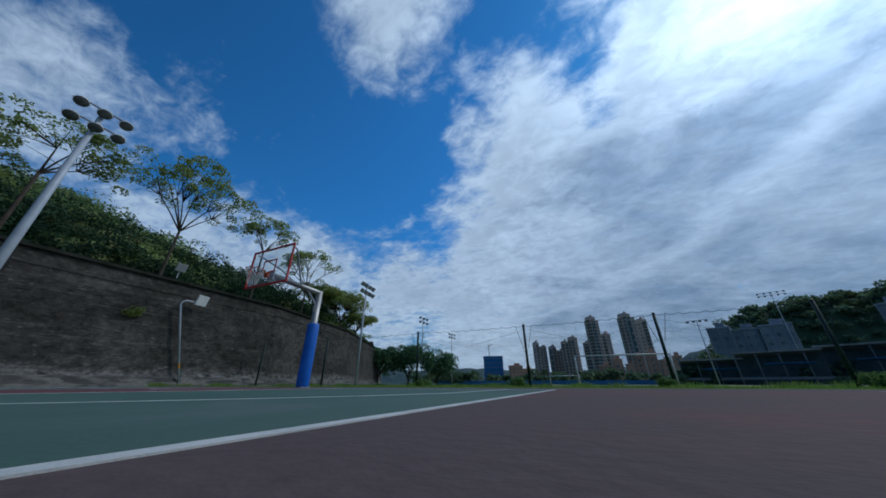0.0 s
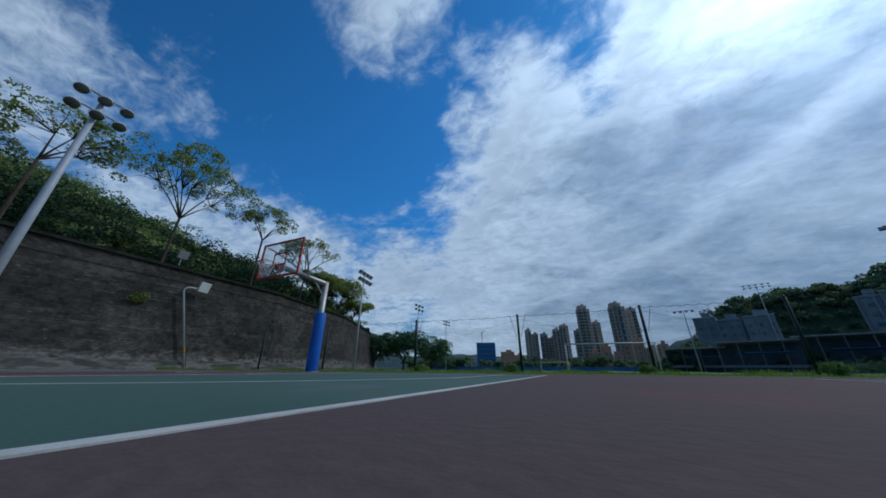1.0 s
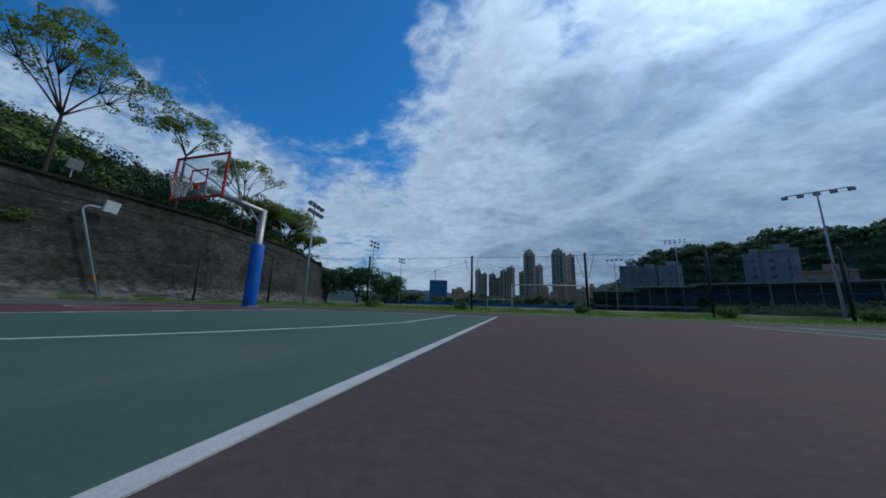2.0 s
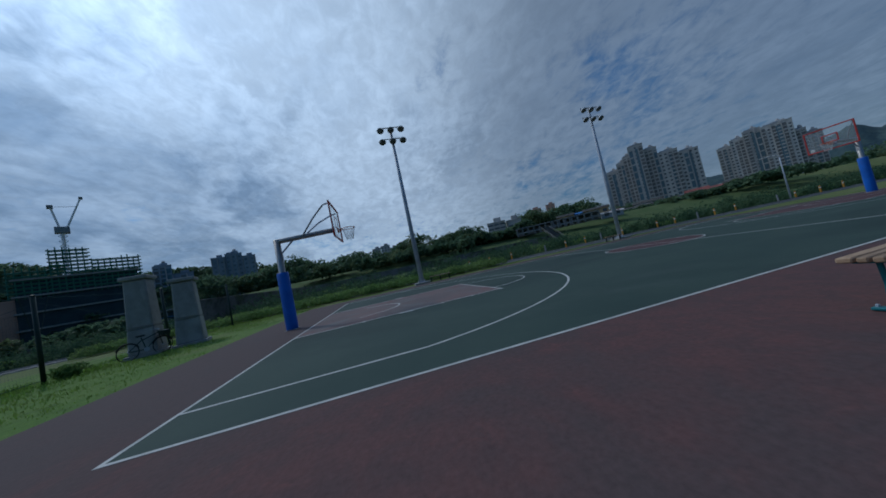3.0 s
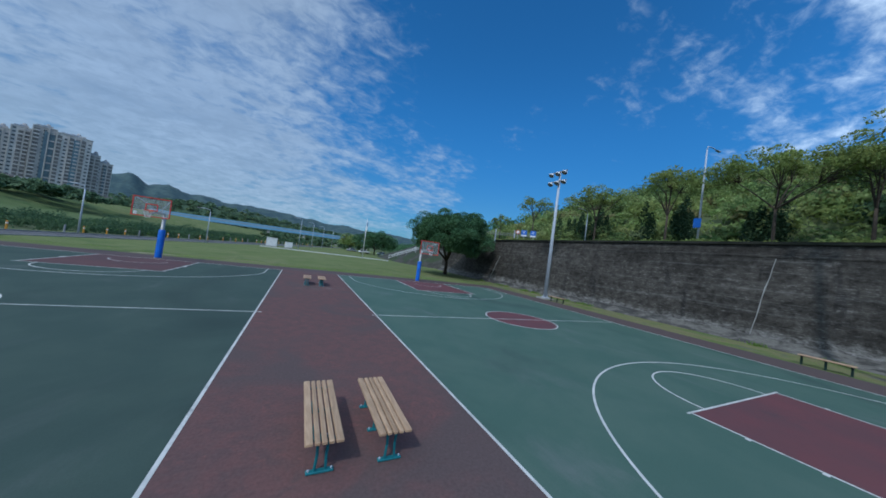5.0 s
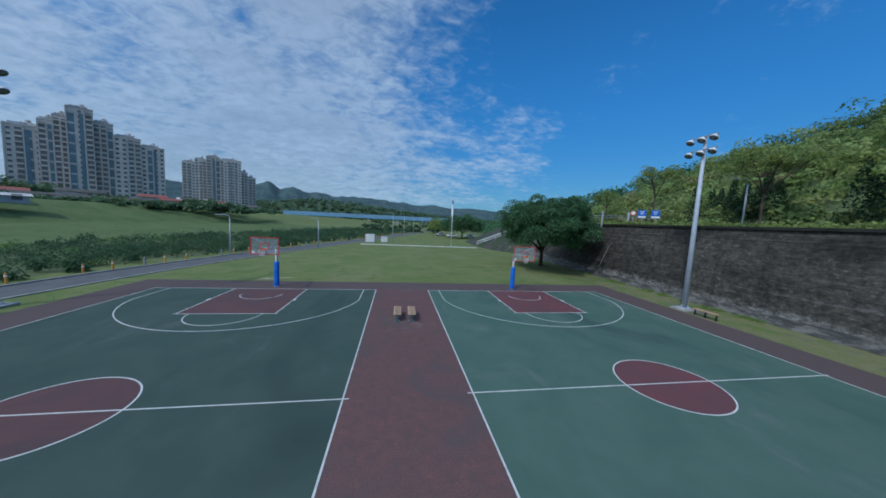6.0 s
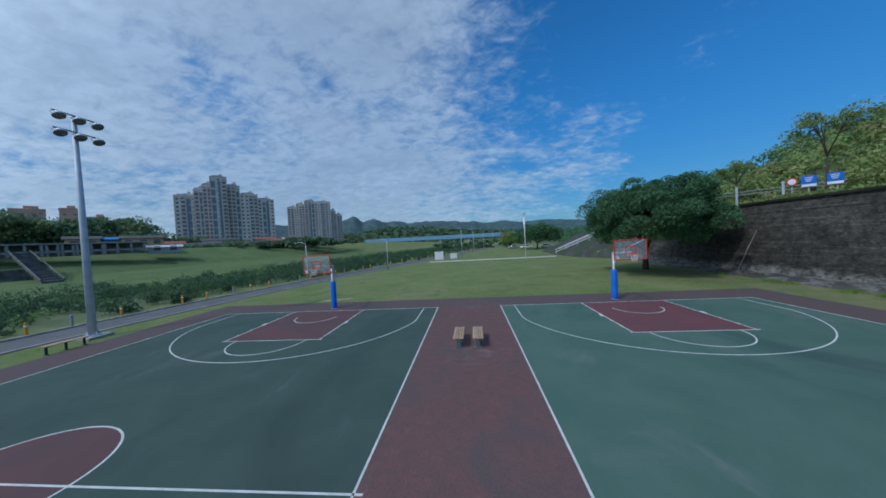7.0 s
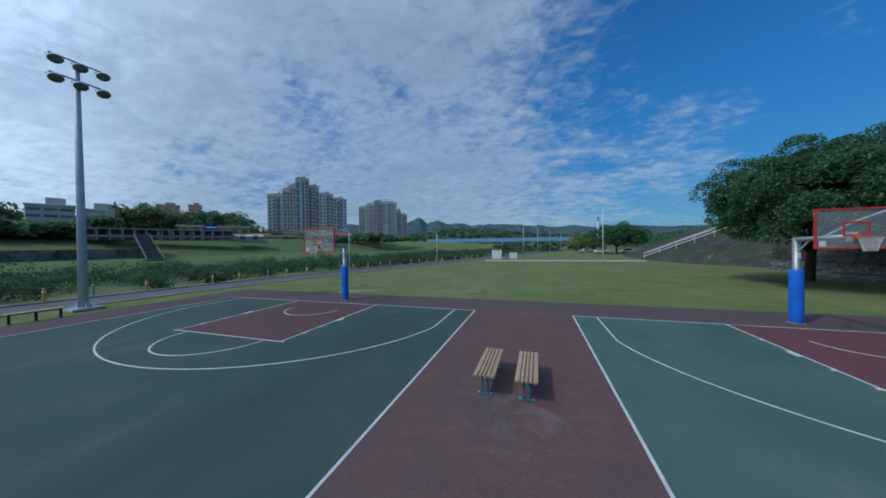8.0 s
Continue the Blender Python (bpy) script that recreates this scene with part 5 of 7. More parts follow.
# ---------------------------------------------------------------- lawn beyond the far baselines
def build_cabinet(x, y, s, label):
    c = thing("utility_cabinet", pose(x, y, -0.04, 0, 0, 8), label, "cabinet", "white cabinets on the lawn")
    part("body", box((0, 0, s[2] / 2 + 0.08), s, 0.02), M["white"], c)
    part("roof", box((0, 0, s[2] + 0.12), (s[0] + 0.12, s[1] + 0.12, 0.08), 0.01), M["white"], c)
    for i in (-1, 1):
        part("door", box((i * s[0] * 0.235, -s[1] / 2 - 0.012, s[2] * 0.5 + 0.06), (s[0] * 0.43, 0.02, s[2] * 0.82), 0.005), M["white"], c)
    part("plinth", box((0, 0, 0.04), (s[0] + 0.1, s[1] + 0.1, 0.14)), M["kerb"], c)


build_cabinet(-6.9, 62.0, (2.0, 1.2, 1.75), "white steel utility cabinet beside the riverside path")
build_cabinet(-3.6, 63.5, (1.5, 1.0, 1.15), "low white utility cabinet on the lawn")

bm = bmesh.new()
add_box(bm, (4.8, 55.2, 0.04), (26.0, 0.42, 0.18), 0.02, rz=1.0)
tagged(finish("kerb", bm, M["line"]), "pale concrete edging across the lawn", "kerb", kind="structure")


def build_street_lamp(x, y, h, turn, label, arm=1.3, z=-0.05):
    s = thing("street_lamp", pose(x, y, z, 0, 0, turn), label, "street lamp", "street lamps")
    part("mast", tube([(0, 0, 0), (0, 0, h * 0.6), (0, 0, h - 0.3)], [0.085, 0.065, 0.05], 10), M["steel"], s, "", True)
    part("arm", tube([(0, 0, h - 0.3), (0.1, 0, h), (arm * 0.5, 0, h + 0.12), (arm, 0, h + 0.12)], 0.035, 8), M["steel"], s, "", True)
    part("lamp_head", box((arm + 0.2, 0, h + 0.10), (0.55, 0.2, 0.1), 0.03), M["grey_paint"], s)


for x, y, h in ((-1.6, 66.0, 7.2), (1.6, 82.0, 7.4), (5.4, 98.0, 7.5), (10.5, 120.0, 7.5), (18.0, 150.0, 7.8), (-21.9, 32.4, 5.1), (-14.0, 43.9, 5.1)):
    build_street_lamp(x, y, h, 180, "slim grey street lamp beside the riverside path", 1.2)
build_street_lamp(27.0, 0.3, 8.2, 0, "slim pale street lamp on the road above the wall", 1.6, 6.1)
build_street_lamp(29.0, 12.0, 4.2, 180, "curved grey street lamp in front of the hillside", 1.2, 6.1)

pole = thing("flag_mast", pose(11.9, 56.5, -0.05), "tall slim white mast standing on the lawn", "mast")
part("mast", tube([(0, 0, 0), (0, 0, 9.2)], [0.09, 0.05], 10), M["white"], pole, "", True)
part("footing", box((0, 0, 0.06), (0.5, 0.5, 0.16), 0.02), M["concrete"], pole)

# notice board on the street lamp above the wall
nb = thing("notice_sign", pose(26.8, 0.3, 8.0), "small blue sign strapped to a street lamp", "sign")
part("panel", box((-0.12, 0, 0.0), (0.03, 0.5, 0.75), 0.01), M["sign_blue"], nb)
part("strap", box((-0.02, 0, 0.0), (0.22, 0.22, 0.06)), M["steel"], nb)


def build_road_sign(x, y, z):
    g = thing("road_sign", pose(x, y, z, 0, 0, -42), "blue and white road signs with round red-rimmed sign on railing", "road sign")
    for sx, w in ((0.0, 0.78), (1.25, 0.78)):
        pnl = part("panel", box((sx, 0, 1.45), (w, 0.04, 0.9), 0.01), M["sign_blue"], g, "blue sign panel")
        part("legend", box((sx, -0.028, 1.13), (w * 0.96, 0.008, 0.20)), M["white"], pnl, "white lower band")
        for i in range(3):
            part("legend", box((sx - 0.02, -0.026, 1.75 - 0.14 * i), (w * (0.55 - 0.1 * i), 0.006, 0.05)), M["white"], pnl, "unreadable white line")
    bm = bmesh.new()
    add_lathe(bm, [(0.30, -0.02), (0.30, 0.02)], 20)
    bmesh.ops.rotate(bm, verts=bm.verts, matrix=Matrix.Rotation(radians(90), 3, "X"))
    bmesh.ops.translate(bm, verts=bm.verts, vec=(-0.85, 0, 1.55))
    disc = part("disc", bm, M["red"], g, "round red-rimmed sign")
    bm = bmesh.new()
    add_lathe(bm, [(0.22, -0.025), (0.22, 0.025)], 20)
    bmesh.ops.rotate(bm, verts=bm.verts, matrix=Matrix.Rotation(radians(90), 3, "X"))
    bmesh.ops.translate(bm, verts=bm.verts, vec=(-0.85, 0, 1.55))
    part("disc_face", bm, M["white"], disc)
    for sx in (-1.3, -4.0):
        part("post", tube([(sx, 0.1, -0.3), (sx, 0.1, 1.7)], 0.09, 8), M["steel"], g)
    for sx in (0.0, 1.35, -0.85):
        part("post", tube([(sx, 0.06, -0.3), (sx, 0.06, 1.85)], 0.03, 8), M["steel"], g)
    for z in (1.25, 1.5):
        part("railing", tube([(-7.0, 0.1, z - 0.35), (1.8, 0.1, z - 0.25)], 0.035, 8), M["grey_paint"], g)


build_road_sign(27.2, 20.6, 6.1)


# ---------------------------------------------------------------- embankment and stair rails at the end of the wall
bm = bmesh.new()
foot = [(29.5, 38.5), (26.2, 41.2), (23.2, 45.6), (20.4, 50.3), (19.3, 56.0), (18.9, 63.0), (19.3, 76.0)]
crest = [(33.0, 41.5), (31.5, 45.0), (30.2, 48.5), (29.2, 52.0), (29.6, 57.0), (31.0, 64.0), (34.0, 76.0)]
rings = []
for (xa, ya), (xb, yb) in zip(foot, crest):
    ring = [bm.verts.new((xa, ya, -0.3))]
    for i in range(1, 7):
        f = i / 6
        ring.append(bm.verts.new((xa + (xb - xa) * f, ya + (yb - ya) * f, 0.1 + 6.0 * f - 0.25 * math.sin(f * math.pi))))
    ring.append(bm.verts.new((xb + 8.0, yb + 1.0, 6.4)))
    ring.append(bm.verts.new((xb + 8.0, yb + 1.0, -0.3)))
    rings.append(ring)
for r0, r1 in zip(rings, rings[1:]):
    for i in range(9):
        bm.faces.new((r0[i], r0[(i + 1) % 9], r1[(i + 1) % 9], r1[i]))
bm.faces.new(rings[0])
bm.faces.new(rings[-1][::-1])
bmesh.ops.recalc_face_normals(bm, faces=bm.faces)
tagged(finish("embankment", bm, M["bank_rubble"]), "grey stone-faced embankment sloping up beyond the wall", "embankment", kind="structure")

rails = thing("stair_rail", pose(0, 0, 0), "pair of white pipe handrails climbing the embankment", "handrail")
RAIL = [(19.6, 62.0, 0.15), (23.4, 56.8, 2.55), (27.0, 52.2, 4.75), (29.4, 49.2, 6.2)]
for dx, dz in ((0.0, 0.95), (0.0, 0.35), (0.9, 1.0)):
    part("rail", tube([(x + dx, y + dx * 0.8, z + dz) for x, y, z in RAIL], 0.06, 8), M["white"], rails)
for i in range(7):
    x = 19.7 + 9.4 * i / 6
    yy = np.interp(x, [p[0] for p in RAIL], [p[1] for p in RAIL])
    z = np.interp(x, [p[0] for p in RAIL], [p[2] for p in RAIL])
    part("post", tube([(x, yy, z - 0.6), (x, yy, z + 0.95)], 0.03, 6), M["white"], rails)


# ---------------------------------------------------------------- trees
def build_tree(name, x, y, z, trunk_h, crown_c, crown_r, clumps, clump_r, per, leaf, trunk_r, mat, label, seed, flat=0.3, group="", lean=(0, 0), shell=0.55, droop=-0.45, lobes=0):
    """A tapered trunk, limbs to each clump of leaves, and an uneven crown with gaps."""
    rng = np.random.RandomState(seed)
    t = thing(name, pose(x, y, z), label, "tree", group)
    v = rng.normal(size=(clumps, 3))
    v /= np.linalg.norm(v, axis=1, keepdims=True)
    v[:, 2] = np.where(v[:, 2] < droop, -v[:, 2] * 0.6, v[:, 2])
    k = rng.uniform(shell, 1.0, (clumps, 1))
    if lobes:
        # boughs that reach out of the crown, with hollows between them
        out = rng.normal(size=(lobes, 3))
        out /= np.linalg.norm(out, axis=1, keepdims=True)
        k = k * (0.93 + 0.24 * np.clip((v @ out.T).max(axis=1, keepdims=True) - 0.82, 0, 1) / 0.18)
    cc = np.array(crown_c) + v * k * np.array(crown_r)
    bm = bmesh.new()
    top = Vector((lean[0], lean[1], trunk_h))
    add_tube(bm, [(0, 0, -0.4), (lean[0] * 0.1, lean[1] * 0.1, trunk_h * 0.12), (lean[0] * 0.45, lean[1] * 0.45, trunk_h * 0.55), top],
             [trunk_r * 1.6, trunk_r, trunk_r * 0.85, trunk_r * 0.7], 9)
    part("trunk", bm, M["bark"], t, "", True)
    mains = max(3, min(7, clumps // 5))
    order = rng.permutation(clumps)
    hubs = []
    for i in range(mains):
        e = Vector(cc[order[i]])
        mid = top.lerp(e, 0.5) + Vector((rng.uniform(-.2, .2), rng.uniform(-.2, .2), rng.uniform(-0.1, 0.5))) * (e - top).length * 0.25
        part("limb", tube([top * 0.97, top.lerp(mid, 0.5), mid, e], [trunk_r * 0.55, trunk_r * 0.42, trunk_r * 0.28, trunk_r * 0.10], 6, False), M["bark"], t, "", True)
        hubs.append((mid, e))
    for i in range(mains, clumps):
        e = Vector(cc[order[i]])
        mid, _ = min(hubs, key=lambda h: (h[0] - e).length)
        bend = mid.lerp(e, 0.5) + Vector((0, 0, rng.uniform(-0.05, 0.2) * (e - mid).length))
        part("branch", tube([mid, bend, e], [trunk_r * 0.22, trunk_r * 0.13, trunk_r * 0.05], 5, False), M["bark"], t, "", True)
    rad = np.full((clumps, 3), clump_r) * rng.uniform(0.65, 1.3, (clumps, 1)) * np.array([1, 1, 1 - 0.45 * flat])
    pts = dome_points(rng, cc, rad, per, -0.7)
    leaves("crown", leaf_quads(rng, pts, leaf, 0.18), mat, t)
    return t


# broad dark tree beside the far hoop
build_tree("broad_tree", 20.1, 29.8, -0.04, 2.2, (-2.2, -4.1, 5.7), (5.1, 6.0, 3.35), 240, 1.05, 620, 0.150, 0.31, M["leaf_dark"],
           "broad dark green shade tree on the lawn beside the wall", 5, 0.4, shell=0.6, droop=-0.74, lean=(-0.5, -1.0), lobes=22)
build_tree("round_tree", 23.0, 94.0, -0.04, 2.0, (0, 0, 4.7), (7.4, 6.0, 3.9), 84, 1.9, 220, 0.40, 0.28, M["leaf_dark"],
           "round dark green tree on the far lawn", 6, 0.3, shell=0.35)
build_tree("round_tree", 17.5, 118.0, -0.04, 2.0, (0, 0, 3.6), (4.6, 4.2, 2.6), 26, 1.7, 200, 0.5, 0.25, M["leaf_hill"],
           "yellowish green tree on the far lawn", 7, 0.3, shell=0.35)

# tall thin-leaved trees on the road above the wall
TALL = [
    # x, y, height of fork, crown centre height, crown radii, clumps, seed
    (26.6, -16.2, 4.2, 7.0, (4.3, 4.3, 2.4), 64, 21), (26.8, -9.6, 4.6, 6.5, (2.8, 3.2, 1.5), 34, 22),
    (26.8, -22.6, 5.2, 7.0, (2.2, 2.4, 1.5), 30, 23), (27.6, -28.6, 3.6, 6.0, (3.0, 3.4, 1.4), 40, 24),
    (28.0, -3.5, 3.0, 5.2, (4.3, 4.6, 1.5), 96, 25), (28.2, 3.2, 3.0, 5.6, (2.3, 2.4, 1.6), 42, 26),
    (28.4, 10.4, 3.0, 5.0, (3.2, 3.5, 1.6), 58, 27), (29.5, 21.5, 3.6, 5.8, (2.5, 2.7, 1.3), 30, 28),
    (29.6, -7.2, 3.0, 5.4, (2.6, 2.6, 1.3), 36, 29), (30.0, 30.0, 2.8, 4.2, (1.7, 1.8, 0.9), 18, 30)]
for x, y, fork, ch, cr, n, seed in TALL:
    build_tree("roadside_tree", x, y, 6.1, fork, (0, 0, ch), cr, n, 0.60, 95, 0.15, 0.105, M["leaf"],
               "tall thin-leaved tree with open crown above the retaining wall", seed, 0.8, "trees above the wall", shell=0.62)
for x, y, fork, ch, cr, n, seed in ((28.2, -31.0, 1.9, 3.6, (2.6, 2.8, 1.0), 44, 31), (31.6, -38.5, 2.0, 4.4, (3.6, 4.4, 1.7), 84, 32), (34.0, -44.5, 1.6, 3.0, (3.0, 3.4, 1.6), 56, 33)):
    build_tree("roadside_tree", x, y, 6.0, fork, (0, 0, ch), cr, n, 0.8, 170, 0.17, 0.16, M["leaf"],
               "spreading green tree above the end of the retaining wall", seed, 0.7, "trees above the wall", shell=0.45)
# dark trees on the playing field side
for x, y, cr, ch, n, seed in ((36.0, -54.0, (3.6, 3.6, 2.6), 3.6, 30, 41), (32.0, -58.0, (3.8, 3.6, 2.9), 3.9, 32, 42), (28.0, -62.0, (3.4, 3.2, 2.4), 3.3, 26, 43)):
    build_tree("field_tree", x, y, -0.05, 1.2, (0, 0, ch), cr, n, 1.5, 170, 0.42, 0.22, M["leaf_dark"],
               "dense dark tree beside the playing field", seed, 0.3, "trees beside the playing field", shell=0.4)


# ---------------------------------------------------------------- undergrowth on the hill, riverside thicket, weeds
def build_undergrowth():
    rng = np.random.RandomState(71)
    # low tangle over the whole slope
    n = 2000
    y = rng.uniform(-78, 41, n)
    x = hill_base(y) + 2.6 + 41 * rng.uniform(0, 1, n) ** 1.15
    r = rng.uniform(0.45, 1.05, n)
    c = np.stack([x, y, hill_z(x, y) + 0.1 * r], -1)
    q = clump_leaves(rng, c, np.stack([r * 1.3, r * 1.3, r * 0.8], -1), 44, 0.30, 0.0)
    tagged(leaves("undergrowth", q, M["leaf_hill"]), "dense tangled shrubs and creepers covering the hillside", "shrubs", kind="stuff")
    # rounded shrubs and small trees standing out of it, of several greens, each built of lobes
    kinds = (("leaf_hill", 320, 1.0, 2.2, 0.24, "light green rounded shrubs on the hillside"), ("leaf_deep", 150, 1.1, 2.4, 0.25, "dark green trees and shrubs on the hillside"),
             ("leaf", 170, 0.9, 1.9, 0.25, "fresh green shrubs on the hillside"), ("leaf_straw", 120, 0.7, 1.6, 0.24, "straw-coloured flowering shrubs on the hillside"))
    for mat, n, lo, hi, size, label in kinds:
        y = rng.uniform(-76, 41, n)
        x = hill_base(y) + 4.2 + 38 * rng.uniform(0, 1, n)
        r = rng.uniform(lo, hi, n) * np.interp(x - hill_base(y), [4, 12, 40], [0.75, 1.0, 1.15])
        k = 5
        cc = np.repeat(np.stack([x, y, hill_z(x, y) + 0.45 * r], -1), k, axis=0) + rng.normal(0, 0.55, (n * k, 3)) * np.repeat(r, k)[:, None] * np.array([1, 1, 0.45])
        rr = np.repeat(r, k) * rng.uniform(0.5, 0.8, n * k)
        q = clump_leaves(rng, cc, np.stack([rr, rr, rr * 0.8], -1), 70, size * 1.20, -0.2, 0.42)
        tagged(leaves("undergrowth", q, M[mat]), label, "shrubs", kind="stuff")
    n = 170
    y = rng.uniform(-46, -6, n)
    x = hill_base(y) + rng.uniform(4.0, 22.0, n)
    r = rng.uniform(1.0, 2.2, n)
    k = 5
    cc = np.repeat(np.stack([x, y, hill_z(x, y) + 0.7 * r], -1), k, axis=0) + rng.normal(0, 0.55, (n * k, 3)) * np.repeat(r, k)[:, None] * np.array([1, 1, 0.5])
    rr = np.repeat(r, k) * rng.uniform(0.5, 0.8, n * k)
    q = clump_leaves(rng, cc, np.stack([rr, rr, rr * 0.85], -1), 100, 0.22, -0.3, 0.42)
    tagged(leaves("undergrowth", q, M["leaf_conifer"]), "dark bushes on the hillside above the wall", "shrubs", kind="stuff")
    # slim dark conifers close behind the wall
    n = 24
    y = np.concatenate([rng.normal(14.5, 2.2, 11), rng.normal(5.0, 1.2, 8), rng.normal(-2.0, 1.0, 5)])
    x = hill_base(y) + rng.uniform(4.5, 8.0, n)
    h = rng.uniform(2.2, 4.8, n)
    k = 8
    f = np.tile(np.linspace(0.05, 0.95, k), n)
    hh = np.repeat(h, k)
    cc = np.repeat(np.stack([x, y, hill_z(x, y)], -1), k, axis=0) + np.stack([0 * f, 0 * f, f * hh], -1)
    rr = (1.05 - f) * hh * 0.26 + 0.12
    q = clump_leaves(rng, cc, np.stack([rr, rr, hh * 0.13], -1), 90, 0.17, -1.0)
    tagged(leaves("conifers", q, M["leaf_conifer"]), "slim dark conifers standing behind the retaining wall", "conifers", kind="stuff")
    # small wood beyond the end of the wall
    n = 1300
    y = rng.uniform(42, 210, n)
    x = 32 + 52 * rng.uniform(0, 1, n) + 0.12 * np.maximum(y - 60, 0)
    keep = (y > 90) | (x > 39)
    x, y, n = x[keep], y[keep], int(keep.sum())
    z = slope_z(x, y)
    r = rng.uniform(1.2, 2.6, n)
    q = leaf_quads(rng, dome_points(rng, np.stack([x, y, z + 0.3 * r], -1), np.stack([r, r, r], -1), 34, -0.2), 0.56, 0.3)
    tagged(leaves("undergrowth", q, M["leaf_dark"]), "shrubs on the slope beyond the wall", "shrubs", kind="stuff")
    # hedge of creepers along the coping
    n = 260
    y = rng.uniform(-70, 40, n)
    x = hill_base(y) + rng.uniform(0.2, 1.6, n)
    r = rng.uniform(0.25, 0.65, n)
    q = leaf_quads(rng, dome_points(rng, np.stack([x, y, 6.2 + 0.2 * r], -1), np.stack([r, r * 1.6, r * 0.7], -1), 60, -0.2), 0.16, 0.2)
    tagged(leaves("creepers", q, M["leaf"]), "low weeds growing behind the wall's coping", "weeds", kind="stuff")


def build_thicket():
    rng = np.random.RandomState(72)
    # low cover first, then rounded shrubs of all sizes, lighter and darker ones
    for mat, n, lo, hi, per, size, power, label in (
            ("leaf_reed", 1400, 0.35, 0.85, 60, 0.18, 0.9, "low reeds and weeds beside the riverside path"),
            ("leaf_thicket", 760, 0.7, 1.6, 150, 0.18, 1.0, "dense dark riverside shrubs below the path"),
            ("leaf_reed", 340, 0.6, 1.30, 160, 0.18, 1.1, "paler riverside shrubs and reeds below the path"),
            ("leaf_fresh", 200, 0.5, 1.20, 160, 0.18, 1.0, "bright green bushes among the riverside shrubs"),
            ("leaf_thicket", 220, 1.1, 2.0, 240, 0.20, 1.0, "tall dark riverside bushes below the path")):
        y = rng.uniform(-110, 150, n)
        u = 1.5 + np.interp(y, [-30, 0, 30, 80], [16, 21, 27, 32]) * rng.uniform(0, 1, n) ** power
        x = road_x(y) - 3.4 - u
        patch = smooth_noise(5, x, y, 7.0, 3)
        r = rng.uniform(lo, hi, n) * np.clip(1.0 + 0.5 * patch, 0.5, 1.4) * np.interp(u, [1.5, 4.5, 25, 33], [0.45, 1.0, 1.0, 0.7])
        c = np.stack([x, y, ground_z(x, y) + 0.40 * r], -1)
        k = 4
        cc = np.repeat(c, k, axis=0) + rng.normal(0, 0.45, (n * k, 3)) * np.repeat(r, k)[:, None] * np.array([1, 1, 0.45])
        rr = np.repeat(r, k) * rng.uniform(0.5, 0.85, n * k)
        q = clump_leaves(rng, cc, np.stack([rr, rr, rr * 0.9], -1), max(12, per // k), size, -0.25)
        tagged(leaves("thicket", q, M[mat]), label, "shrubs", kind="stuff")
    # fresh low scrub between the slab and the path
    n = 620
    y = rng.uniform(-34, -1.5, n)
    x = np.interp(y, [-34, -16, -1], [-24.5, -23.0, -22.6]) - 5.0 * rng.uniform(0, 1, n) ** 1.3
    r = rng.uniform(0.25, 0.62, n)
    q = clump_leaves(rng, np.stack([x, y, 0.25 * r], -1), np.stack([r * 1.3, r * 1.3, r], -1), 70, 0.13, -0.1)
    tagged(leaves("scrub", q, M["leaf_fresh"]), "fresh green scrub along the riverside path", "shrubs", kind="stuff")


def blades(rng, x, y, h, w=0.012):
    n = len(x)
    a = rng.uniform(0, 2 * np.pi, n)
    s = np.stack([np.cos(a), np.sin(a), 0 * a], -1) * (w * rng.uniform(0.7, 1.5, n))[:, None]
    b = np.stack([x, y, np.full(n, -0.06)], -1)
    lean = np.stack([rng.normal(0, 0.35, n) * h, rng.normal(0, 0.35, n) * h, h], -1)
    m = b + lean * 0.55 + np.stack([0 * h, 0 * h, 0.06 * h], -1)
    return np.stack([b - s, b + s, m + s * 0.8, b + lean], 1)


def build_grass():
    rng = np.random.RandomState(73)
    strips = ((-24, 24, -24.5, -EDGE_Y - 0.02, 42000), (EDGE_X + 0.02, 23.3, -22, 24, 11000), (-23, -EDGE_X - 0.02, -18, 18, 16000), (-20, 24, EDGE_Y + 0.02, 21, 20000))
    out = []
    for x0, x1, y0, y1, n in strips:
        x, y = rng.uniform(x0, x1, n), rng.uniform(y0, y1, n)
        keep = (x > road_x(y) + 0.3)
        x, y = x[keep], y[keep]
        tuft = np.clip(0.5 + 0.9 * smooth_noise(8, x, y, 1.3, 2), 0.15, 1.5)
        tall = 0.055 if y0 > -20 else 0.055 + 0.10 * np.clip((-17.4 - y) / 2.5, 0, 1) * (x < 21)
        out.append(blades(rng, x, y, tall * tuft * rng.uniform(0.5, 1.4, len(x)) + 0.015))
    # taller weeds at the feet of the fence posts and along the wall
    for i in range(46):
        if i < 26:
            cx, cy = rng.uniform(-22, 23), -23.1 + rng.uniform(-0.8, 0.8)
        else:
            cx, cy = rng.uniform(22.7, 23.4), rng.uniform(-22, 24)
        n = 160
        x, y = rng.normal(cx, 0.24, n), rng.normal(cy, 0.24, n)
        out.append(blades(rng, x, y, rng.uniform(0.08, 0.30, n)))
    me = quads_mesh("grass", np.concatenate(out))
    me.materials.append(M["blade"])
    tagged(new("grass", me), "short uneven grass and weeds along the slab's edges", "grass", kind="stuff")


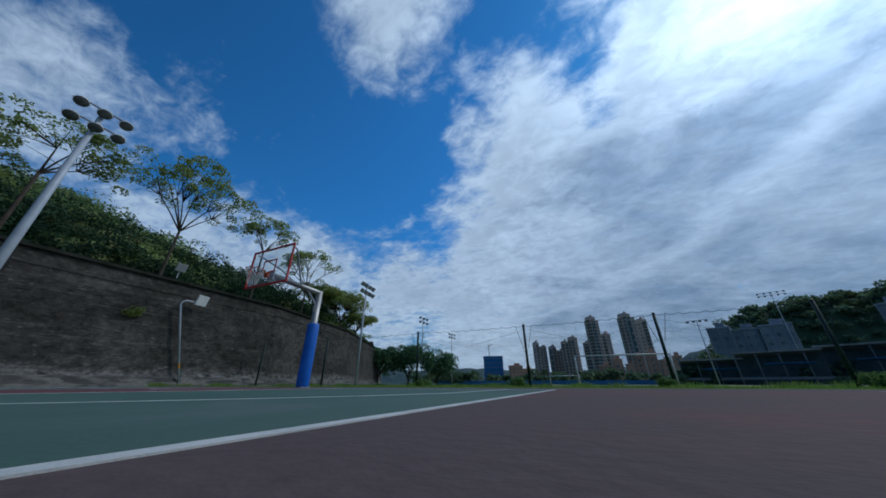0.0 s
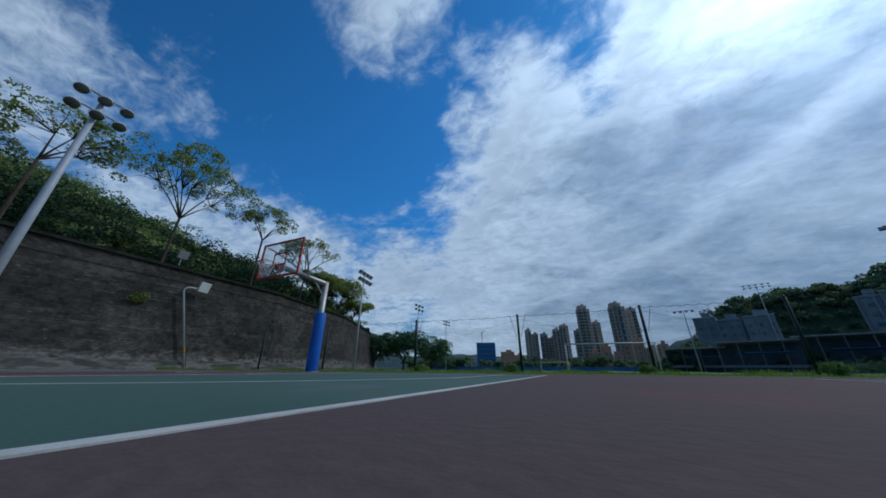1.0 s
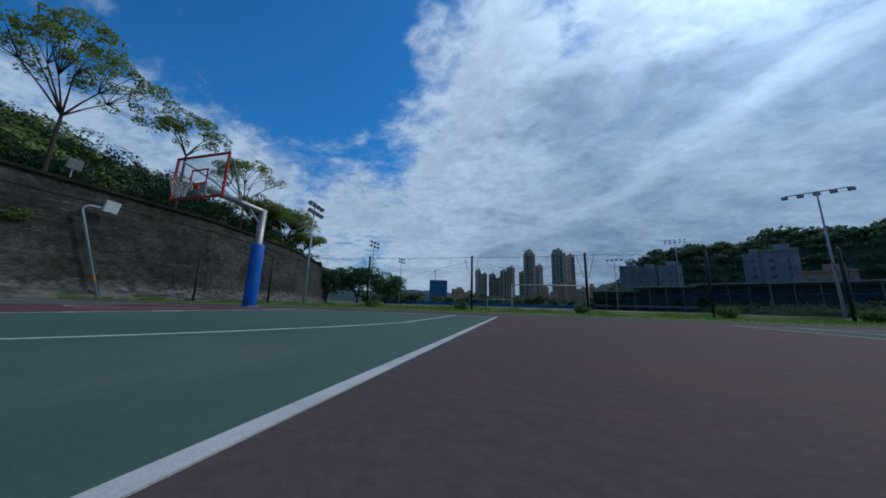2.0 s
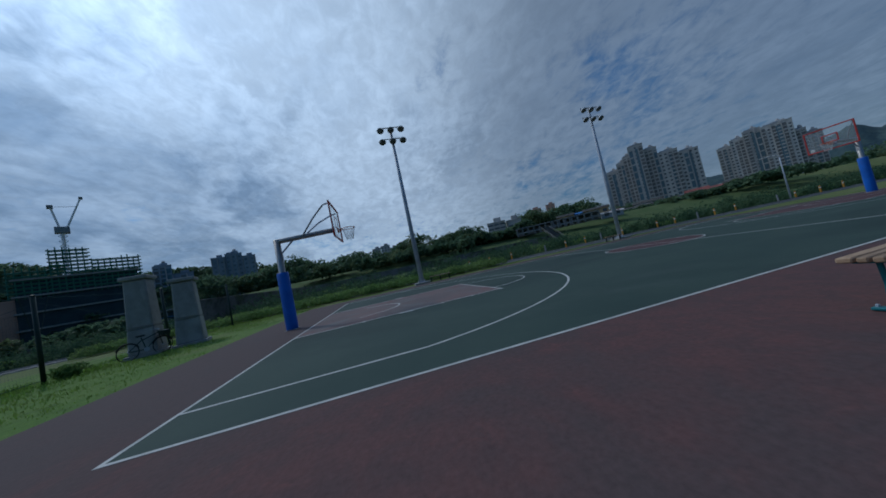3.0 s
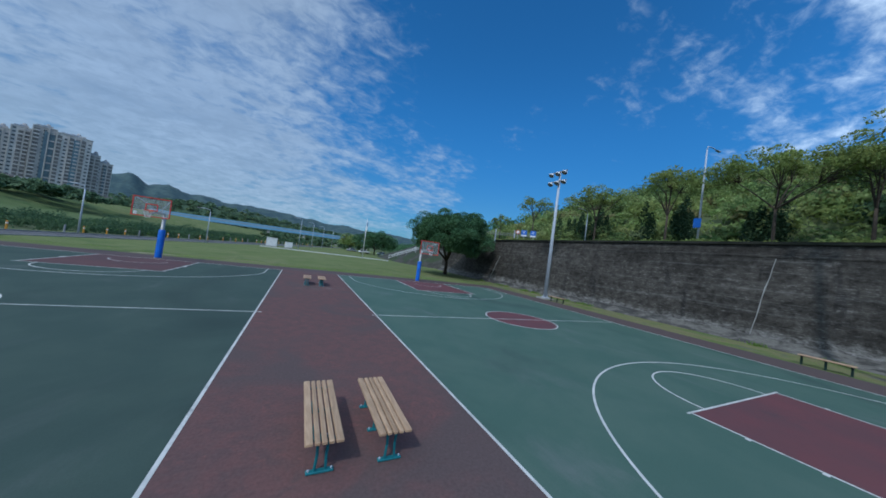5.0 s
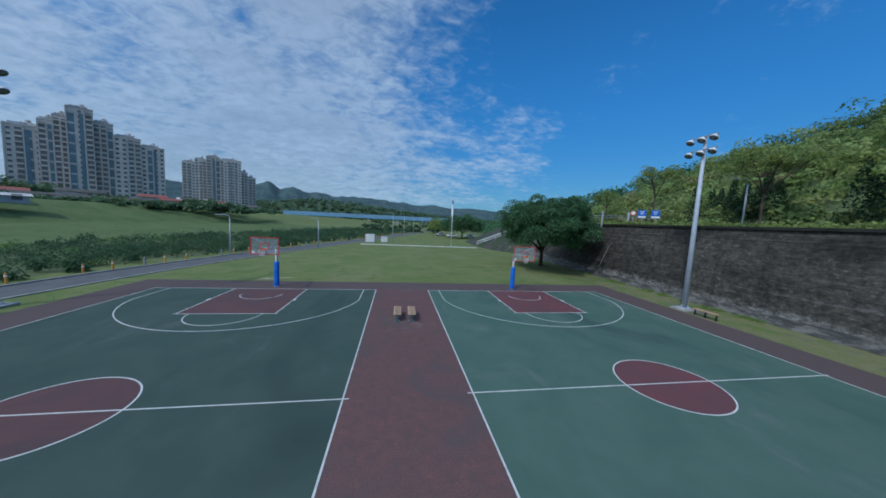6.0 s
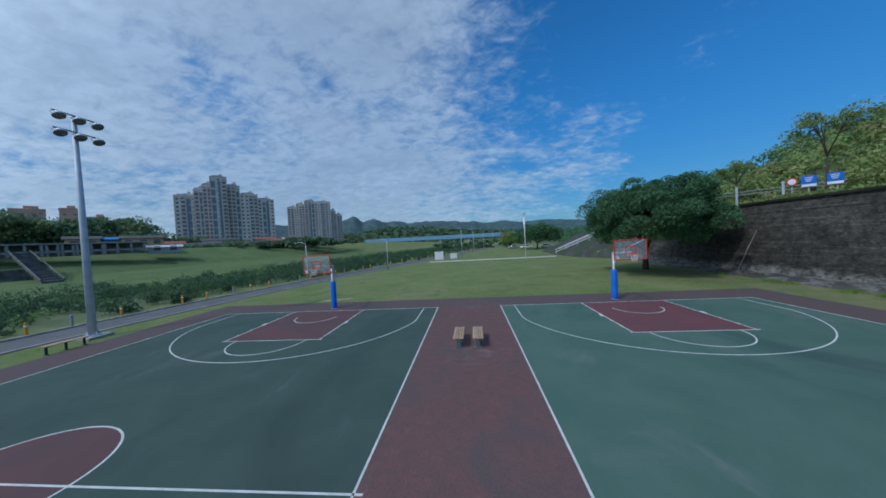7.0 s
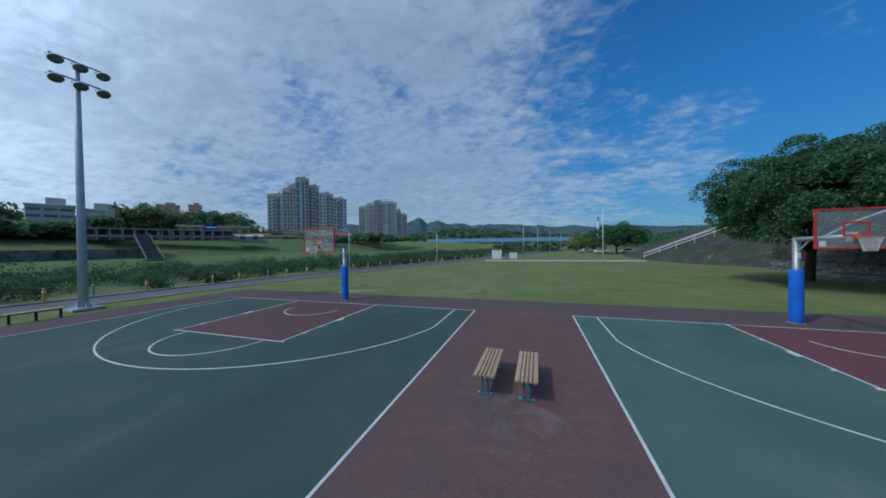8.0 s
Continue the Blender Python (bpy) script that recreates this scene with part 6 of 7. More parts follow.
verge = bmesh.new()
for y0 in np.arange(-24, 24, 2.0):
    verge.faces.new([verge.verts.new(p) for p in ((EDGE_X, y0, -0.028), (23.7, y0, -0.028), (23.7, y0 + 2.0, -0.028), (EDGE_X, y0 + 2.0, -0.028))])
bmesh.ops.remove_doubles(verge, verts=verge.verts, dist=0.001)
south = bmesh.new()
for x0 in np.arange(-19.0, 23.0, 3.0):
    south.faces.new([south.verts.new(p) for p in ((x0, -30.0, -0.026), (x0 + 3.0, -30.0, -0.026), (x0 + 3.0, -EDGE_Y, -0.026), (x0, -EDGE_Y, -0.026))])
bmesh.ops.remove_doubles(south, verts=south.verts, dist=0.001)
tagged(finish("ground_strip", south, M["fresh_grass"]), "strip of fresh green grass along the net fence", "grass", kind="structure")
tagged(finish("ground_verge", verge, M["verge"]), "dry patchy verge between the slab and the wall", "verge", kind="structure")
rng = np.random.RandomState(79)
bare = bmesh.new()
rim = []
for i in range(40):
    a = 2 * math.pi * i / 40
    r = 1 + 0.16 * math.sin(3 * a + 1) + 0.10 * math.sin(7 * a) + rng.uniform(-0.06, 0.06)
    rim.append(bare.verts.new((-11.0 + 1.45 * r * math.cos(a) + 0.10 * r * math.sin(a), 17.95 + 0.42 * r * math.cos(a) + 0.40 * r * math.sin(a), -0.034)))
bare.faces.new(rim)
tagged(finish("ground_patch", bare, M["bare_soil"]), "trodden patch of pale bare soil on the lawn", "soil", kind="structure")
build_undergrowth()
build_thicket()
build_grass()

rng = np.random.RandomState(76)
for x, y, h in ((-6.9, -22.6, 0.40), (4.6, -22.9, 0.34), (-1.2, -22.7, 0.28), (-11.4, -22.5, 0.40), (9.8, -22.8, 0.30)):
    n = int(18 + 40 * h)
    c = np.stack([rng.normal(x, 0.42 * h, n), rng.normal(y, 0.35 * h, n), h * rng.uniform(0.1, 0.75, n)], -1)
    r = np.full((n, 3), 0.26 * h + 0.05)
    weed = leaves("weed_clump", clump_leaves(rng, c, r, 40, 0.075, -0.8), M["leaf_fresh"])
    tagged(weed, "clump of bright green weeds at the foot of a fence post", "plant", "weeds along the fence")

rng = np.random.RandomState(77)
p = on_wall(-15.0, 3.85, 0.1)
c = np.array(p) + rng.normal(0, 0.16, (14, 3)) * np.array([0.3, 1.2, 0.7])
fern = leaves("wall_fern", leaf_quads(rng, dome_points(rng, c, np.full((14, 3), 0.18), 34, -1), 0.10, 0.2), M["leaf"])
tagged(fern, "tuft of bright green fern growing out of the wall", "plant")


# ---------------------------------------------------------------- far bank: wall, houses, towers
bw = bmesh.new()
rowa = []
for y in np.arange(-140, 47, 6.0):
    x = float(road_x(y)) - 3.6 - 69.0
    rowa.append([bw.verts.new((x, y, -0.2)), bw.verts.new((x - 0.5, y, 3.2)), bw.verts.new((x - 1.6, y, 3.2)), bw.verts.new((x - 1.6, y, -0.2))])
for a, b in zip(rowa, rowa[1:]):
    for i in range(4):
        bw.faces.new((a[i], a[(i + 1) % 4], b[(i + 1) % 4], b[i]))
bw.faces.new(rowa[0])
bw.faces.new(rowa[-1][::-1])
bmesh.ops.recalc_face_normals(bw, faces=bw.faces)
tagged(finish("bank_wall", bw, M["bank_stone"]), "long grey flood wall on the far river bank", "wall", kind="structure")
lv = bmesh.new()
add_box(lv, (-53.0, -29.8, 0.9), (47.0, 0.9, 3.7), 0.05)
tagged(finish("levee_wall", lv, M["bank_stone"]), "dark stained levee wall running across the riverside scrub", "wall", kind="structure")
stairs = thing("bank_stairs", pose(-73.8, 39.6, 0.6, 0, 0, -21), "grey concrete stairs climbing the far river bank", "stairs")
for i in range(14):
    part("step", box((-i * 1.6 - 0.8, 0.0, i * 0.42 + 0.2), (1.7, 2.4, 0.5)), M["bank_stone"], stairs)
for s in (-1, 1):
    part("parapet", tube([(0.5, s * 1.3, 0.6), (-22, s * 1.3, 6.4)], 0.12, 6), M["bank_stone"], stairs)


def place(az, d, eye=(0.3, 0.0)):
    return eye[0] + d * math.sin(radians(az)), eye[1] + d * math.cos(radians(az))


def box_mesh(name, s, mat, bevel=0.0):
    me = bpy.data.meshes.new(name)
    bm = box((0, 0, 0), s, bevel)
    bm.to_mesh(me)
    bm.free()
    me.materials.append(mat)
    return me


PANES = {}


def balcony_mesh(mat, w):
    key = (mat.name, round(w, 2))
    if key not in PANES:
        PANES[key] = box_mesh("balcony", (w, 0.9, 1.0), mat)
    return PANES[key]



def pane_mesh(w, h, mat=None):
    mat = mat or M["pane"]
    key = (round(w, 2), round(h, 2), mat.name)
    if key not in PANES:
        PANES[key] = box_mesh("window", (w, 0.24, h), mat)
    return PANES[key]


def build_block(name, az, d, base, blocks, wall_mat, label, floor_h=3.1, win=(1.35, 1.25), pitch=3.2, eye=(0.3, 0.0), group="", balconies=True, extra_turn=0.0, ribs=False, balcony_mat=None):
    """A building of several upright blocks (x, y, width, depth, height), facing the courts, with windows on three sides."""
    x, y = place(az, d, eye)
    rng = random.Random(int(abs(az) * 10 + d))
    t = thing(name, pose(x, y, base, 0, 0, -az + extra_turn), label, "building", group)
    for bx, by, w, dp, h in blocks:
        part("tower", box((bx, by, h / 2 - 1.0), (w, dp, h + 2.0), 0.15), wall_mat, t)
        bm = bmesh.new()
        add_box(bm, (bx, by, h + 0.35), (w + 0.4, dp + 0.4, 0.7), 0.1)
        part("parapet", bm, wall_mat, t)
        bm = box((bx + w * 0.1, by, h + 1.6), (w * 0.42, dp * 0.4, 2.6), 0.1)
        part("roof_house", bm, wall_mat, t)
        if h > 40 and d > 250:
            part("roof_crown", box((bx - w * 0.15, by - dp * 0.2, h + 1.0), (w * 0.5, dp * 0.35, 1.8), 0.1), M["facade_dark"], t)
            part("water_tank", add_lathe(bmesh.new(), [(1.1, h + 2.7), (1.1, h + 4.4), (0.3, h + 4.9)], 10, (bx + w * 0.1, by, 0)), M["facade_grey"], t)
        floors = int(h / floor_h)
        if ribs:
            for i in range(int(w / 3.4) + 1):
                part("rib", box((bx - w / 2 + 3.4 * i + 0.2, by - dp / 2 - 0.3, h / 2), (0.45, 0.7, h), 0.02), wall_mat if wall_mat == M["facade_hazy"] else M["concrete"], t)
        elif balconies and w > 9.5:
            part("glazed_shaft", box((bx + w * 0.06, by - dp / 2 - 0.2, h * 0.48), (w * 0.17, 0.6, h * 0.94), 0.02), M["glazing"], t, "blue-green glazed stair shaft")
        cols = max(1, int(w / pitch))
        # these far walls take the panes with haze in their colour
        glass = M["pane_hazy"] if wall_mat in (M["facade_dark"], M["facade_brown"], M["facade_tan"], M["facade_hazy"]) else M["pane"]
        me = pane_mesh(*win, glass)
        step = w / cols
        for c in range(cols):
            cx = bx + w * ((c + 0.5) / cols - 0.5)
            front = by - dp / 2
            look_of = rng.choice(("window", "balcony", "window", "balcony", "balcony", "glazed")) if balconies else "window"
            if look_of == "window":
                for f in range(floors):
                    shared("window", me, Matrix.Translation((cx, front, (f + 0.55) * floor_h)), t)
            elif look_of == "balcony":
                # a dark strip on the wall paints a bay's shade, with a parapet on each floor
                part("recess", box((cx, front - 0.02, h * 0.49), (step * 0.72, 0.2, h * 0.96)), M["recess"], t, "balcony bay with its shade painted as a dark strip")
                for f in range(floors):
                    shared("balcony", balcony_mesh(balcony_mat or wall_mat, step * 0.74), Matrix.Translation((cx, front - 0.35, f * floor_h + 0.7)), t)
            else:
                part("glazed_shaft", box((cx, front - 0.02, h * 0.48), (step * 0.74, 0.3, h * 0.94), 0.02), M["glazing"], t, "blue-green glazed bay")
                for f in range(0, floors, 2):
                    shared("sill", balcony_mesh(wall_mat, step * 0.70), Matrix.Translation((cx, front + 0.22, f * floor_h + 0.4)), t)
            if balconies and c % 2 == 0:
                part("pier", box((cx - step / 2, front - 0.25, h / 2), (0.55, 0.7, h), 0.02), M["facade_pale"], t, "pale upright pier")
        sides = max(1, int(dp / (pitch * 1.3)))
        side_me = pane_mesh(win[0] * 0.8, win[1], glass)
        for s in (-1, 1) if d < 350 else ():
            for c in range(sides):
                cy = by + dp * ((c + 0.5) / sides - 0.5)
                for f in range(floors):
                    shared("window", side_me, Matrix.Translation((bx + s * w / 2, cy, (f + 0.55) * floor_h)) @ Matrix.Rotation(radians(90), 4, "Z"), t)
    return t


# two clusters of apartment towers across the river
build_block("apartment_towers", -41.7, 290, 5.5,
            [(-29.0, 3, 13, 17, 43.0), (-21.0, 1, 6, 18, 48.0), (-16.0, 0, 5.4, 19, 51.5), (-8.6, -2, 10.2, 20, 57.5), (0.5, 1, 8.4, 18, 52.0), (10.6, 0, 12.2, 18, 45.5), (22.6, 2, 11.8, 17, 42.0)],
            M["facade"], "cluster of beige stepped apartment towers across the river", 3.0, (1.45, 1.25), 2.7, eye=(0.3, 1.0))
build_block("apartment_towers", -28.9, 400, 5.0,
            [(-28.3, 3, 10.5, 18, 50.0), (-19.0, 1, 9.0, 18, 54.0), (-8.4, 0, 11.4, 19, 58.0), (6.6, -1, 18.6, 19, 56.5), (18.7, 2, 6.3, 18, 45.5), (25.0, 5, 9.8, 17, 40.5)],
            M["facade_grey"], "cluster of grey-beige apartment towers farther across the river", 3.0, (1.5, 1.25), 2.9, eye=(0.3, 1.0))
build_block("school_building", -69.5, 150, 10.5, [(-4.5, 0, 9.0, 7, 6.0), (4.8, 3, 7.4, 7, 5.6)], M["facade"],
            "long pale low school building on the far bank", 2.0, (2.5, 0.75), 2.6, (0.3, 1.0), balconies=False)
build_block("hill_apartments", -58.6, 330, 26.0, [(-15, 0, 14, 12, 13.0), (2, 2, 9, 12, 14.5), (15, 4, 9, 12, 9.0)], M["facade_brown"],
            "brown apartment blocks on the wooded hill across the river", 3.0, eye=(0.3, 1.0), balconies=False)
build_block("far_apartments", -89.5, 330, 17.0, [(-9, 0, 9, 10, 17.0), (1, 0, 10, 10, 18.5), (10, 2, 8, 10, 15.0)], M["facade_grey"],
            "grey apartment blocks far behind the woods", 3.0, eye=(0.5, -11.8), balconies=False)


def build_house(az, d, base, w, dp, h, wall_mat, roof_mat, label, eye=(0.3, 0.0)):
    x, y = place(az, d, eye)
    t = thing("house", pose(x, y, base, 0, 0, -az), label, "house", "houses on the far bank")
    part("house_body", box((0, 0, h / 2 - 0.5), (w, dp, h + 1.0), 0.05), wall_mat, t)
    bm = bmesh.new()
    vs = [bm.verts.new(p) for p in ((-w / 2 - .5, -dp / 2 - .6, h), (w / 2 + .5, -dp / 2 - .6, h), (w / 2 + .5, dp / 2 + .6, h), (-w / 2 - .5, dp / 2 + .6, h),
                                    (-w / 2 - .5, 0, h + dp * 0.16), (w / 2 + .5, 0, h + dp * 0.16))]
    for f in ((0, 1, 5, 4), (2, 3, 4, 5), (0, 4, 3), (1, 2, 5), (3, 2, 1, 0)):
        bm.faces.new([vs[i] for i in f])
    part("roof", bm, roof_mat, t)
    for i in range(max(2, int(w / 3.0))):
        cx = w * ((i + 0.5) / max(2, int(w / 3.0)) - 0.5)
        shared("window", pane_mesh(1.5, 1.3), Matrix.Translation((cx, -dp / 2, h * 0.6)), t)


# back wall of the stands: shade below the roofs is put into its colour
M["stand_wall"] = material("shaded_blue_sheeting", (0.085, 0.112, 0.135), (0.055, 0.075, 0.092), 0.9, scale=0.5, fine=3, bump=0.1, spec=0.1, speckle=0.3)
M["roof_dark"] = material("weathered_sheet_roof", (0.105, 0.100, 0.094), (0.070, 0.068, 0.066), 0.95, scale=0.6, fine=4, bump=0.1, spec=0.1)
M["ochre"] = material("ochre_wall", (0.42, 0.31, 0.165), (0.34, 0.25, 0.14), 0.85, scale=0.4, fine=5, bump=0.05)
build_house(-58.9, 128, 7.2, 6.2, 6, 3.0, M["ochre"], M["roof_dark"], "low ochre house with grey roof on the far bank", (0.5, 1.2))
build_house(-56.7, 129, 7.2, 3.4, 5, 2.8, M["blue_screen"], M["blue_screen"], "low blue shed on the far bank", (0.5, 1.2))
build_house(-53.6, 128, 7.2, 9.0, 6, 3.0, M["ochre"], M["roof_dark"], "long ochre house with flat grey roof on the far bank", (0.5, 1.2))
build_house(-51.6, 116, 6.2, 7, 4, 0.7, M["facade_dark"], M["facade_grey"], "long low shed with pale roof on the far bank", (0.5, 1.2))
build_house(-38.0, 190, 6.2, 9, 8, 4.6, M["facade"], M["roof_red"], "house with red roof below the apartment towers", (0.3, 1.0))
build_house(-33.5, 200, 6.2, 12, 8, 4.4, M["white"], M["facade_grey"], "small white house below the apartment towers", (0.3, 1.0))
build_house(-30.3, 220, 6.0, 11, 8, 4.4, M["facade"], M["roof_red"], "house with a faded red roof on the far bank", (0.3, 1.0))
build_house(-24.0, 300, 3.0, 16, 10, 3.6, M["white"], M["facade"], "low white pump house at the end of the bridge", (0.3, 1.0))
TOWN = [(-50.0, 168, 8, 7, 3.4, "facade", "roof_red", "low house with a red tiled roof among the riverside houses"),
        (-47.2, 160, 15, 6, 2.4, "white", "roof_dark", "long pale shed with a dark grey roof on the far bank"),
        (-44.6, 176, 12, 7, 4.6, "facade_grey", "roof_dark", "grey workshop with a grey sheet roof on the far bank"),
        (-41.6, 158, 16, 6, 2.2, "site_dark", "roof_dark", "open shed with a dark sheet roof on the far bank"),
        (-36.4, 170, 6, 6, 3.4, "facade", "roof_red", "house with a faded red roof on the far bank"),
        (-34.0, 182, 6, 6, 4.8, "facade_grey", "roof_dark", "narrow grey house on the far bank"),
        (-31.6, 178, 7, 6, 2.8, "facade_grey", "roof_red", "workshop with a red sheet roof on the far bank"),
        (-28.6, 196, 12, 6, 3.0, "facade_dark", "roof_dark", "dark shed with a weathered roof on the far bank"),
        (-26.4, 212, 10, 6, 3.4, "facade", "roof_dark", "small beige house on the far bank")]
for az, d, w, dp, h, wm, rm, label in TOWN:
    build_house(az, d, 5.9, w, dp, h, M[wm], M[rm], label, (0.3, 1.0))


def build_arcade(az, d, base, w, h, eye=(0.3, 1.0)):
    """A low open hall: a flat roof slab on square columns, its inner shade painted on the back wall."""
    x, y = place(az, d, eye)
    t = thing("arcade", pose(x, y, base, 0, 0, -az), "low grey open hall with columns along the far bank", "building", "open halls on the far bank")
    part("roof", box((0, 0, h), (w + 0.6, 4.4, 0.32), 0.03), M["arcade"], t)
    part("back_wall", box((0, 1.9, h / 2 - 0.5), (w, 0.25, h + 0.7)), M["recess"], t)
    n = max(3, int(w / 2.1))
    column = box_mesh("column", (0.42, 0.42, h + 0.8), M["arcade"], 0.02)
    for c in range(n + 1):
        shared("column", column, Matrix.Translation((w * (c / n - 0.5), -1.8, h / 2 - 0.4)), t)
    part("plinth", box((0, -1.8, 0.25), (w, 0.3, 0.5)), M["arcade"], t)


for az, w in ((-56.2, 10), (-59.0, 11), (-62.2, 9), (-65.6, 13)):
    build_arcade(az, 113, 6.4, w, 2.1)



def build_car(x, y, turn, mat, label):
    """A small parked saloon, nose towards +x."""
    c = thing("parked_car", pose(x, y, -0.04, 0, 0, turn), label, "car", "cars beside the far lawn")
    bm = bmesh.new()
    add_box(bm, (0, 0, 0.52), (4.2, 1.68, 0.52), 0.12)
    body = part("body", bm, mat, c, "", True)
    bm = bmesh.new()
    add_box(bm, (-0.15, 0, 1.04), (2.3, 1.5, 0.58), 0.10, taper=0.80)
    part("cabin", bm, M["pane"], c, "dark glazed cabin")
    part("roof", box((-0.15, 0, 1.35), (1.75, 1.18, 0.06), 0.02), mat, c)
    for sx in (-1.3, 1.3):
        for sy in (-0.78, 0.78):
            w = bmesh.new()
            add_tube(w, [(sx, sy - 0.09, 0.31), (sx, sy + 0.09, 0.31)], 0.31, 14)
            wheel = part("wheel", w, M["black"], c, "", True)
            w = bmesh.new()
            add_tube(w, [(sx, sy - 0.095, 0.31), (sx, sy + 0.095, 0.31)], 0.18, 10)
            part("rim", w, M["steel"], wheel)
    for sy in (-0.6, 0.6):
        part("headlight", box((2.09, sy, 0.60), (0.05, 0.30, 0.14), 0.01), M["lens"], body)
    part("bumper", box((2.06, 0, 0.36), (0.14, 1.5, 0.16), 0.03), M["grey_paint"], body)


build_car(21.4, 104.5, 8, M["white"], "white saloon car parked under the far round tree")
build_car(28.4, 103.0, -6, M["white"], "white car parked beside the far round tree")
build_car(17.2, 108.0, 20, M["grey_paint"], "grey car parked at the far end of the lawn")

# houses showing over the hill and beyond the end of the wall
build_house(124.5, 60, 12.2, 4.4, 5, 2.6, M["facade_brown"], M["roof_red"], "reddish brown house on the wooded hill", (1.5, -8.0))
build_block("hill_block", 132.9, 72, 6.0, [(0, 0, 3.4, 5, 8.4)], M["facade_grey"], "pale grey narrow building beyond the end of the wall", 2.8, (0.9, 1.0), 1.6, eye=(1.6, -8.5), balconies=False)
build_house(135.9, 70, 8.4, 4.2, 4, 2.4, M["white"], M["facade_dark"], "low white house beyond the end of the wall", (1.6, -8.5))

# blue girder bridge
bridge = thing("bridge", pose(-16, 300, 3.6, 0, 0, 1), "long pale blue girder bridge over the river", "bridge")
part("deck", box((0, 0, 5.0), (190, 6.0, 0.5), 0.05), M["kerb"], bridge)
part("girder", box((0, -2.8, 3.6), (190, 0.5, 2.2), 0.05), M["blue_paint"], bridge, "pale blue steel girder")
part("railing", box((0, -2.9, 5.8), (190, 0.08, 1.1)), M["blue_paint"], bridge)
for i in range(6):
    part("pier", box((-74 + 30 * i, 0, -0.2), (2.2, 4.0, 8.0), 0.2), M["concrete"], bridge)

tower = thing("chimney", pose(*place(10.9, 620, (0.27, 1.1)), 0), "slim white chimney with a blue top far away", "chimney")
part("shaft", tube([(0, 0, 0), (0, 0, 46)], [2.6, 2.0], 16), M["white"], tower)
part("top_band", tube([(0, 0, 45.5), (0, 0, 54)], 2.2, 16), M["blue_paint"], tower, "blue top section")

# ---------------------------------------------------------------- beyond the playing field
N = (1.6, -8.5)
build_block("apartment_tower", -177.6, 350, 0, [(-11, 2, 6, 14, 39.0), (-2, 0, 13, 16, 60.0), (-2.5, -0.5, 9.5, 15, 63.5), (8.5, 2, 8, 14, 46.0)], M["facade_tan"], "tall tan apartment tower with lower wings beyond the playing field", 3.2, balcony_mat=M["facade"], eye=N, group="apartment towers beyond the field")
build_block("apartment_tower", -172.0, 350, 0, [(-4, 0, 15, 16, 60.0), (-5, -0.5, 10.5, 15, 63.5), (8, 2, 9, 15, 57.0)], M["facade_tan"], "tall tan apartment tower with stepped top", 3.2, balcony_mat=M["facade"], eye=N, group="apartment towers beyond the field")
build_block("apartment_tower", 172.8, 380, 0, [(-4, 0, 7, 16, 44.0), (3.5, 2, 8, 16, 40.0)], M["facade_grey"], "grey apartment tower beyond the playing field", 3.2, eye=N, group="apartment towers beyond the field")
build_block("apartment_tower", 175.6, 400, 0, [(-4.5, 0, 9, 16, 41.0), (5, 2, 10, 16, 37.0)], M["facade_grey"], "grey apartment tower beyond the playing field", 3.2, eye=N, group="apartment towers beyond the field")
build_block("apartment_tower", 178.2, 380, 0, [(-7, 2, 8, 16, 44.0), (2, 0, 10, 16, 48.0)], M["facade_tan"], "tan apartment tower beyond the playing field", 3.2, balcony_mat=M["facade"], eye=N, group="apartment towers beyond the field")
build_block("terrace_houses", -173.0, 240, 0, [(-18, 0, 7, 10, 11.0), (-10, 3, 6, 10, 15.0), (-3, 1, 5, 10, 11.5), (3, 2, 5, 10, 16.5), (10, 3, 6, 10, 18.5), (17, 0, 6, 10, 13.0), (23, 1, 5, 10, 15.5)], M["facade_brown"], "reddish brown mid-rise houses beyond the pitch", 3.1, eye=N, balconies=False)
build_block("terrace_houses", 168.2, 330, 0, [(0, 0, 14, 10, 17.0), (12, 3, 10, 10, 14.0)], M["facade_brown"], "reddish brown houses far beyond the pitch", 3.1, eye=N, balconies=False)
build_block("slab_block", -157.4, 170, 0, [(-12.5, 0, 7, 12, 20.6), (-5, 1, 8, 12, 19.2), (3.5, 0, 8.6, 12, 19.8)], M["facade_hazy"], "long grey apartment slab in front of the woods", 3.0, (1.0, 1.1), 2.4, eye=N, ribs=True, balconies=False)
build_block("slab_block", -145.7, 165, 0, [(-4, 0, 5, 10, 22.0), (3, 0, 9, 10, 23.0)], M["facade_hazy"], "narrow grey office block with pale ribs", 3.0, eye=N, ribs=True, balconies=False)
build_block("brown_block", -141.0, 150, 0, [(0, 0, 10, 10, 13.0)], M["facade_brown"], "brown brick block beside the building site", 3.0, eye=N, balconies=False)
build_block("dark_tower", -114.3, 260, 0, [(-9, 0, 8, 14, 39.0), (0, 2, 10, 14, 41.0), (9, 0, 8, 14, 38.0)], M["facade_dark"], "dark grey apartment tower with stepped roofline", 3.1, eye=(1.0, -11.3), ribs=True, balconies=False)
build_block("dark_tower", -121.8, 300, 0, [(-5, 0, 10, 12, 44.0), (6, 2, 12, 12, 37.0)], M["facade_dark"], "dark grey office tower behind the site", 3.1, eye=(1.0, -11.3))

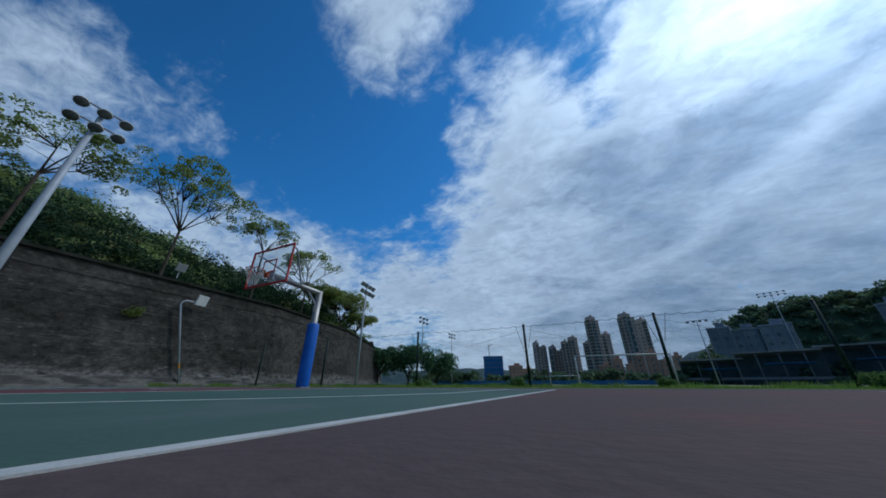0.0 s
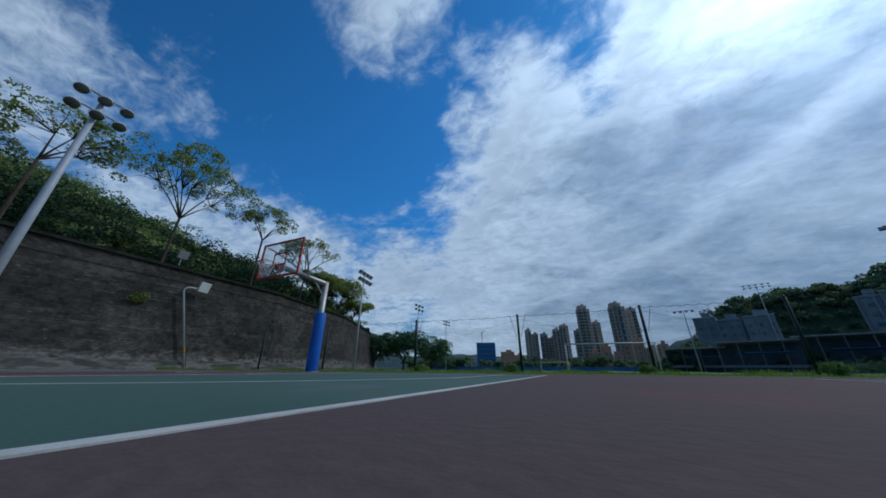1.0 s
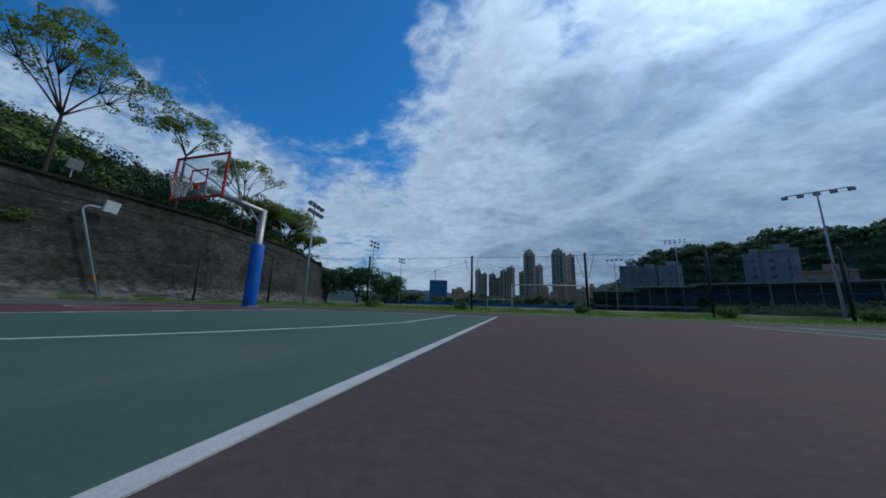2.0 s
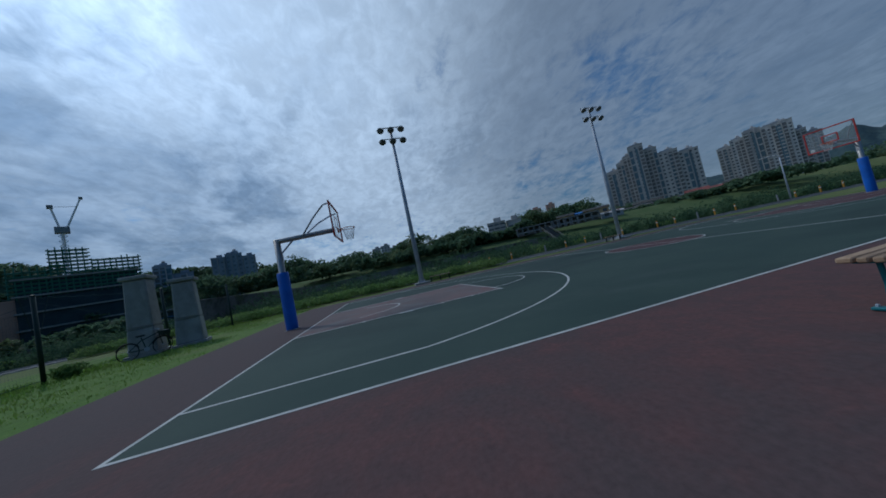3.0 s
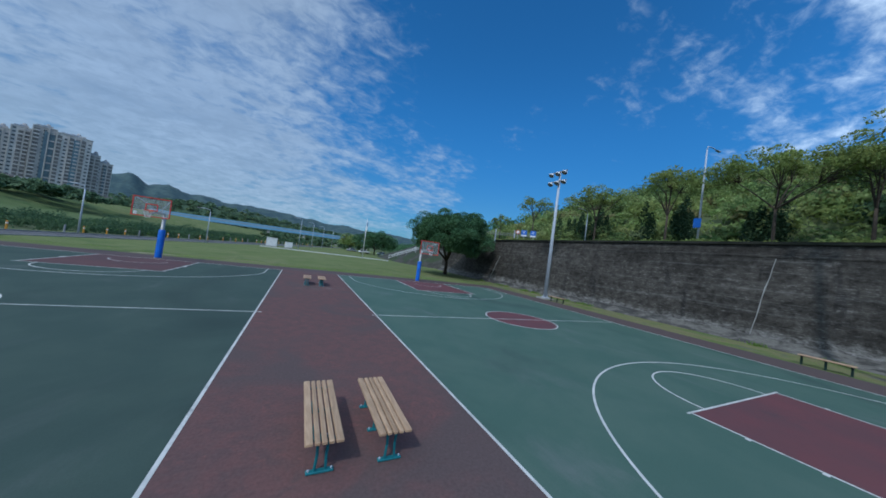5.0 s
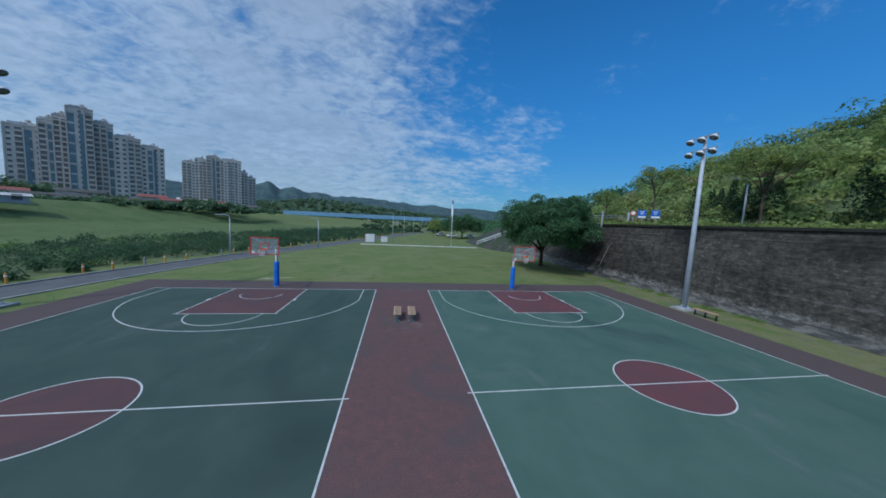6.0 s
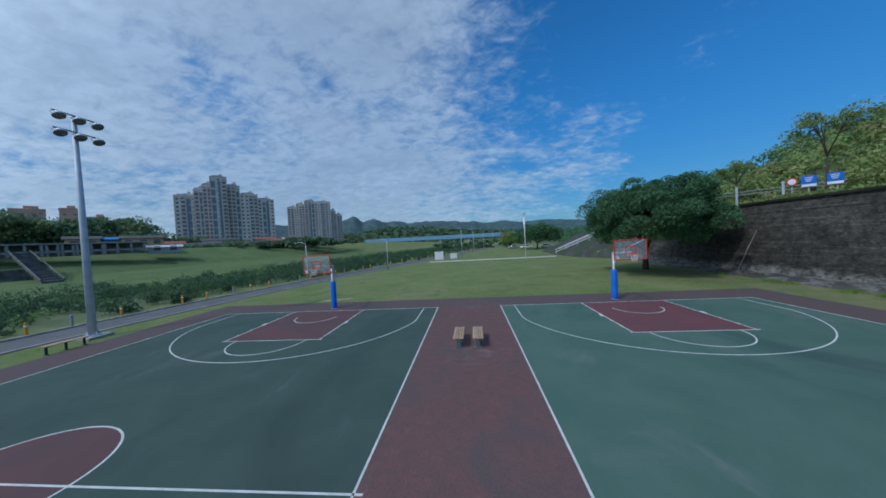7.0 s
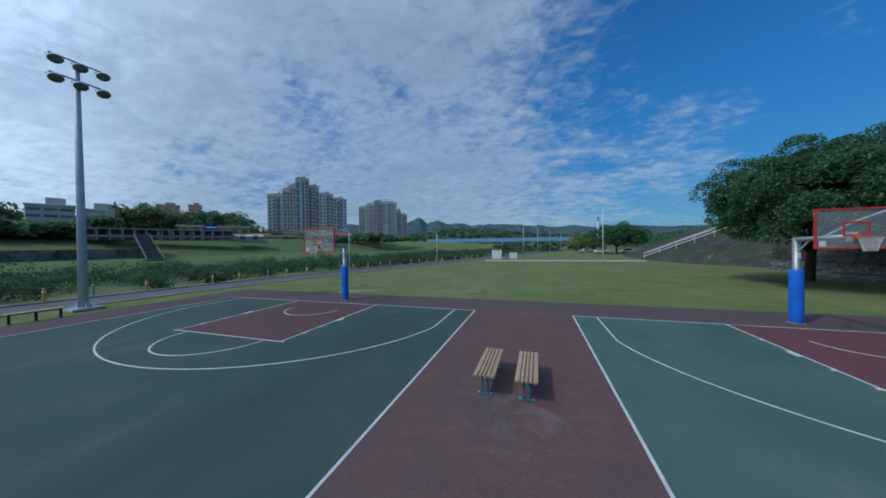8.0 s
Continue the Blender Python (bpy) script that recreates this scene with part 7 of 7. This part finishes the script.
wrapped = thing("wrapped_building", pose(*place(164.3, 350, N), 0, 0, 0, -164.3 + 180 - 180), "unfinished building wrapped in blue site netting", "building")
part("netting", box((0, 0, 14.0), (21, 16, 29.0), 0.3), M["blue_screen"], wrapped, "blue site netting")
for i in range(6):
    part("scaffold_lift", box((0, -8.1, 3 + 4.6 * i), (21.3, 0.3, 0.3)), M["grey_paint"], wrapped)
part("hoist_mast", tube([(-4, 0, 28), (-4, 0, 42)], 0.4, 6), M["grey_paint"], wrapped)
part("hoist_jib", tube([(-6.5, 0, 39), (1.0, 0, 42)], 0.3, 6), M["grey_paint"], wrapped)


def build_site():
    x, y = place(-131.4, 165, N)
    t = thing("construction_site", pose(x, y, 0, 0, 0, 131.4), "dark unfinished building with green scaffolding and a tower crane", "building site")
    part("core", box((2, 0, 11.5), (26, 16, 25), 0.2), M["site_dark"], t, "dark netted lower floors")
    part("core", box((-12, 0, 8.5), (6, 14, 19), 0.2), M["facade_brown"], t, "reddish stair tower")
    for f in range(5):
        part("slab", box((2, -0.3, 5.2 * f + 3), (27, 17, 0.5)), M["kerb"], t)
    rng = np.random.RandomState(9)
    for x0, x1, z0, z1 in ((-4.0, 4.0, 24, 33.0), (4.6, 16, 23.8, 28.5), (-12, -4.6, 23.8, 27)):
        xs = np.arange(x0, x1 + 0.1, 1.4)
        for xx in xs:
            part("standard", tube([(xx, -8.2, z0 - 6), (xx, -8.2, z1 + rng.uniform(0, 1.2))], 0.16, 4), M["site_green"], t)
        for z in np.arange(z0 - 4, z1 + 0.1, 1.25):
            part("ledger", tube([(x0 - 0.5, -8.2, z), (x1 + 0.5, -8.2, z)], 0.2, 4), M["site_green"], t)
            part("board", box(((x0 + x1) / 2, -7.6, z - 0.3), (x1 - x0, 1.2, 0.15)), M["site_green"], t)
    crane = part("crane_mast", tube([(-0.5, 0, 24), (-0.5, 0, 40)], 0.42, 4), M["white"], t, "white lattice crane mast")
    for i in range(9):
        part("lattice", tube([(-1.5, -0.8, 24.5 + 1.8 * i), (0.5, -0.8, 26.3 + 1.8 * i)], 0.1, 4), M["white"], crane)
        part("lattice", tube([(0.5, -0.8, 24.5 + 1.8 * i), (-1.5, -0.8, 26.3 + 1.8 * i)], 0.1, 4), M["white"], crane)
    part("crane_counterweight", box((-2.5, 0, 49.6), (1.4, 1.4, 1.2), 0.1), M["grey_paint"], crane)
    part("crane_hook_block", box((4.5, 0, 53.2), (1.0, 1.0, 0.9), 0.1), M["grey_paint"], crane)
    part("tie_bar", tube([(-2.4, 0, 49.6), (3.4, 0, 50.0)], 0.08, 4), M["grey_paint"], crane)
    part("crane_cab", box((-0.5, 0, 41.2), (3.4, 2.4, 2.2), 0.1), M["grey_paint"], crane)
    part("crane_jib", tube([(0.6, 0, 42), (4.4, 0, 53)], [0.30, 0.22], 4), M["white"], crane)
    part("crane_jib", tube([(-1.0, 0, 42), (-2.4, 0, 49.5)], [0.28, 0.28], 4), M["white"], crane, "counter jib")


build_site()

# low covered walkway, hoardings and trees along the far side of the pitch
for az, d, w, h, label in ((-163.8, 90, 11, 4.8, "low covered stand with a pale roof beside the pitch"),
                           (-157.2, 88, 12, 5.7, "covered stand with a raised pale roof"),
                           (-149.8, 92, 13, 6.4, "long covered stand with a pale sheet roof"),
                           (-141.4, 90, 14, 6.2, "covered stand with a pale roof beside the building site"),
                           (-122.0, 120, 34, 5.0, "low pale blue shed beyond the pillars")):
    x, y = place(az, d, N)
    t = thing("covered_stand", pose(x, y, 0, 0, 0, -az), label, "shelter", "stands beside the pitch")
    part("roof", box((0, 0, h), (w, 4.0, 0.28), 0.03, rx=-4), M["concrete"], t, "pale roof sheet")
    part("awning", box((w * 0.12, -2.4, h * 0.62), (w * 0.55, 1.4, 0.10), 0.02, rx=-10), M["blue_screen"], t, "blue awning")
    part("rail", box((0, -1.5, 1.1), (w, 0.08, 0.5), 0.01), M["grey_paint"], t)
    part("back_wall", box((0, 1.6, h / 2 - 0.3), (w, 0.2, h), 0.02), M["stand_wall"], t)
    for i in range(int(w / 3.2) + 1):
        part("post", box((-w / 2 + 3.2 * i + 0.1, -1.5, h / 2), (0.16, 0.16, h), 0.01), M["grey_paint"], t)
x, y = place(176.0, 112, N)
hd = thing("site_hoarding", pose(x, y, 0, 0, 0, 4), "low blue hoarding along the far end of the pitch", "hoarding")
for i in range(30):
    part("panel", box((-43 + 3.0 * i, 0, 0.55), (2.9, 0.06, 1.25), 0.01), M["blue_screen"], hd)


# ---------------------------------------------------------------- woods and hills round the horizon
def build_woods(name, label, spots, mat, leaf, per, seed):
    """Clumped tree crowns; spots rows of (azimuth from, to, distance, foot height, top height, count)."""
    rng = np.random.RandomState(seed)
    cs, rs = [], []
    for a0, a1, d, z0, z1, n in spots:
        az = np.radians(rng.uniform(a0, a1, n))
        dd = d * rng.uniform(0.93, 1.07, n)
        zt = z0 + (z1 - z0) * rng.uniform(0.0, 1.0, n) ** 0.8 * (0.72 + 0.28 * np.sin(az * 23 + 1.3) * np.sin(az * 9.1))
        r = np.minimum((z1 - max(z0, 0) + 4) * 0.21, 3.4) * rng.uniform(0.6, 1.4, n)
        wx, wy = 0.5 + dd * np.sin(az), -4 + dd * np.cos(az)
        if z0 < 0:
            zt = ground_z(wx, wy) + z1 * rng.uniform(0.1, 0.75, n)
        cs.append(np.stack([wx, wy, zt], -1))
        rs.append(np.stack([r, r, r * 0.8], -1))
    c, r = np.concatenate(cs), np.concatenate(rs)
    q = leaf_quads(rng, dome_points(rng, c, r, per, -0.4), leaf, 0.1)
    tagged(leaves(name, q, mat), label, "woods", kind="stuff")


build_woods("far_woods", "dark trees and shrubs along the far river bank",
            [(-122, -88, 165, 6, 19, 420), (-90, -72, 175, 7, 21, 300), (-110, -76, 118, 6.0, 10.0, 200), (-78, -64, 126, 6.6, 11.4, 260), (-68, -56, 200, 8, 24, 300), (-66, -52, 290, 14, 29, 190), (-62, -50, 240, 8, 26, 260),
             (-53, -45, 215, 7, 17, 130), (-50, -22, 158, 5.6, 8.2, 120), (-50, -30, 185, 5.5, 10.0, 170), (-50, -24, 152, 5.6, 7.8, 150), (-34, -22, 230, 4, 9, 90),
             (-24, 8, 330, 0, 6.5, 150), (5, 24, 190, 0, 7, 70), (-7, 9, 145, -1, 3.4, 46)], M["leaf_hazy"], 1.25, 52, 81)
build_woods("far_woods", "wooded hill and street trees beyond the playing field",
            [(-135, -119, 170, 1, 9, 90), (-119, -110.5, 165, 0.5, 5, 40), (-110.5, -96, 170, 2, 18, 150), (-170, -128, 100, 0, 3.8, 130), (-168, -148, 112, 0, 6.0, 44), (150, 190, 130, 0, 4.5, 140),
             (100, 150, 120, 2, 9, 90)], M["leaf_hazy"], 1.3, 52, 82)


def build_ridge(name, d, heights, mat, depth, seed, label, crowns=0, size=1.0):
    """A far hill range as one sheet; heights rows of (azimuth, height of the crest)."""
    az = np.radians(np.arange(heights[0][0], heights[-1][0] + 0.01, 0.5))
    crest = np.interp(np.degrees(az), [h[0] for h in heights], [h[1] for h in heights])
    crest = crest * (1 + 0.14 * smooth_noise(seed, np.degrees(az) * 10, 0 * az, 30.0, 4) + 0.05 * smooth_noise(seed + 2, np.degrees(az) * 10, 0 * az, 9.0, 2))
    T = np.linspace(0, 1, 16)
    A, TT = np.meshgrid(np.arange(len(az)), T)
    me = grid_mesh(name, np.arange(len(az)), T, lambda X, Y: 0 * X)
    a = az[A.ravel()]
    tt = TT.ravel()
    dd = d + depth * tt
    prof = np.where(tt < 0.6, np.sin(tt / 0.6 * math.pi / 2) ** 1.1, 1 - 0.5 * (tt - 0.6))
    z = -3 + crest[A.ravel()] * prof * (1 + 0.06 * smooth_noise(seed + 5, np.degrees(a) * 25, dd * 0.4, 30.0, 3) * (tt > 0.05) * (tt < 0.55))
    co = np.stack([dd * np.sin(a), dd * np.cos(a), z], -1).astype(np.float32)
    me.vertices.foreach_set("co", co.ravel())
    me.update()
    me.materials.append(mat)
    tagged(new(name, me), label, "hills", kind="structure")
    if crowns:
        # tree crowns over the slope that faces the courts
        rng = np.random.RandomState(seed)
        front = np.nonzero((tt > 0.04) & (tt < 0.66))[0]
        c = co[rng.choice(front, crowns)] + rng.normal(0, 1, (crowns, 3)) * np.array([3, 3, 0.8])
        r = size * rng.uniform(2.2, 4.8, (crowns, 1)) * np.array([[1, 1, 0.8]])
        q = leaf_quads(rng, dome_points(rng, c, r, 30, -0.1), 1.95 * size, 0.3)
        tagged(leaves("far_woods", q, M["leaf_hazy"]), "tree crowns covering a wooded hill", "woods", kind="stuff")


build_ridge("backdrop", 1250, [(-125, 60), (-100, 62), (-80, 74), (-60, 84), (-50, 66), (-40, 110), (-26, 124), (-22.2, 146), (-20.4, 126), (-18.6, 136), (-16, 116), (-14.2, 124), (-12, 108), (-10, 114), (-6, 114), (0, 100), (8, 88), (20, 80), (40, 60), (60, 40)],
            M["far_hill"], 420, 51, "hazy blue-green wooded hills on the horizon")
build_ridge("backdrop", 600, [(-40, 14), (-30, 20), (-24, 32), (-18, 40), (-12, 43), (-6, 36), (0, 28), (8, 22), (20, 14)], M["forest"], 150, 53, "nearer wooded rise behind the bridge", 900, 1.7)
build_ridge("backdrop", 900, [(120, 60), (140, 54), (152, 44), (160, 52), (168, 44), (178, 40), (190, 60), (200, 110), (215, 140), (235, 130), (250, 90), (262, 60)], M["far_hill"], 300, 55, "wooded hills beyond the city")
build_ridge("backdrop", 270, [(-166, 4), (-161, 46), (-155, 58), (-146, 56), (-138, 56), (-130, 50), (-122, 42), (-114, 36), (-106, 30), (-98, 14), (-92, 6)], M["forest"], 90, 57, "dark wooded hill beyond the playing field", 1700, 1.1)
